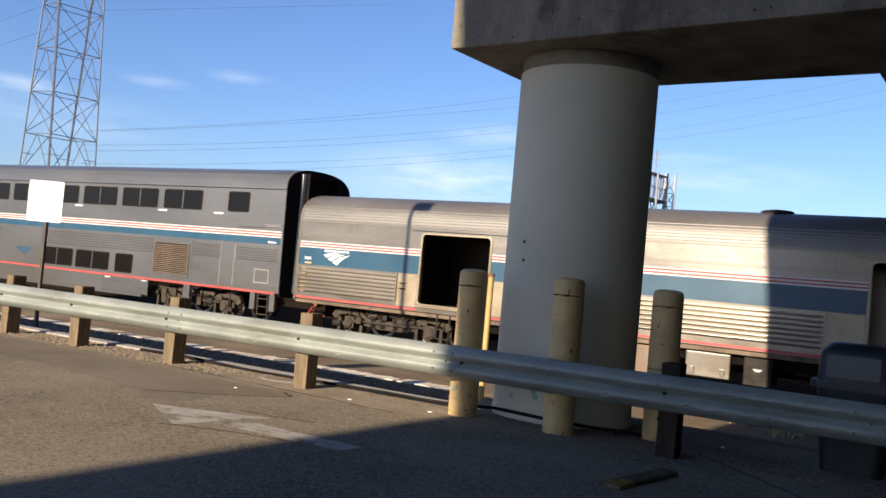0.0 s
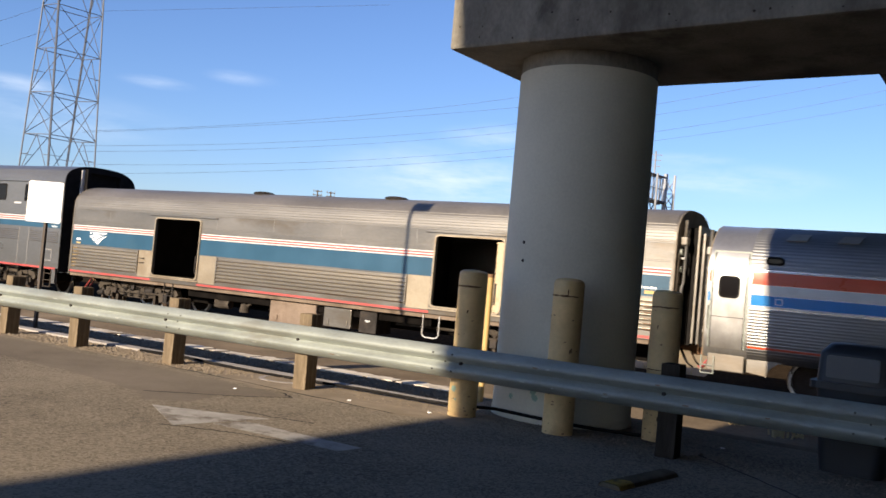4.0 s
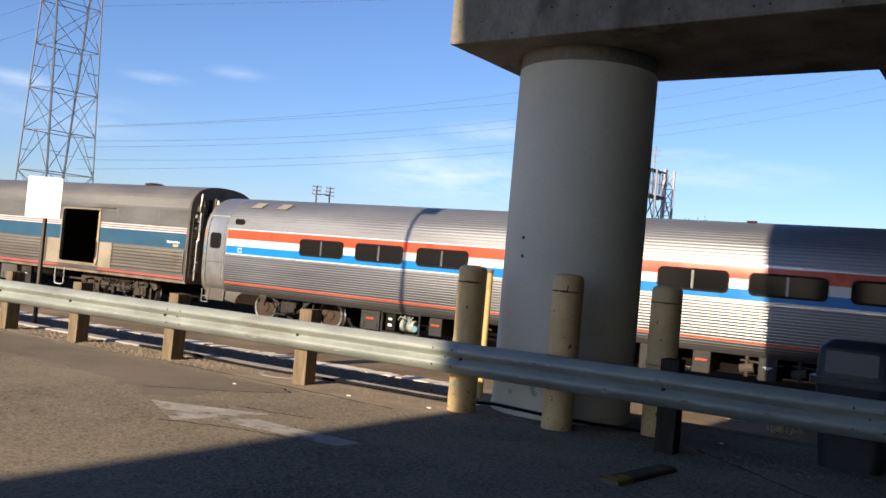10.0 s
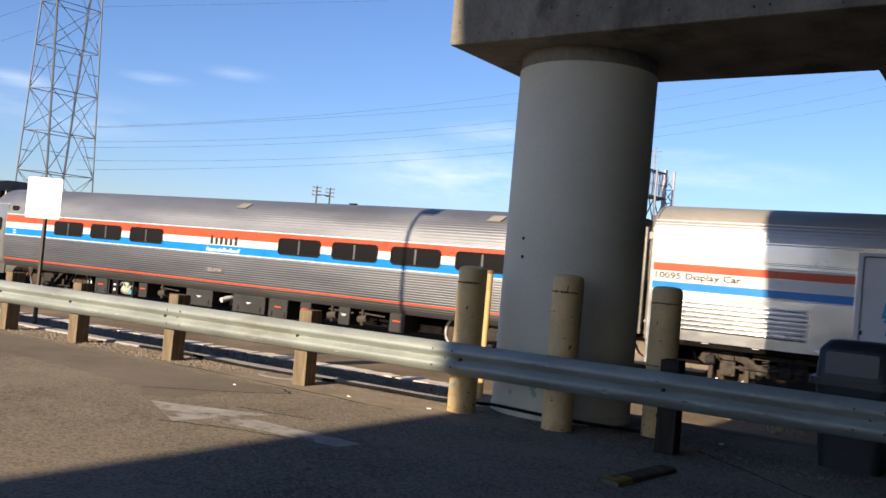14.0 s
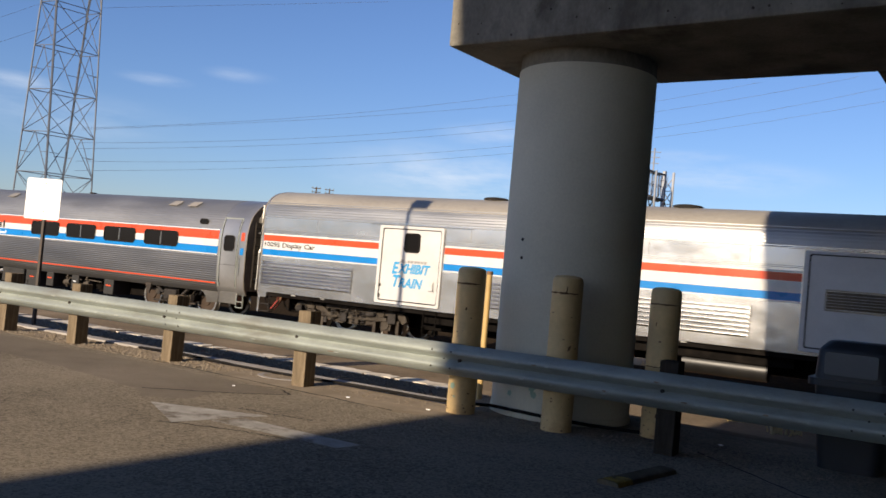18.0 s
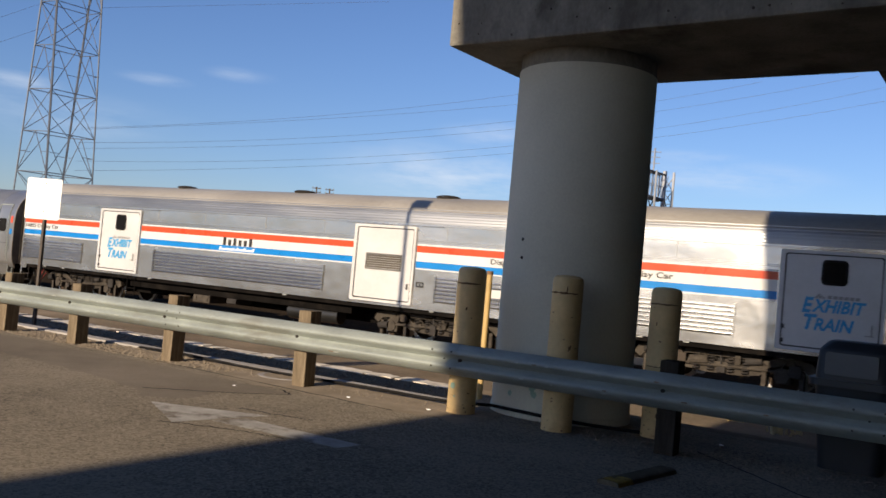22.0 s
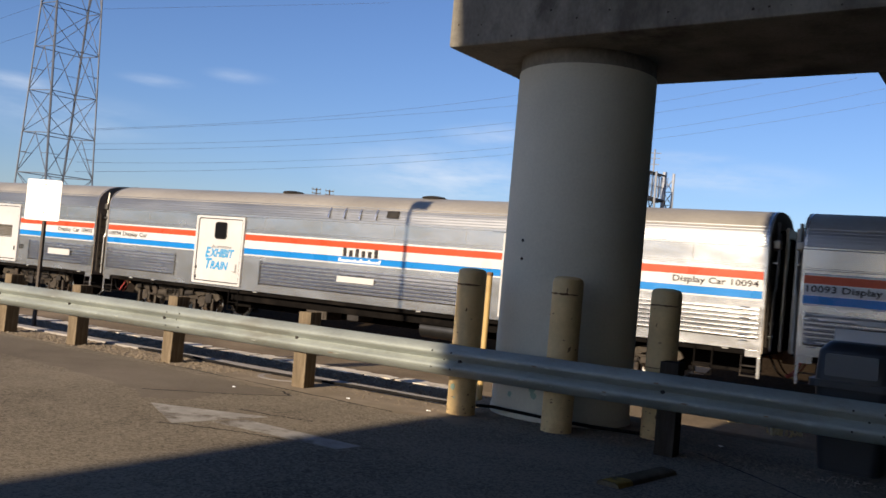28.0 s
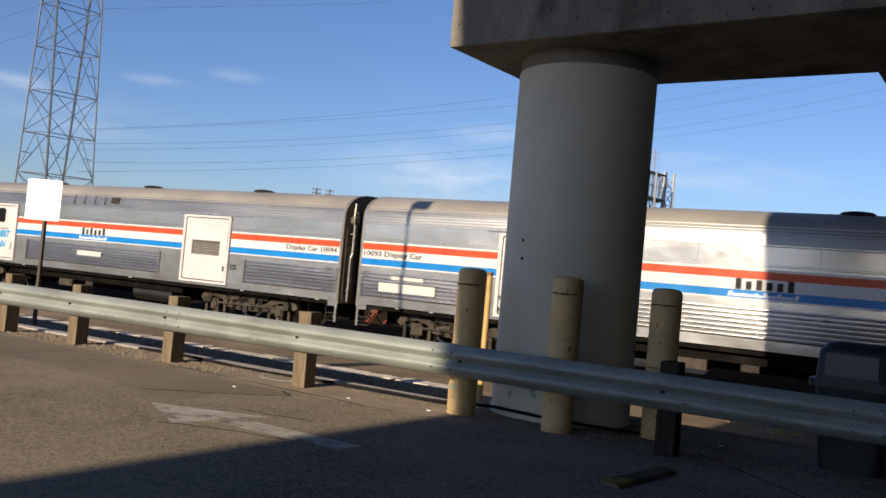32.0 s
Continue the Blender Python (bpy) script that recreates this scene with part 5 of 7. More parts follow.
def end_wall(parent, x, s, half, prof, mat, tall=3.6, folds=2):
    """The end of a car: a dark wall, a rubber-framed passage, steps and a coupler. s is -1 at the left end, +1 at the right."""
    bm = bmesh.new()
    pts = [(x, y, z) for y, z in prof]
    plate(bm, [(x, -half, 0.95)] + pts + [(x, half, 0.95)], (s, 0, 0), 0.03)
    part("end_wall", bm, mat, parent)
    for k in range(folds):
        bm = bmesh.new()
        d = 0.03 + 0.09 * k
        w = 0.62 + 0.03 * (k % 2)
        for y0, y1, z0, z1 in ((-w - 0.12, -w, 1.0, tall), (w, w + 0.12, 1.0, tall), (-w - 0.12, w + 0.12, tall, tall + 0.14), (-w - 0.12, w + 0.12, 0.95, 1.06)):
            box(bm, min(x + s * d, x + s * (d + 0.075)), max(x + s * d, x + s * (d + 0.075)), y0, y1, z0, z1, 0.01)
        part("gangway_fold", bm, BLACK, parent)
    bm = bmesh.new()
    d, w = 0.035 + 0.09 * folds, 0.60
    for y0, y1, z0, z1 in ((-w - 0.16, -w, 1.0, tall), (w, w + 0.16, 1.0, tall), (-w - 0.16, w + 0.16, tall, tall + 0.2)):
        box(bm, min(x + s * d, x + s * (d + 0.06)), max(x + s * d, x + s * (d + 0.06)), y0, y1, z0, z1, 0.01)
    part("gangway_face_plate", bm, STEEL_DIRTY, parent, "pale steel face plate of the gangway")
    bm = bmesh.new()
    rod(bm, (x + s * 0.06, -half + 0.12, 1.1), (x + s * 0.06, -half + 0.12, 3.1), 0.018, 6)
    rod(bm, (x + s * 0.06, -half + 0.45, 1.1), (x + s * 0.06, -half + 0.45, 3.3), 0.018, 6)
    for k in range(7):
        z = 1.25 + 0.28 * k
        rod(bm, (x + s * 0.06, -half + 0.12, z), (x + s * 0.06, -half + 0.45, z), 0.014, 6)
    part("end_ladder", bm, TRUCK, parent)
    for y, z0, z1, r in ((-half + 0.30, 1.02, tall - 0.25, 0.030), (-half + 0.40, 1.30, tall + 0.05, 0.022)):
        bm = bmesh.new()
        chain(bm, [(x + s * 0.12, y, z0), (x + s * 0.12, y, z0 + (z1 - z0) * 0.55), (x + s * 0.15, y + 0.03, z0 + (z1 - z0) * 0.6), (x + s * 0.15, y + 0.03, z1)], r, 8)
        for z in (z0 + 0.3, z1 - 0.4):
            box(bm, min(x + s * 0.03, x + s * 0.16), max(x + s * 0.03, x + s * 0.16), y - 0.05, y + 0.05, z, z + 0.05, 0.008)
        part("end_pipe", bm, STEEL_PLAIN, parent, "pale upright pipe on the car end")
    bm = bmesh.new()
    box(bm, min(x + s * 0.03, x + s * 0.2), max(x + s * 0.03, x + s * 0.2), -half + 0.24, -half + 0.46, tall - 0.32, tall - 0.12, 0.03)
    rod(bm, (x + s * 0.12, -half + 0.33, tall - 0.12), (x + s * 0.12, -half + 0.36, tall + 0.28), 0.04, 8)
    part("junction_box", bm, STEEL_DIRTY, parent, "dusty junction box with conduit")
    bm = bmesh.new()
    box(bm, min(x, x + s * 0.02) - 0.012, max(x, x + s * 0.02) + 0.03, -0.6, 0.6, 1.05, tall - 0.05)
    part("end_door", bm, INSIDE, parent)
    bm = bmesh.new()
    rod(bm, (x - s * 0.5, 0, 0.88), (x + s * 0.26, 0, 0.88), 0.09, 8)
    box(bm, x + s * 0.3 - 0.09, x + s * 0.3 + 0.09, -0.13, 0.13, 0.72, 1.02, 0.03)
    part("coupler", bm, RUST, parent)
    for y, zz in ((-0.35, 0.0), (-0.5, 0.04), (0.4, 0.0)):
        bm = bmesh.new()
        n = 8
        chain(bm, [(x + s * 0.33 * i / n, y + 0.02 * math.sin(i), 0.85 + zz - 0.42 * math.sin(math.pi * 0.5 * i / n)) for i in range(n + 1)], 0.022, 6)
        part("air_hose", bm, RED_DULL if s < 0 else BLACK, parent)


def sill_steps(parent, x, mat, z0=0.36):
    bm = bmesh.new()
    for dx in (0, 0.4):
        rod(bm, (x + dx, NEAR + 0.05, z0), (x + dx, NEAR + 0.05, 1.08), 0.018, 6)
    for z in (z0, z0 + 0.24):
        rod(bm, (x, NEAR + 0.05, z), (x + 0.4, NEAR + 0.05, z), 0.018, 6)
    return part("stirrup_step", bm, mat, parent)


def grab_ladder(parent, x, z0, z1, n, mat):
    for k in range(n):
        bm = bmesh.new()
        z = z0 + (z1 - z0) * k / (n - 1)
        rod(bm, (x - 0.1, NEAR - 0.055, z), (x + 0.1, NEAR - 0.055, z), 0.011, 6)
        for dx in (-0.1, 0.1):
            rod(bm, (x + dx, NEAR - 0.055, z), (x + dx, NEAR, z), 0.011, 6)
        part("grab_iron", bm, mat, parent)


def roof_vent(parent, x, top):
    bm = bmesh.new()
    seg = 20
    prev = None
    for z, r in ((top - 0.14, 0.30), (top - 0.02, 0.34), (top + 0.01, 0.38), (top + 0.045, 0.31), (top + 0.065, 0.16), (top + 0.07, 0.01)):
        o = [bm.verts.new((x + r * math.cos(2 * math.pi * i / seg), -0.45 + r * 0.8 * math.sin(2 * math.pi * i / seg), z)) for i in range(seg)]
        if prev:
            for i in range(seg):
                bm.faces.new((prev[i], prev[(i + 1) % seg], o[(i + 1) % seg], o[i]))
        prev = o
    return part("roof_vent", bm, DARK_STEEL, parent, smooth=True)


def mark_bars(parent, x0, x1, z0, z1, mat, heights, slant=0.0, name="word_mark", label="", y=NEAR - 0.0045, strokes=False):
    """A word mark drawn as plain upright bars."""
    bm = bmesh.new()
    n = len(heights)
    w = (x1 - x0) / n
    for k, hh in enumerate(heights):
        t = z0 + (z1 - z0) * hh
        a, b = x0 + w * (k + 0.08), x0 + w * (k + 0.88)
        if strokes:
            a, b = x0 + w * (k + 0.14), x0 + w * (k + 0.72)
        p, q, e, f = a, b, z0, t
        plate(bm, [(p + slant * (e - z0), y, e), (q + slant * (e - z0), y, e), (q + slant * (f - z0), y, f), (p + slant * (f - z0), y, f)], (0, -1, 0), 0.003)
    return part(name, bm, mat, parent, label)


def swoosh(parent, x0, x1, z0, z1, mat, y):
    """Three curved blades that run together towards the upper right."""
    bm = bmesh.new()
    W, H = x1 - x0, z1 - z0

    def curve(a, b, bulge):
        return [(x0 + W * (a[0] + (b[0] - a[0]) * i / 8 - bulge * math.sin(math.pi * i / 8) * 0.5), y, z0 + H * (a[1] + (b[1] - a[1]) * i / 8 + bulge * math.sin(math.pi * i / 8))) for i in range(9)]
    for a, b, tip in (((0.0, 0.82), (0.13, 0.58), (0.66, 1.0)), ((0.17, 0.52), (0.30, 0.30), (0.84, 0.98)), ((0.34, 0.24), (0.52, 0.0), (1.0, 0.94))):
        plate(bm, curve(a, tip, 0.10) + curve(b, tip, 0.06)[-2::-1], (0, -1, 0), 0.003)
    return part("emblem", bm, mat, parent, "plain blade-shaped emblem")


def baggage_shell(t, L, skin, roof_mat, rib_mat, holes, far_holes, sill, eave=3.35, top=4.20, folds=(2, 2)):
    bm = bmesh.new()
    wall_with_holes(bm, 0, L, 1.02, eave, NEAR, NEAR + 0.09, holes)
    part("near_side", bm, skin, t)
    bm = bmesh.new()
    wall_with_holes(bm, 0, L, 1.02, eave, HALF - 0.09, HALF, far_holes)
    part("far_side", bm, skin, t)
    prof = roof_profile(HALF, eave, top)
    inner = [(y * 0.94, z - 0.06) for y, z in prof]
    bm = bmesh.new()
    sweep(bm, prof + inner[::-1], 0, L, closed=True, caps=True)
    o = part("roof", bm, roof_mat, t, smooth=True)
    o.data.materials.append(rib_mat)
    for p in o.data.polygons:
        p.material_index = 1 if p.center.z < eave + 0.40 else 0
    bm = bmesh.new()
    for k in range(6):
        zz = eave + 0.03 + 0.075 * k
        f = min(1.0, (zz - eave) / (top - eave))
        yy = -HALF * (1 - f ** 2.5) ** (1 / 2.5)
        box(bm, 0.02, L - 0.02, yy - 0.012, yy + 0.03, zz - 0.011, zz + 0.011)
    box(bm, 0, L, NEAR - 0.014, NEAR, 3.30, 3.325)
    for a, b in split(0, L, [h[:2] for h in holes]):
        box(bm, a, b, NEAR - 0.010, NEAR, 2.86, 2.875)
        box(bm, a, b, NEAR - 0.010, NEAR, 2.90, 2.912)
    part("roof_ribs", bm, rib_mat, t)
    # floor and headlining take the lining colour darkened for interior shade
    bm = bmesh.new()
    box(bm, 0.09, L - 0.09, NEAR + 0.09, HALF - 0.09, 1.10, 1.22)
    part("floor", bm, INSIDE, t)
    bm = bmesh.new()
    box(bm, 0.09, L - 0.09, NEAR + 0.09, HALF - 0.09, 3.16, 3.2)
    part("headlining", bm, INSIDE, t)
    bm = bmesh.new()
    box(bm, 0.0, L, -1.42, 1.42, 0.90, 1.018, 0.01)
    part("sill", bm, sill, t)
    bm = bmesh.new()
    box(bm, 5.9, L - 6.6, -1.22, 1.22, 0.66, 0.899, 0.02)
    part("floor_beam", bm, FRAME_BLACK, t)
    bm = bmesh.new()
    box(bm, 0.3, L - 0.3, -0.35, 0.35, 0.42, 0.898, 0.02)
    part("centre_sill", bm, FRAME_BLACK, t)
    for x in (1.0, 6.3, 8.2, 9.4, 12.2, 14.6):
        bm = bmesh.new()
        plate(bm, [(x, -1.2, 0.88), (x, -0.36, 0.88), (x, -0.36, 0.5), (x, -0.7, 0.55)], (1, 0, 0), 0.05)
        part("cross_bearer", bm, FRAME_BLACK, t)
    for x, s, n in ((0.0, -1, folds[0]), (L, 1, folds[1])):
        end_wall(t, x, s, HALF - 0.01, prof, END_DARK, folds=n)
    # curved pale corner trims
    for x in (0.02, L - 0.06):
        bm = bmesh.new()
        sweep(bm, [(y * 1.006, z + 0.004) for y, z in prof] + [(y * 0.99, z - 0.01) for y, z in prof[::-1]], x, x + 0.04, closed=True, caps=True)
        box(bm, x, x + 0.04, NEAR - 0.012, NEAR + 0.03, 1.02, eave + 0.01)
        part("corner_trim", bm, skin, t)
    return prof


def door_track(t, x0, x1, z, mat):
    bm = bmesh.new()
    box(bm, x0, x1, NEAR - 0.05, NEAR, z, z + 0.03, 0.006)
    part("door_track", bm, mat, t)


def base(name, X, label, category="railway car"):
    return thing(name, (X, 21.6, -0.68), label, category, "cars of the passing train")


CARS = []


# a baggage car with teal stripe and open doors
def baggage_car():
    L = 21.95
    t = base("baggage_car", -17.25, "grimy stainless baggage car with dark teal stripe and open sliding doors")
    CARS.append((t, -17.25))
    holes = [(4.38, 6.48, 1.24, 3.13), (15.45, 17.52, 1.24, 3.13)]
    baggage_shell(t, L, STEEL_DIRTY, ROOF_SOOT, EAVE_STEEL, holes, [(15.9, 17.4, 1.24, 3.05)], SILL_TAN, folds=(2, 3))
    gaps = [(a - 0.06, b + 0.06) for a, b, _, _ in holes]
    for a, b in split(0.03, L - 0.03, gaps):
        band(t, "teal_stripe", a, b, 2.03, 2.53, BLUE_DARK)
        for z, m, n in ((2.535, WHITE, "white_stripe"), (2.575, RED_DULL, "red_stripe"), (2.61, WHITE, "white_stripe"), (2.65, RED_DULL, "red_stripe"), (2.685, WHITE, "white_stripe")):
            band(t, n, a, b, z, z + 0.034, m)
        band(t, "red_sill_stripe", a, b, 1.035, 1.10, RED_DULL)
    for a, b in ((0.12, 3.62), (7.35, 14.6), (18.3, 21.85)):
        flutes(t, a, b, 1.22, 1.98, 7, FLUTE_GRIMY)
    for a, b in ((3.66, 4.30), (6.56, 7.31), (14.64, 15.37), (17.60, 18.26)):
        band(t, "door_post_panel", a, b, 1.13, 2.02, DUST_TAN, 0.003, label="dust-tanned smooth panel beside the door")
    for k, (a, b, z0, z1) in enumerate(holes):
        bm = bmesh.new()
        rect_ring(bm, round_rect(a - 0.045, b + 0.045, z0 - 0.045, z1 + 0.045, 0.13), round_rect(a + 0.002, b - 0.002, z0, z1 - 0.002, 0.11), NEAR + 0.02, 0.055)
        box(bm, a - 0.1, b + 0.1, NEAR - 0.045, NEAR, z0 - 0.10, z0 - 0.055, 0.006)
        part("door_casing", bm, DUST_TAN, t, "dust-tanned door casing with rounded corners")
        door_track(t, a - 0.35, b + 0.75, 3.22, STEEL_DIRTY)
        # the leaf, slid back inside, shows its edge
        bm = bmesh.new()
        if k:
            box(bm, b - 0.28, b + 1.8, NEAR + 0.12, NEAR + 0.19, z0, z1 - 0.04, 0.01)
        else:
            box(bm, b - 0.06, b + 1.9, NEAR + 0.12, NEAR + 0.19, z0, z1 - 0.04, 0.01)
        d = part("sliding_door", bm, LEAF_TAN, t, "grubby cream sliding door leaf pushed back")
        bm = bmesh.new()
        box(bm, b - 0.24, b - 0.2, NEAR + 0.10, NEAR + 0.12, z0 + 0.2, z0 + 0.75, 0.005)
        part("door_handle", bm, DARK_STEEL, d)
        if k:
            for zz, hh in ((z0 + 0.85, 0.03), (z0 + 0.06, 0.05)):
                bm = bmesh.new()
                box(bm, b - 0.28, b + 0.3, NEAR + 0.105, NEAR + 0.12, zz, zz + hh, 0.004)
                part("door_rail", bm, LEAF_TAN, d)
            bm = bmesh.new()
            box(bm, b - 0.27, b - 0.255, NEAR + 0.112, NEAR + 0.12, z0 + 0.05, z1 - 0.1)
            part("door_edge", bm, RUST_DARK, d)
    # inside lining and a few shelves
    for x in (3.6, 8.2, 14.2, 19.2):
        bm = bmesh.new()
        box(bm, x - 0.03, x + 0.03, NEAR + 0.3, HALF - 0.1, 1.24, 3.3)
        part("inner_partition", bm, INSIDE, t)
    for x in (8.1, 13.3, 18.9):
        roof_vent(t, x, 4.19)
    for x in (2.0, 7.2, 9.6, 12.2, 14.8, 18.4, 20.5):
        bm = bmesh.new()
        box(bm, x, x + 0.012, NEAR - 0.004, NEAR - 0.0004, 2.92, 3.29)
        part("panel_seam", bm, LETTER_GREY, t)
    for x in (19.9, 21.0):
        bm = bmesh.new()
        chain(bm, [(x - 0.25, -0.95, 3.90), (x - 0.24, -0.97, 3.99), (x + 0.24, -0.97, 3.99), (x + 0.25, -0.95, 3.90)], 0.015, 6)
        part("roof_handrail", bm, DARK_STEEL, t)
    for z in (2.72, 3.12):
        bm = bmesh.new()
        rod(bm, (L + 0.03, -1.2, z), (L + 0.10, -1.2, z), 0.09, 14, 0.075)
        part("marker_lamp", bm, GALV, t, "round grey marker lamp")
    bm = bmesh.new()
    plate(bm, [(0.3, NEAR - 0.005, 2.06), (0.55, NEAR - 0.005, 2.06), (0.55, NEAR - 0.005, 2.11), (0.3, NEAR - 0.005, 2.11)], (0, -1, 0), 0.004)
    part("yellow_tag", bm, YELLOW_PAINT, t)
    mark_bars(t, 0.98, 1.92, 2.44, 2.50, LETTER_PALE, (1, 1, 1, 1, 1, 1), label="pale plain bars of a word mark")
    swoosh(t, 0.98, 1.96, 2.07, 2.41, LETTER_PALE, NEAR - 0.005)
    mark_bars(t, 0.28, 0.52, 2.18, 2.26, LETTER_PALE, (1, 0.9, 1, 1), name="car_number")
    mark_bars(t, 21.0, 21.6, 2.20, 2.27, LETTER_PALE, (1, 0.7, 0.9, 0.7, 0.7, 0.9, 0.7), name="small_caption")
    bm = bmesh.new()
    box(bm, 21.3, 21.55, NEAR - 0.007, NEAR - 0.001, 2.08, 2.16)
    part("yellow_tag", bm, YELLOW_PAINT, t)
    grab_ladder(t, 0.32, 1.25, 1.9, 6, YELLOW_PAINT)
    grab_ladder(t, 21.45, 1.25, 1.9, 6, RUST)
    grab_ladder(t, 3.85, 1.6, 1.75, 2, BLACK)
    truck_outside(t, 3.2)
    truck_outside(t, L - 3.75)
    underbox(t, 9.6, 11.4, 0.22, 0.86, TAN_BOX, "battery_box")
    underbox(t, 11.7, 12.7, 0.30, 0.86, STEEL_DIRTY, "battery_box")
    underbox(t, 13.0, 13.6, 0.25, 0.86, DARK_STEEL, "equipment_box", LETTER_PALE)
    bm = bmesh.new()
    rod(bm, (7.25, -1.1, 0.52), (7.75, -1.1, 0.54), 0.14, 14)
    rod(bm, (7.3, -1.1, 0.6), (7.3, -1.1, 0.9), 0.05, 8)
    box(bm, 7.1, 7.3, -1.2, -1.0, 0.42, 0.7, 0.03)
    part("brake_cylinder", bm, TRUCK, t)
    bm = bmesh.new()
    rod(bm, (8.35, -1.1, 0.36), (8.35, -1.1, 0.62), 0.16, 14, 0.12)
    rod(bm, (8.35, -1.1, 0.6), (8.35, -1.1, 0.9), 0.045, 8)
    rod(bm, (8.35, -1.1, 0.5), (8.62, -1.1, 0.66), 0.05, 8)
    part("valve", bm, TRUCK, t)
    bm = bmesh.new()
    rod(bm, (14.0, -0.9, 0.6), (16.5, -0.9, 0.62), 0.04, 6)
    part("brake_pipe", bm, TRUCK, t)
    sill_steps(t, 5.0, DARK_STEEL)
    bm = bmesh.new()
    loop = [(15.22, 0.98), (15.22, 0.46), (15.26, 0.40), (15.34, 0.37), (15.62, 0.37), (15.70, 0.40), (15.74, 0.46), (15.74, 0.98)]
    chain(bm, [(x, NEAR + 0.04, z) for x, z in loop], 0.017, 8)
    part("stirrup_step", bm, CREAM, t, "pale bent-bar stirrup step")
    return t


baggage_car()


# three display cars with bright stripes and cream doors
def display_car(X, number, extra):
    L = 22.05
    t = base("display_car", X, "stainless display car with red, white and blue stripes and cream doors")
    CARS.append((t, X))
    doors = ((4.40, 6.50), (15.55, 17.65))
    prof = baggage_shell(t, L, STEEL, ROOF_TAN, EAVE_BRIGHT, [], [], FRAME_BLACK)
    gaps = [(a - 0.03, b + 0.03) for a, b in doors]
    for a, b in split(0.03, L - 0.03, gaps):
        band(t, "white_stripe", a, b, 2.755, 2.80, WHITE)
        band(t, "red_stripe", a, b, 2.575, 2.75, RED)
        band(t, "white_stripe", a, b, 2.325, 2.57, WHITE)
        band(t, "blue_stripe", a, b, 2.145, 2.32, BLUE)
        band(t, "white_stripe", a, b, 2.105, 2.14, WHITE)
    for a, b in ((0.12, 3.5), (7.25, 14.5), (18.35, 21.95)):
        flutes(t, a, b, 1.25, 1.96, 7, FLUTE_STEEL)
    for k, (a, b) in enumerate(doors):
        bm = bmesh.new()
        rect_ring(bm, round_rect(a, b, 1.10, 3.26, 0.04), round_rect(a + 0.10, b - 0.07, 1.17, 3.19, 0.06), NEAR, 0.05)
        part("door_casing", bm, CREAM, t)
        bm = bmesh.new()
        rect_ring(bm, round_rect(a + 0.085, b - 0.055, 1.16, 3.20, 0.06), round_rect(a + 0.125, b - 0.095, 1.2, 3.165, 0.05), NEAR, 0.035)
        part("door_seal", bm, BLACK, t, "dark rubber door seal")
        bm = bmesh.new()
        plate(bm, [(x, NEAR - 0.002, z) for x, z in round_rect(a + 0.12, b - 0.09, 1.19, 3.17, 0.05)], (0, -1, 0), 0.028)
        d = part("cargo_door", bm, CREAM, t, "cream painted cargo door")
        yf = NEAR - 0.0305
        if k == 0:
            bm = bmesh.new()
            plate(bm, [(x, yf, z) for x, z in round_rect(a + 0.87, a + 1.33, 2.57, 3.05, 0.09)], (0, -1, 0), 0.008)
            part("door_window", bm, GLASS_DARK, d)
            bm = bmesh.new()
            rect_ring(bm, round_rect(a + 0.84, a + 1.36, 2.54, 3.08, 0.1), round_rect(a + 0.89, a + 1.31, 2.59, 3.03, 0.08), yf, 0.016)
            part("window_rubber", bm, BLACK, d)
            words("E", 0.34, 0.23, LETTER_BLUE, d, a + 0.50, yf - 0.004, 1.93, shear=0.25, bold=0.035)
            words("XHIBIT", 0.27, 1.06, LETTER_BLUE, d, a + 0.69, yf - 0.004, 1.96, label="sky-blue slanted lettering", shear=0.25, bold=0.035)
            words("T", 0.34, 0.27, LETTER_BLUE, d, a + 0.55, yf - 0.004, 1.57, shear=0.25, bold=0.035)
            words("RAIN", 0.27, 0.78, LETTER_BLUE, d, a + 0.76, yf - 0.004, 1.57, label="sky-blue slanted lettering", shear=0.25, bold=0.035)
            mark_bars(d, a + 0.98, a + 1.62, 2.255, 2.325, LETTER_GREY, (1, 1, 1, 1, 1, 1), slant=0.2, y=yf - 0.002, label="small grey bars of a word mark")
            mark_bars(d, a + 0.72, a + 0.94, 2.25, 2.345, LETTER_GREY, (1, 0.7, 0.4), slant=0.9, name="emblem", y=yf - 0.002)
            bm = bmesh.new()
            rod(bm, (b - 0.22, yf - 0.03, 1.55), (b - 0.22, yf - 0.03, 1.78), 0.012, 6)
            rod(bm, (b - 0.34, yf - 0.03, 1.55), (b - 0.18, yf - 0.03, 1.55), 0.012, 6)
            part("door_handle", bm, LETTER_GREY, d)
            for z in (1.25, 1.55):
                bm = bmesh.new()
                box(bm, a + 0.1, a + 0.17, yf - 0.02, yf, z, z + 0.09, 0.006)
                part("door_latch", bm, DARK_STEEL, d)
        else:
            bm = bmesh.new()
            rect_ring(bm, round_rect(a + 0.46, b - 0.42, 2.0, 2.46, 0.01), round_rect(a + 0.50, b - 0.46, 2.04, 2.42, 0.01), yf, 0.02)
            part("vent_frame", bm, STEEL_DIRTY, d)
            slat = None
            for j in range(6):
                z = 2.05 + 0.062 * j
                if slat is None:
                    bm = bmesh.new()
                    plate(bm, [(a + 0.50, yf - 0.002, 0), (b - 0.46, yf - 0.002, 0), (b - 0.46, yf - 0.016, 0.05), (a + 0.50, yf - 0.016, 0.05)], (0, -1, 0), 0.004)
                    slat = part("vent_slat", bm, STEEL_DIRTY, d)
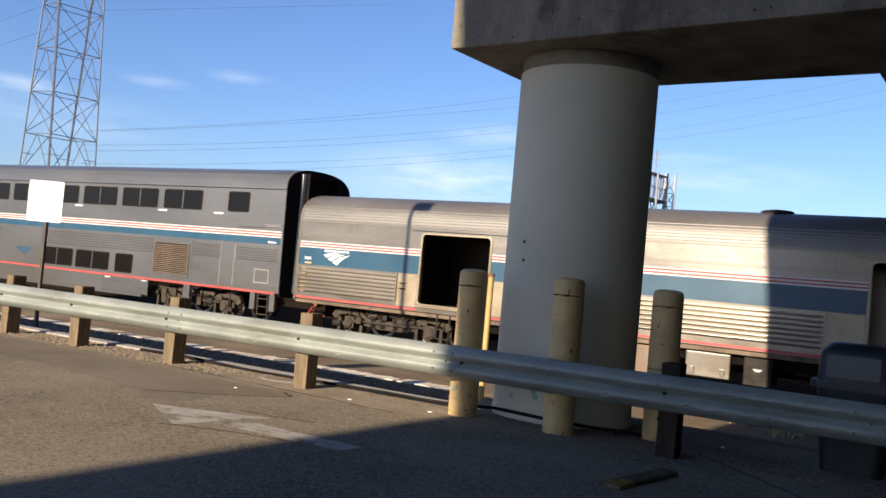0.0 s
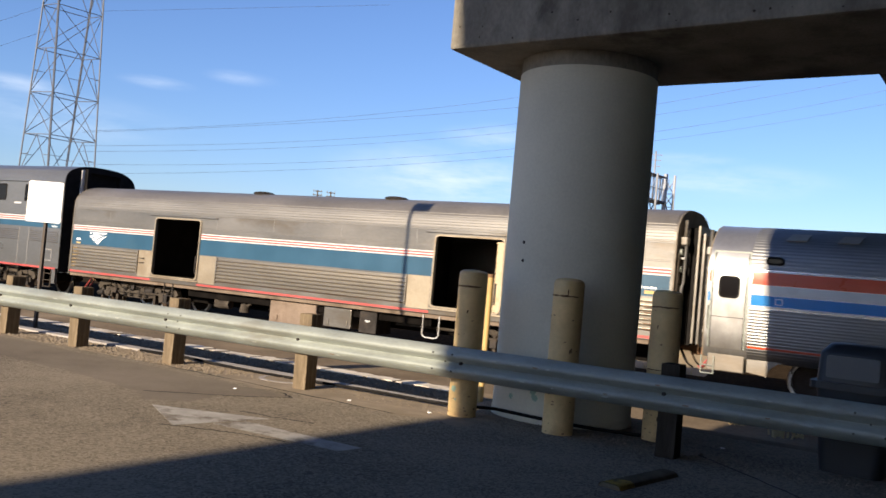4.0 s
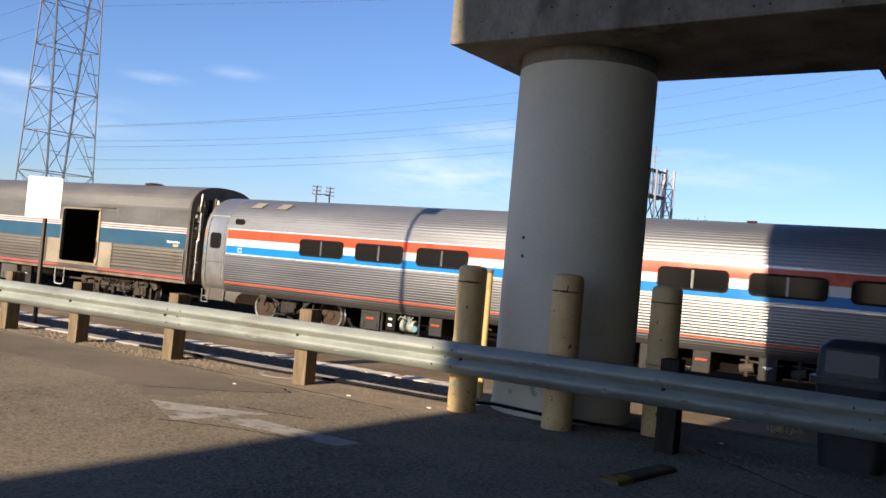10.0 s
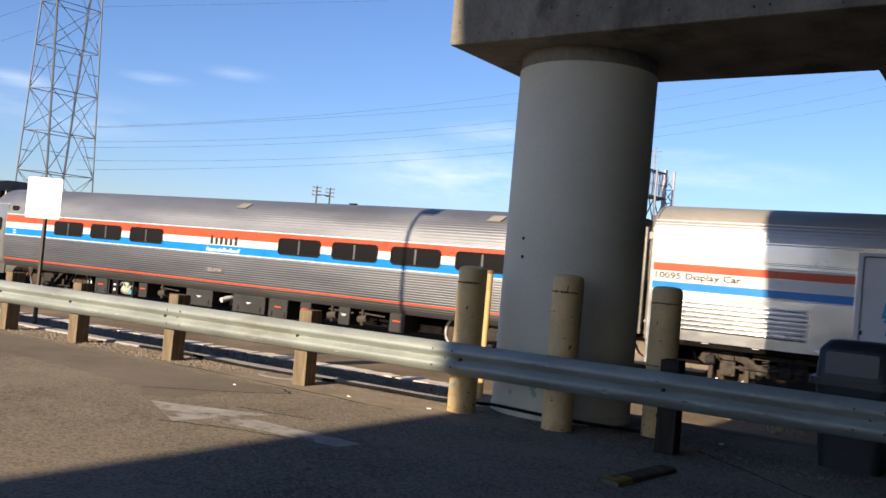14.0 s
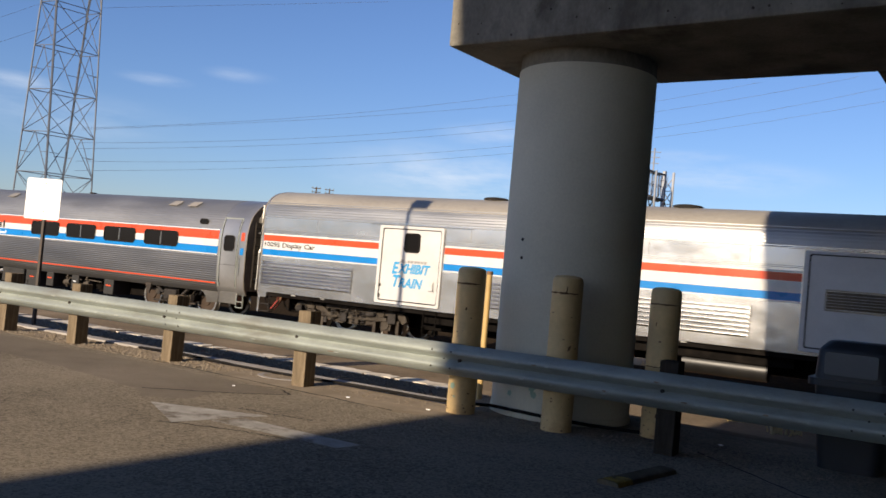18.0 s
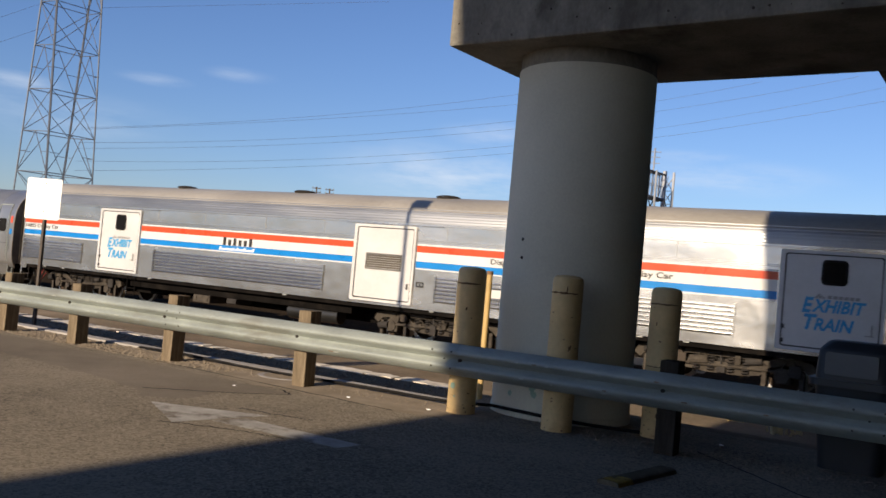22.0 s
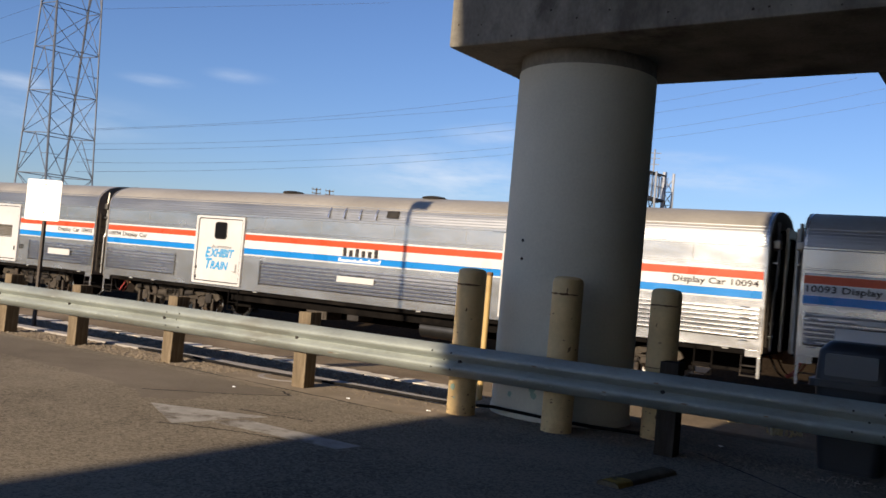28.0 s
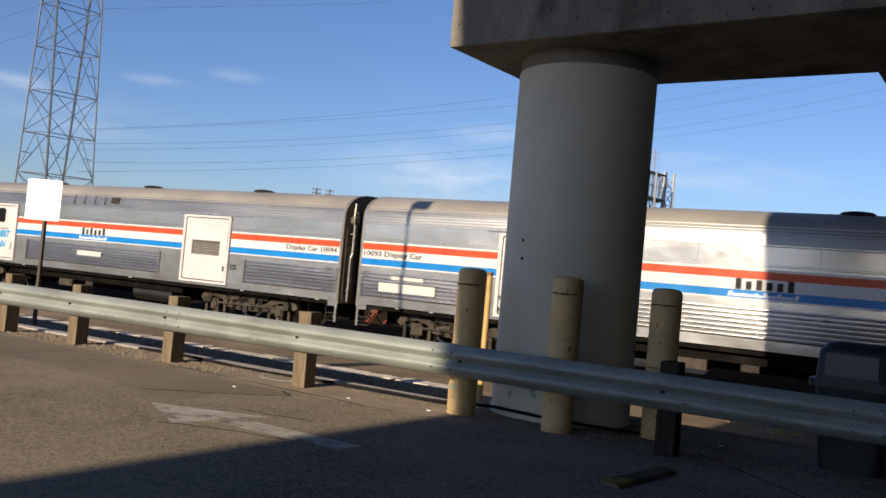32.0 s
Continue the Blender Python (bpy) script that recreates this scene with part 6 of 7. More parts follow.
                    slat.location.z = z
                else:
                    again(slat, d, m=pose(0, 0, z))
            bm = bmesh.new()
            box(bm, b - 0.2, b - 0.15, yf - 0.03, yf, 1.52, 1.68, 0.008)
            part("door_handle", bm, DARK_STEEL, d)
            bm = bmesh.new()
            rect_ring(bm, round_rect(b + 0.1, b + 0.33, 1.62, 1.76, 0.02), round_rect(b + 0.125, b + 0.305, 1.645, 1.735, 0.015), NEAR, 0.012)
            box(bm, b + 0.205, b + 0.225, NEAR - 0.01, NEAR, 1.645, 1.735)
            part("small_hatch", bm, BLACK, t)
        door_track(t, a - 0.35, b + 0.85, 3.285, STEEL)
    yb = NEAR - 0.0048
    words(number + " Display Car", 0.19, 1.95, LETTER_DARK, t, 0.12, yb, 2.355, label="dark car lettering on the white stripe", bold=0.018)
    words("Display Car " + number, 0.19, 1.92, LETTER_DARK, t, 19.98, yb, 2.355, label="dark car lettering on the white stripe", bold=0.018)
    mark_bars(t, 10.35, 11.68, 2.33, 2.58, LETTER_DARK, (1, 0.74, 0.92, 0.74, 0.74, 1), label="dark plain bars of a word mark", strokes=True, y=NEAR - 0.0048)
    mark_bars(t, 10.22, 11.72, 2.17, 2.28, LETTER_PALE, (1, 0.6, 0.6, 0.7, 0.6, 0.6, 0.8, 0.5, 1, 0.6, 0.6, 1, 0.6, 0.6, 0.6, 1), slant=0.3, name="slogan_bars", label="pale plain bars of a slogan", y=NEAR - 0.0048)
    for x in (7.4, 12.65, 17.9):
        roof_vent(t, x, 4.19)
    for x in (2.1, 7.3, 9.5, 12.1, 14.4, 18.6, 20.4):
        bm = bmesh.new()
        box(bm, x, x + 0.012, NEAR - 0.004, NEAR - 0.0004, 2.92, 3.29)
        part("panel_seam", bm, LETTER_GREY, t)
    bm = bmesh.new()
    for x in (20.3, 21.2):
        rod(bm, (x - 0.3, -0.9, 4.02), (x + 0.3, -0.9, 4.02), 0.015, 6)
        for dx in (-0.3, 0.3):
            rod(bm, (x + dx, -0.9, 4.02), (x + dx, -0.9, 3.92), 0.015, 6)
    part("roof_handrail", bm, RUST, t)
    grab_ladder(t, 0.3, 1.22, 1.95, 7, STEEL)
    grab_ladder(t, L - 0.4, 1.22, 1.95, 7, STEEL)
    for x0, x1, z0, z1 in extra:
        bm = bmesh.new()
        box(bm, x0, x1, NEAR - 0.055, NEAR - 0.048, z0, z1)
        part("white_placard", bm, PLACARD, t, "blank white placard")
    for x in (1.3, 2.4, 7.0, 13.0, 18.2, 21.2):
        bm = bmesh.new()
        box(bm, x, x + 0.14, -1.434, -1.42, 0.985, 1.014)
        part("sill_tag", bm, WHITE, t)
    for x, e in ((0.0, 1), (L, -1)):
        bm = bmesh.new()
        box(bm, min(x, x + e * 0.34), max(x, x + e * 0.34), NEAR + 0.012, NEAR + 0.05, 0.86, 1.018, 0.008)
        box(bm, min(x, x + e * 0.075), max(x, x + e * 0.075), NEAR + 0.012, NEAR + 0.05, 0.40, 0.862, 0.008)
        part("corner_leg", bm, STEEL, t, "pale steel corner leg under the sill")
        for z in (0.42, 0.64):
            bm = bmesh.new()
            box(bm, min(x + e * 0.06, x + e * 0.44), max(x + e * 0.06, x + e * 0.44), NEAR + 0.05, NEAR + 0.24, z, z + 0.025, 0.005)
            rod(bm, (x + e * 0.42, NEAR + 0.07, z), (x + e * 0.42, NEAR + 0.07, 0.9), 0.014, 6)
            part("corner_step", bm, DARK_STEEL, t)
    sill_steps(t, 6.0, FRAME_BLACK)
    sill_steps(t, 20.6, FRAME_BLACK)
    truck_outside(t, 3.2)
    truck_outside(t, L - 3.85)
    bm = bmesh.new()
    rod(bm, (13.0, -0.95, 0.52), (14.9, -0.95, 0.52), 0.24, 18)
    part("air_tank", bm, TANK_BLACK, t, smooth=True)
    bm = bmesh.new()
    rod(bm, (7.4, -1.1, 0.72), (12.6, -1.1, 0.70), 0.02, 6)
    for x in (8.0, 9.1, 10.2, 11.3, 12.4):
        rod(bm, (x, -1.1, 0.72), (x, -1.1, 0.9), 0.018, 6)
    part("brake_pipe", bm, TRUCK, t)
    underbox(t, 9.1, 9.85, 0.42, 0.66, TRUCK)
    underbox(t, 10.6, 11.0, 0.5, 0.66, DARK_STEEL)
    return t


display_car(31.87, "10095", ((19.57, 20.8, 1.53, 1.74),))


def eave_fittings(t):
    """Bright fins and a dark grille on the eave of the middle display car."""
    def skin(z):
        f = (z - 3.35) / 0.85
        return -HALF * (1 - f ** 2.5) ** 0.4
    for x in (9.74, 10.30, 10.86, 11.42):
        bm = bmesh.new()
        plate(bm, [(x, skin(3.42) - 0.012, 3.42), (x, skin(3.42) - 0.07, 3.42), (x, skin(3.58) - 0.05, 3.58), (x, skin(3.72) - 0.012, 3.72), (x, skin(3.58) - 0.012, 3.58)], (1, 0, 0), 0.05)
        part("eave_fin", bm, STEEL, t, "bright steel fin on the eave")
    bm = bmesh.new()
    plate(bm, [(11.8, skin(3.49) - 0.03, 3.49), (12.2, skin(3.49) - 0.03, 3.49), (12.2, skin(3.69) - 0.03, 3.69), (11.8, skin(3.69) - 0.03, 3.69)], (0, -1, 0.4), 0.012)
    g = part("eave_grille", bm, DARK_STEEL, t, "small dark grille on the eave")
    for k in range(4):
        z = 3.52 + 0.045 * k
        bm = bmesh.new()
        box(bm, 11.82, 12.18, skin(z) - 0.052, skin(z) - 0.03, z, z + 0.014)
        part("grille_bar", bm, GEAR, g)


eave_fittings(display_car(54.57, "10094", ((10.28, 11.58, 1.58, 1.75),)))
display_car(77.33, "10093", ((1.15, 2.2, 1.78, 1.88), (0.75, 2.6, 1.43, 1.68)))


# the low ribbed tube car with pairs of windows
TUBE_LINE = [(-1.30, 0.80), (-1.40, 0.95), (-1.47, 1.2), (-1.495, 1.6), (-1.50, 2.0), (-1.50, 2.35), (-1.485, 2.7), (-1.44, 2.95), (-1.35, 3.2), (-1.20, 3.42), (-0.98, 3.62), (-0.68, 3.77), (-0.35, 3.85), (0, 3.88)]


def rounded(pts, n=4):
    """A smooth line through the given points."""
    out = []
    for i in range(len(pts) - 1):
        p = [Vector((*pts[min(max(k, 0), len(pts) - 1)], 0)) for k in (i - 1, i, i + 1, i + 2)]
        for k in range(n):
            t = k / n
            v = 0.5 * (2 * p[1] + (p[2] - p[0]) * t + (2 * p[0] - 5 * p[1] + 4 * p[2] - p[3]) * t * t + (3 * p[1] - p[0] - 3 * p[2] + p[3]) * t ** 3)
            out.append((v.x, v.y))
    return out + [pts[-1]]


TUBE = rounded(TUBE_LINE)


def tube_y(z):
    for (y0, z0), (y1, z1) in zip(TUBE, TUBE[1:]):
        if z0 <= z <= z1:
            return y0 + (y1 - y0) * (z - z0) / (z1 - z0)
    return TUBE[-1][0]


def tube_profile(z_from, z_to, ribs, depth=0.012, step=0.068):
    """The near side between two heights along the tube's curve, with or without ribs."""
    pts, acc = [], 0.0
    dense = []
    for (y0, z0), (y1, z1) in zip(TUBE, TUBE[1:]):
        n = 3
        for i in range(n):
            dense.append((y0 + (y1 - y0) * i / n, z0 + (z1 - z0) * i / n))
    dense.append(TUBE[-1])
    dense = [p for p in dense if z_from <= p[1] <= z_to]
    if not ribs:
        return dense[::2] + dense[-1:]
    out = [dense[0]]
    need = 0.0
    seq = ((0.06, 0.0), (0.22, 1.0), (0.24, 1.0), (0.28, 0.0), (0.20, 0.0))
    k = 0
    target = step * seq[0][0]
    for (y0, z0), (y1, z1) in zip(dense, dense[1:]):
        l = math.hypot(y1 - y0, z1 - z0)
        d = acc + l
        while d >= target:
            f = (target - acc) / l
            ny, nz = -(z1 - z0) / l, (y1 - y0) / l
            h = seq[k % 5][1] * depth
            out.append((y0 + (y1 - y0) * f + ny * h, z0 + (z1 - z0) * f + nz * h))
            k += 1
            target += step * seq[k % 5][0]
        acc = d
    out.append(dense[-1])
    return out


def curved_band(t, name, x0, x1, z0, z1, mat, lift):
    n = 5
    a = [(tube_y(z0 + (z1 - z0) * i / n) - lift, z0 + (z1 - z0) * i / n) for i in range(n + 1)]
    b = [(y + lift * 0.9, z) for y, z in reversed(a)]
    bm = bmesh.new()
    sweep(bm, a + b, x0, x1, closed=True, caps=True)
    return part(name, bm, mat, t)


def tube_window(t, x0, x1, z0, z1, r, lift, split_bar=True):
    y = tube_y((z0 + z1) / 2) - lift
    bm = bmesh.new()
    plate(bm, [(x, y, z) for x, z in round_rect(x0, x1, z0, z1, r, 5)], (0, -1, 0), 0.006)
    w = part("window", bm, GLASS, t, "tinted window with a dark rubber frame")
    bm = bmesh.new()
    rect_ring(bm, round_rect(x0 - 0.03, x1 + 0.03, z0 - 0.03, z1 + 0.03, r + 0.03, 5), round_rect(x0 + 0.015, x1 - 0.015, z0 + 0.015, z1 - 0.015, r - 0.01, 5), y + 0.012, 0.028)
    part("window_rubber", bm, BLACK, w)
    if split_bar:
        bm = bmesh.new()
        xc = (x0 + x1) / 2
        box(bm, xc - 0.025, xc + 0.025, y - 0.014, y - 0.005, z0, z1)
        part("window_bar", bm, STEEL_GREY, w)
    return w


def ribbed_coach():
    L = 25.71
    t = base("coach", 5.50, "ribbed stainless coach with red, white and blue stripes, paired windows")
    CARS.append((t, 5.50))
    d0, d1 = 0.95, 24.55
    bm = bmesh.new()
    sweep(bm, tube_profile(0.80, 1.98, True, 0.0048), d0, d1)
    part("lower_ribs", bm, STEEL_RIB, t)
    bm = bmesh.new()
    sweep(bm, tube_profile(1.96, 2.84, False), d0, d1)
    part("window_band", bm, STEEL, t, smooth=True)
    bm = bmesh.new()
    sweep(bm, tube_profile(2.82, 3.88, True, 0.0042, 0.085), 0.9, 24.6)
    part("roof", bm, STEEL_ROOF, t)
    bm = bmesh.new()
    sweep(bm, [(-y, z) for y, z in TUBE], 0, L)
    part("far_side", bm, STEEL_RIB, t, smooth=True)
    for a, b in ((0.0, d0), (d1, L)):
        bm = bmesh.new()
        sweep(bm, tube_profile(0.80, 3.88, False), a, b, cuts=2)
        part("vestibule_side", bm, STEEL_PLAIN, t, smooth=True)
    bm = bmesh.new()
    box(bm, 0.02, L - 0.02, -1.28, 1.28, 0.80, 0.94)
    part("floor_beam", bm, FRAME_BLACK, t)
    bm = bmesh.new()
    box(bm, 6.2, L - 5.4, -0.6, 0.6, 0.35, 0.80, 0.03)
    part("belly_box", bm, FRAME_BLACK, t)
    for x0, x1, cx in ((0.95, 1.45, 1.9), (L - 2.25, L - 1.15, L - 2.16)):
        bm = bmesh.new()
        arch = [(cx - 0.52 * math.cos(math.pi * i / 10), 0.46 + 0.42 * math.sin(math.pi * i / 10)) for i in range(11)]
        if x0 < 5:
            pts = [(x0, 0.84), (x0, 0.55), (x1 - 0.1, 0.5)] + arch[:6] 
        else:
            pts = arch[5:] + [(x1, 0.5), (x1 + 0.02, 0.84)]
        plate(bm, [(x, -1.33, min(z, 0.84)) for x, z in pts], (0, 1, 0), 0.03)
        part("wheel_skirt", bm, STEEL_DIRTY, t, "steel skirt cut away over the wheel")
    full = TUBE + [(-y, z) for y, z in reversed(TUBE[:-1])]
    for x, s in ((0.0, -1), (L, 1)):
        end_wall(t, x, s, 1.3, full, END_DARK, tall=3.42, folds=3 if s < 0 else 2)
    for a, b in ((d0 + 0.02, d1 - 0.03),):
        curved_band(t, "white_stripe", a, b, 2.785, 2.815, WHITE, 0.004)
        curved_band(t, "red_stripe", a, b, 2.50, 2.78, RED, 0.004)
        curved_band(t, "white_stripe", a, b, 2.275, 2.495, WHITE, 0.004)
        curved_band(t, "blue_stripe", a, b, 2.04, 2.27, BLUE, 0.004)
        curved_band(t, "white_stripe", a, b, 2.005, 2.035, WHITE, 0.004)
        curved_band(t, "red_sill_stripe", a, b, 1.09, 1.135, RED, 0.017)
    for a, b in ((0.03, 0.10), (L - 0.22, L - 0.08)):
        curved_band(t, "red_stripe", a, b, 2.50, 2.76, RED, 0.006)
        curved_band(t, "blue_stripe", a, b, 2.06, 2.27, BLUE, 0.006)
    for a in (3.95, 6.02, 8.10, 14.82, 16.88, 18.96, 21.05):
        tube_window(t, a + 0.04, a + 1.62, 2.18, 2.63, 0.10, 0.009)
    for a in (1.25, 23.6):
        tube_window(t, a, a + 0.32, 2.98, 3.10, 0.055, 0.03, False)
    # vestibule doors
    for a, b in ((0.08, 0.90), (24.62, 25.40)):
        zs = [1.02 + 0.2 * i for i in range(11)] + [3.08, 3.18]
        prof = [(tube_y(z) - 0.006, z) for z in zs]
        bm = bmesh.new()
        sweep(bm, prof + [(y + 0.02, z) for y, z in reversed(prof)], a + 0.04, b - 0.04, closed=True, caps=True)
        d = part("vestibule_door", bm, STEEL_PLAIN, t, "plain stainless side door", smooth=True)
        tube_window(d, (a + b) / 2 - 0.2, (a + b) / 2 + 0.2, 2.18, 2.62, 0.08, 0.008, False)
        bm = bmesh.new()
        for x in (a, b - 0.035):
            sweep(bm, [(y - 0.012, z) for y, z in prof] + [(y + 0.01, z) for y, z in reversed(prof)], x, x + 0.035, closed=True, caps=True)
        box(bm, a, b, tube_y(3.2) - 0.012, tube_y(3.2) + 0.02, 3.18, 3.215)
        part("door_casing", bm, GALV, t)
        for x in (a + 0.045, b - 0.057):
            bm = bmesh.new()
            sweep(bm, [(y - 0.004, z) for y, z in prof] + [(y + 0.006, z) for y, z in reversed(prof)], x, x + 0.014, closed=True, caps=True)
            part("door_seal", bm, BLACK, d)
        bm = bmesh.new()
        box(bm, a + 0.05, b - 0.05, tube_y(1.72) - 0.01, tube_y(1.72) + 0.01, 1.715, 1.727)
        part("door_seam", bm, GEAR, d)
        bm = bmesh.new()
        box(bm, a, b, -1.36, -1.1, 0.5, 0.98, 0.02)
        part("step_well", bm, STEEL_DIRTY, t)
        xx = a - 0.02 if a < 1 else b + 0.1
        bm = bmesh.new()
        rod(bm, (xx, -1.53, 1.45), (xx, -1.56, 1.95), 0.014, 6)
        rod(bm, (xx, -1.53, 1.45), (xx, -1.45, 1.45), 0.014, 6)
        rod(bm, (xx, -1.56, 1.95), (xx, -1.48, 1.95), 0.014, 6)
        part("grab_rail", bm, GALV, t)
        bm = bmesh.new()
        for dx in (0.0, 0.28):
            rod(bm, (xx - 0.1 + dx, -1.38, 0.42), (xx - 0.1 + dx, -1.38, 0.82), 0.016, 6)
        for z in (0.42, 0.6):
            rod(bm, (xx - 0.1, -1.38, z), (xx + 0.18, -1.38, z), 0.016, 6)
        part("step_frame", bm, GALV, t)
    for x in (1.55, 2.6, 12.6, 21.7, 22.6):
        bm = bmesh.new()
        y0, z0, y1, z1 = -1.15, 3.52, -0.94, 3.68
        plate(bm, [(x, y0, z0), (x + 0.42, y0, z0), (x + 0.50, y1, z1), (x + 0.1, y1, z1)], Vector((0, -0.6, 0.8)), 0.02)
        part("roof_hatch", bm, ROOF_TAN, t)
    bm = bmesh.new()
    box(bm, 16.5, 16.72, -0.4, -0.25, 3.86, 3.90, 0.01)
    part("roof_antenna", bm, DARK_STEEL, t)
    mark_bars(t, 11.93, 13.2, 2.30, 2.58, LETTER_DARK, (1, 0.74, 0.92, 0.74, 0.74, 1), label="dark plain bars of a word mark", strokes=True, y=-1.506)
    mark_bars(t, 11.8, 13.25, 2.08, 2.20, LETTER_PALE, (1, 0.6, 0.6, 0.7, 0.6, 0.6, 0.8, 0.5, 1, 0.6, 0.6, 1, 0.6, 0.6, 0.6, 1), slant=0.3, name="slogan_bars", label="pale plain bars of a slogan", y=-1.506)
    bm = bmesh.new()
    box(bm, 11.86, 12.68, -1.513, -1.48, 1.40, 1.57, 0.004)
    n = part("number_plate_panel", bm, STEEL_DIRTY, t)
    words("85999", 0.12, 0.6, LETTER_GREY, t, 11.97, -1.5135, 1.425, label="grey car number")
    bm = bmesh.new()
    rect_ring(bm, round_rect(1.48, 1.64, 2.08, 2.22, 0.02), round_rect(1.50, 1.62, 2.10, 2.20, 0.015), -1.504, 0.004)
    part("access_badge", bm, LETTER_PALE, t, "small pale access badge")
    truck_inside(t, 3.5)
    truck_inside(t, 22.25)
    for x0, x1, z0, z1, m in ((6.3, 6.95, 0.25, 0.78, RED), (8.6, 9.0, 0.3, 0.78, RED), (10.9, 12.1, 0.28, 0.8, LETTER_PALE), (13.0, 14.35, 0.26, 0.8, LETTER_PALE),
                              (14.5, 15.25, 0.22, 0.8, RED), (15.75, 16.15, 0.3, 0.8, RED), (17.2, 17.6, 0.3, 0.8, LETTER_PALE), (19.0, 19.5, 0.28, 0.8, RED)):
        underbox(t, x0, x1, z0, z1, GEAR, "equipment_box", m)
    # an open frame with a pale compressor in it
    bm = bmesh.new()
    for x in (7.0, 8.25):
        box(bm, x, x + 0.04, -1.3, -1.24, 0.22, 0.82)
    box(bm, 7.04, 8.25, -1.3, -1.24, 0.22, 0.26)
    box(bm, 7.04, 8.25, -1.3, -1.24, 0.78, 0.82)
    fr = part("compressor_frame", bm, GEAR, t, "dark open frame round a compressor")
    bm = bmesh.new()
    rod(bm, (7.58, -1.05, 0.46), (8.02, -1.05, 0.46), 0.17, 14)
    box(bm, 7.62, 7.86, -1.16, -0.95, 0.60, 0.74, 0.03)
    chain(bm, [(7.5 + 0.07 * i, -1.2, 0.6 + 0.12 * math.sin(i * 1.1)) for i in range(8)], 0.018, 5)
    part("compressor", bm, PALE_GREEN, fr, "pale green compressor with pipes")
    bm = bmesh.new()
    rod(bm, (8.12, -1.2, 0.42), (8.12, -1.28, 0.42), 0.085, 14)
    part("filter_cap", bm, BLUE_CAP, fr, "pale blue round cap")
    bm = bmesh.new()
    box(bm, 7.12, 7.44, -1.24, -1.0, 0.28, 0.78, 0.03)
    bx = part("control_box", bm, BLACK, fr)
    for z0, z1 in ((0.58, 0.64), (0.40, 0.48)):
        bm = bmesh.new()
        box(bm, 7.2, 7.33, -1.247, -1.24, z0, z1)
        part("tag", bm, WHITE, fr, "small white tag")
    bm = bmesh.new()
    rod(bm, (12.52, -1.34, 0.55), (12.62, -0.9, 0.66), 0.085, 14)
    part("filter_can", bm, WHITE, t, "white cylinder end between two boxes")
    for x in (9.6, 16.8, 17.9):
        bm = bmesh.new()
        rod(bm, (x, -1.25, 0.5), (x + 0.3, -1.25, 0.56), 0.11, 10)
        rod(bm, (x, -1.25, 0.7), (x + 0.9, -1.25, 0.66), 0.025, 6)
        rod(bm, (x + 0.15, -1.3, 0.35), (x + 0.15, -1.3, 0.8), 0.04, 6)
        part("valve", bm, TRUCK, t, "dusty air valve with pipe")
    return t


ribbed_coach()


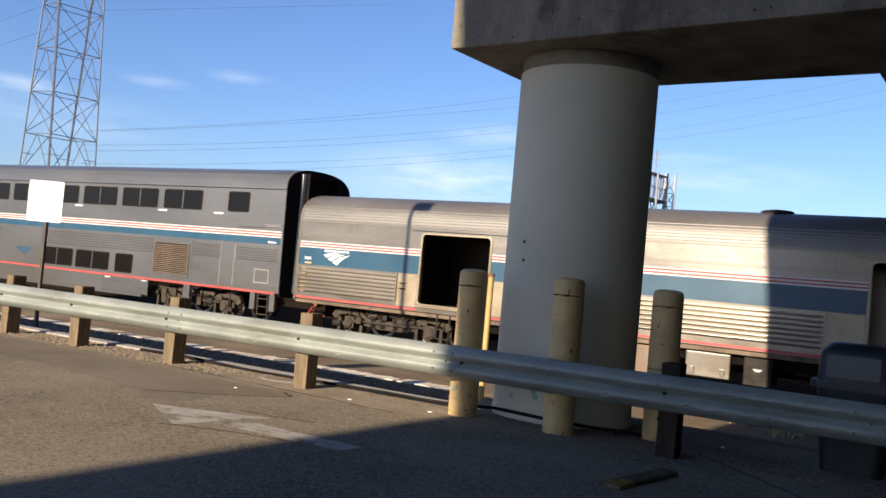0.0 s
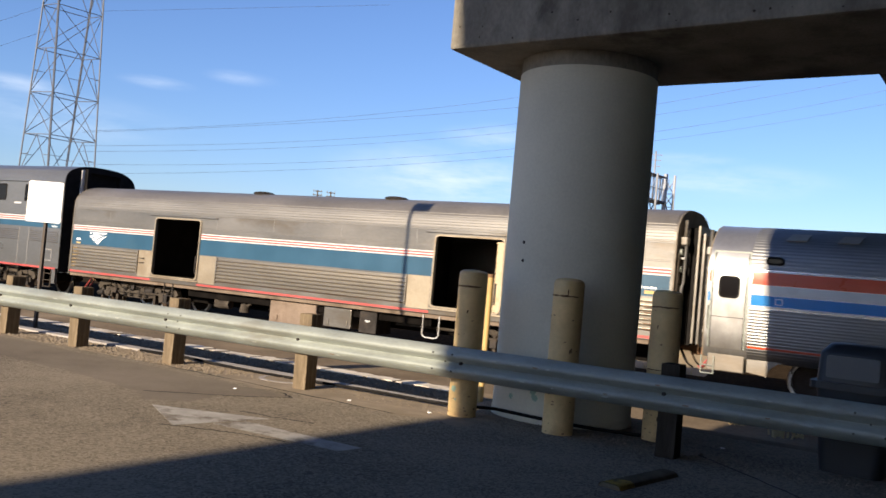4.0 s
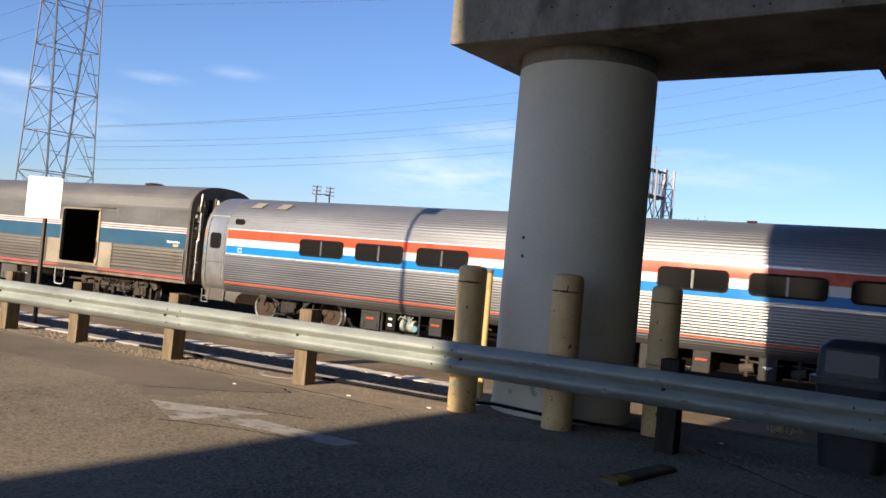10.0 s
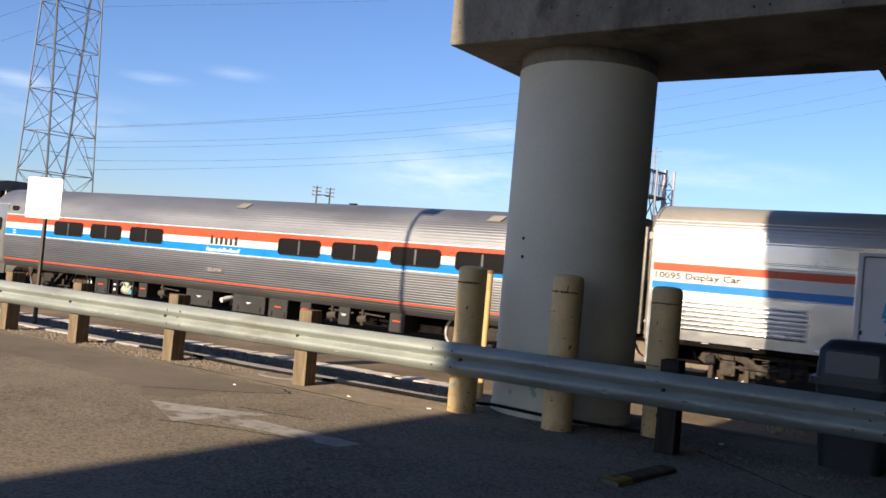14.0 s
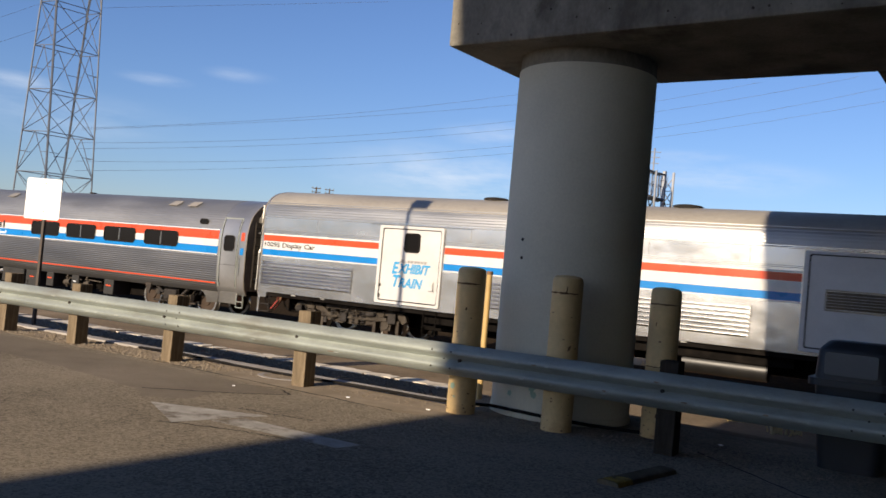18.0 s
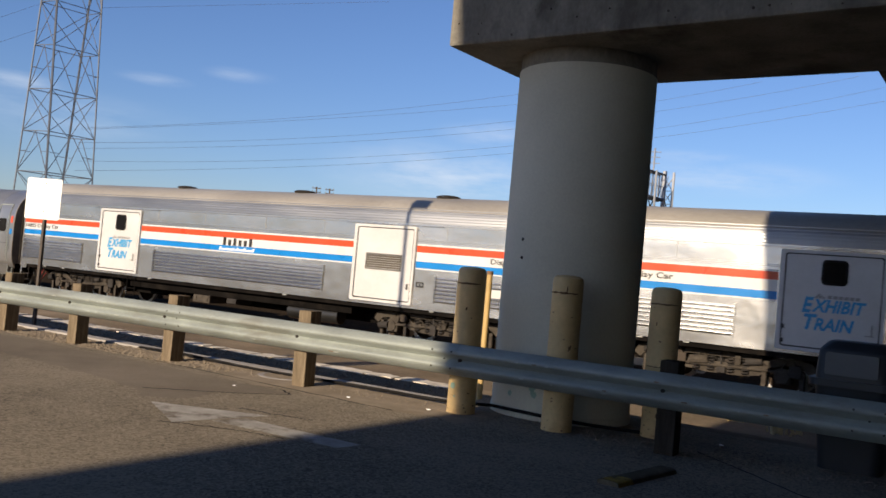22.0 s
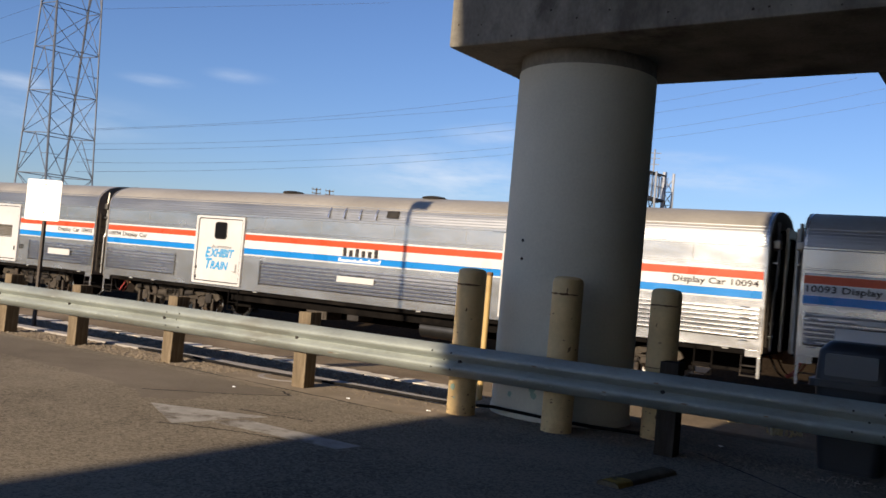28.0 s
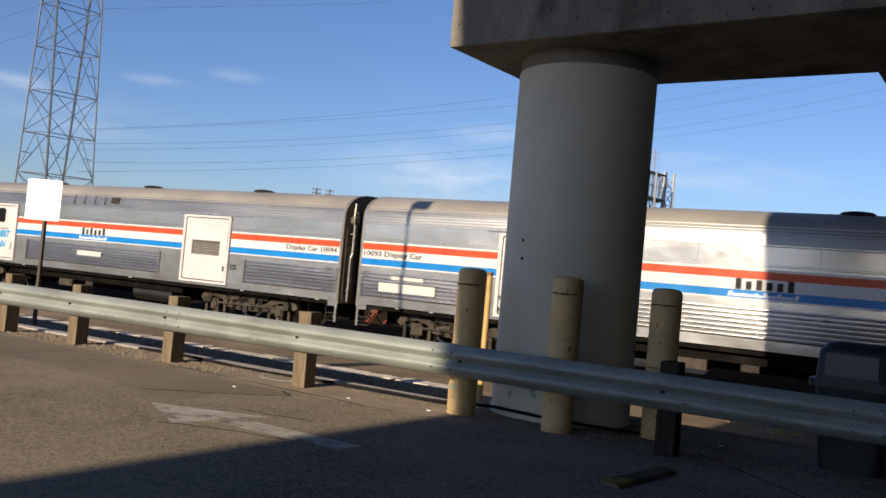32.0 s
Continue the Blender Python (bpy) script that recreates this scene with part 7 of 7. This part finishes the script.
# the two-storey car ahead
def bilevel_car():
    L = 25.9
    X = -17.88 - L
    t = base("bilevel_coach", X, "grey stainless two-storey coach with teal stripe and two rows of windows")
    CARS.append((t, X))
    prof = roof_profile(1.55, 4.25, 4.96, 18, 2.6)
    bm = bmesh.new()
    sweep(bm, prof, 0, L)
    part("roof", bm, STEEL_GREY, t, smooth=True)
    # lower body stops short of the trucks
    for a, b, z in ((0.0, L, 1.06),):
        bm = bmesh.new()
        box(bm, a, b, NEAR, HALF, z, 4.26)
        part("body", bm, STEEL_GREY, t)
    bm = bmesh.new()
    box(bm, 6.1, L - 6.1, NEAR + 0.004, HALF - 0.004, 0.42, 1.06, 0.02)
    part("lower_body", bm, STEEL_GREY, t)
    for x0, x1 in ((L - 6.1, L - 5.9), (L - 1.15, L - 0.95), (L - 0.35, L - 0.15), (L - 4.1, L - 3.8)):
        bm = bmesh.new()
        box(bm, x0, x1, NEAR + 0.01, NEAR + 0.12, 0.5, 1.06, 0.01)
        part("skirt_post", bm, STEEL_GREY, t)
    bm = bmesh.new()
    for x in (L - 0.85, L - 0.45):
        rod(bm, (x, NEAR + 0.06, 0.35), (x, NEAR + 0.06, 1.05), 0.02, 6)
    for z in (0.36, 0.6, 0.84):
        box(bm, L - 0.85, L - 0.45, NEAR + 0.05, NEAR + 0.2, z, z + 0.02)
    part("ladder_step", bm, TRUCK, t)
    band(t, "teal_stripe", 0, L - 0.1, 2.53, 2.74, BLUE_DARK)
    for z, m, n in ((2.745, WHITE, "white_stripe"), (2.785, RED_DULL, "red_stripe"), (2.825, WHITE, "white_stripe"), (2.865, RED_DULL, "red_stripe"), (2.905, WHITE, "white_stripe")):
        band(t, n, 0, L - 0.1, z, z + 0.036, m)
    band(t, "red_sill_stripe", 0, L - 0.15, 1.02, 1.09, RED_DULL, 0.006)
    bm = bmesh.new()
    for k in range(8):
        zz = 4.24 + 0.06 * k
        f = max(0.0, (zz - 4.25) / 0.71)
        yy = -1.55 * (1 - f ** 2.6) ** (1 / 2.6)
        box(bm, 0, L, yy - 0.008, yy + 0.03, zz - 0.01, zz + 0.01)
    part("roof_ribs", bm, STEEL_GREY, t)

    def win(x0, x1, z0, z1, bar):
        y = NEAR - 0.002
        bm = bmesh.new()
        plate(bm, [(x, y, z) for x, z in round_rect(x0, x1, z0, z1, 0.05)], (0, -1, 0), 0.006)
        w = part("window", bm, GLASS, t)
        bm = bmesh.new()
        rect_ring(bm, round_rect(x0 - 0.03, x1 + 0.03, z0 - 0.03, z1 + 0.03, 0.07), round_rect(x0 + 0.01, x1 - 0.01, z0 + 0.01, z1 - 0.01, 0.045), y + 0.002, 0.014)
        part("window_rubber", bm, BLACK, w)
        if bar:
            bm = bmesh.new()
            c = (x0 + x1) / 2
            box(bm, c - 0.022, c + 0.022, y - 0.012, y - 0.004, z0, z1)
            part("window_bar", bm, STEEL_GREY, w)
    for k in range(6):
        a = -23.23 - 2.1 * k - X
        win(a, a + 1.74, 3.50, 4.08, True)
    win(-20.27 - X, -19.42 - X, 3.50, 4.08, False)
    for k in range(2):
        a = -27.54 - 2.0 * k - X
        win(a, a + 1.75, 1.22, 1.79, True)
    win(-25.40 - X, -24.56 - X, 1.20, 1.79, False)
    # side door further along
    bm = bmesh.new()
    rect_ring(bm, round_rect(-33.6 - X, -32.3 - X, 0.5, 2.45, 0.1), round_rect(-33.5 - X, -32.4 - X, 0.55, 2.38, 0.08), NEAR, 0.03)
    part("door_casing", bm, GALV, t)
    bm = bmesh.new()
    plate(bm, [(x, NEAR, z) for x, z in round_rect(-33.5 - X, -32.4 - X, 0.55, 2.38, 0.08)], (0, -1, 0), 0.01)
    part("side_door", bm, STEEL, t)
    swoosh(t, -31.2 - X, -30.1 - X, 1.45, 1.72, BLUE_DARK, NEAR - 0.002)
    # louvred grille and ribbed panels
    gx0, gx1 = -23.52 - X, -21.83 - X
    bm = bmesh.new()
    rect_ring(bm, round_rect(gx0, gx1, 1.26, 2.36, 0.02), round_rect(gx0 + 0.05, gx1 - 0.05, 1.31, 2.31, 0.02), NEAR, 0.025)
    g = part("grille", bm, STEEL_DIRTY, t, "tan louvred equipment grille")
    bm = bmesh.new()
    box(bm, gx0 + 0.05, gx1 - 0.05, NEAR - 0.004, NEAR - 0.001, 1.31, 2.31)
    part("grille_backing", bm, BLACK, g)
    slat = None
    for k in range(16):
        z = 1.32 + 0.061 * k
        if slat is None:
            bm = bmesh.new()
            plate(bm, [(gx0 + 0.05, NEAR - 0.005, 0.0), (gx1 - 0.05, NEAR - 0.005, 0.0), (gx1 - 0.05, NEAR - 0.022, 0.035), (gx0 + 0.05, NEAR - 0.022, 0.035)], (0, -1, 0), 0.004)
            slat = part("grille_slat", bm, SILL_TAN, g)
            slat.location.z = z
        else:
            again(slat, g, m=pose(0, 0, z))
    for a, b, z0, z1 in ((-29.7 - X, gx0 - 0.1, 1.95, 2.46), (gx1 + 0.1, gx1 + 1.35, 2.0, 2.42), (gx1 + 2.1, L - 0.2, 2.0, 2.42), (gx1 + 2.1, L - 0.2, 3.0, 3.1)):
        flutes(t, a, b, z0, z1, 6 if z1 - z0 > 0.2 else 1, STEEL_GREY, 0.012, "ribbed_panel")
    flutes(t, -26.0 - X, gx0 - 0.15, 0.5, 0.98, 8, STEEL_GREY, 0.01, "ribbed_panel")
    bm = bmesh.new()
    for x in (gx1 + 1.4, gx1 + 2.0):
        box(bm, x, x + 0.02, NEAR - 0.006, NEAR - 0.001, 1.12, 2.5)
    rect_ring(bm, round_rect(L - 1.05, L - 0.45, 1.32, 1.75, 0.03), round_rect(L - 1.02, L - 0.48, 1.35, 1.72, 0.02), NEAR, 0.01)
    part("panel_seams", bm, LETTER_GREY, t)
    for x, w, z in ((-27.9, 0.42, 3.37), (-23.5, 0.42, 3.37), (-20.9, 0.42, 3.37), (-25.9, 0.3, 0.93), (-24.0, 0.3, 0.93)):
        bm = bmesh.new()
        box(bm, x - X, x - X + w, NEAR - 0.008, NEAR - 0.001, z, z + 0.06)
        part("white_tag", bm, WHITE, t)
    words("39003", 0.15, 0.62, LETTER_GREY, t, L - 0.78, NEAR - 0.003, 2.99, label="grey car number")
    mark_bars(t, L - 0.6, L - 0.25, 2.57, 2.63, LETTER_PALE, (1, 0.7, 0.9, 0.7, 0.7), name="small_caption")
    # tall black end with a pale pipe
    for x, s in ((0.0, -1), (L, 1)):
        bm = bmesh.new()
        plate(bm, [(x, -1.49, 0.95)] + [(x, y, z) for y, z in prof] + [(x, 1.49, 0.95)], (s, 0, 0), 0.03)
        part("end_wall", bm, BLACK, t)
        for k in range(2):
            bm = bmesh.new()
            d = 0.04 + 0.11 * k
            for y0, y1, z0, z1 in ((-0.8, -0.66, 2.5, 4.7), (0.66, 0.8, 2.5, 4.7), (-0.8, 0.8, 4.7, 4.82), (-0.8, 0.8, 2.4, 2.52)):
                box(bm, min(x + s * d, x + s * (d + 0.09)), max(x + s * d, x + s * (d + 0.09)), y0, y1, z0, z1, 0.01)
            part("gangway_fold", bm, BLACK, t)
        bm = bmesh.new()
        rod(bm, (x - s * 0.5, 0, 0.88), (x + s * 0.26, 0, 0.88), 0.09, 8)
        part("coupler", bm, RUST, t)
    bm = bmesh.new()
    box(bm, L + 0.03, L + 0.09, -0.93, -0.81, 1.1, 4.78, 0.01)
    part("end_pipe", bm, CREAM, t, "pale upright pipe on the black end")
    truck_outside(t, L - 3.95)
    truck_outside(t, 3.95)
    return t


bilevel_car()


# ---- what moves: the whole train, and every wheelset on its truck ----
RUN = [(0, 0.00), (1, 2.64), (2, 5.30), (3, 7.96), (3.5, 9.30), (5.5, 14.61), (6, 15.93), (7, 18.54), (8, 21.18), (9, 23.86), (10, 26.61), (11, 29.42), (12, 32.30), (13, 35.27), (14, 38.32), (14.5, 39.85), (16.5, 45.95), (17, 47.47), (18, 50.50), (19, 53.53), (20, 56.56), (21, 59.56), (22, 62.54), (23, 65.54), (24, 68.53), (25, 71.52), (25.5, 73.01), (27.5, 78.97), (28, 80.46), (29, 83.45), (30, 86.39), (31, 89.31), (32, 92.21)]   # seconds and metres gone, towards -x


def gone(t):
    for (t0, s0), (t1, s1) in zip(RUN, RUN[1:]):
        if t <= t1:
            return s0 + (s1 - s0) * (t - t0) / (t1 - t0)
    return RUN[-1][1]


def motions():
    for car, X in CARS:
        walk(car, [(t, pose(X - s, 21.6, -0.68)) for t, s in RUN])
    steps = [0.2 * k for k in range(161)]
    for w in WHEELS:
        p = w.location.copy()
        walk(w, [(t, Matrix.Translation(p) @ Matrix.Rotation(-gone(t) / 0.457, 4, "Y")) for t in steps])


motions()
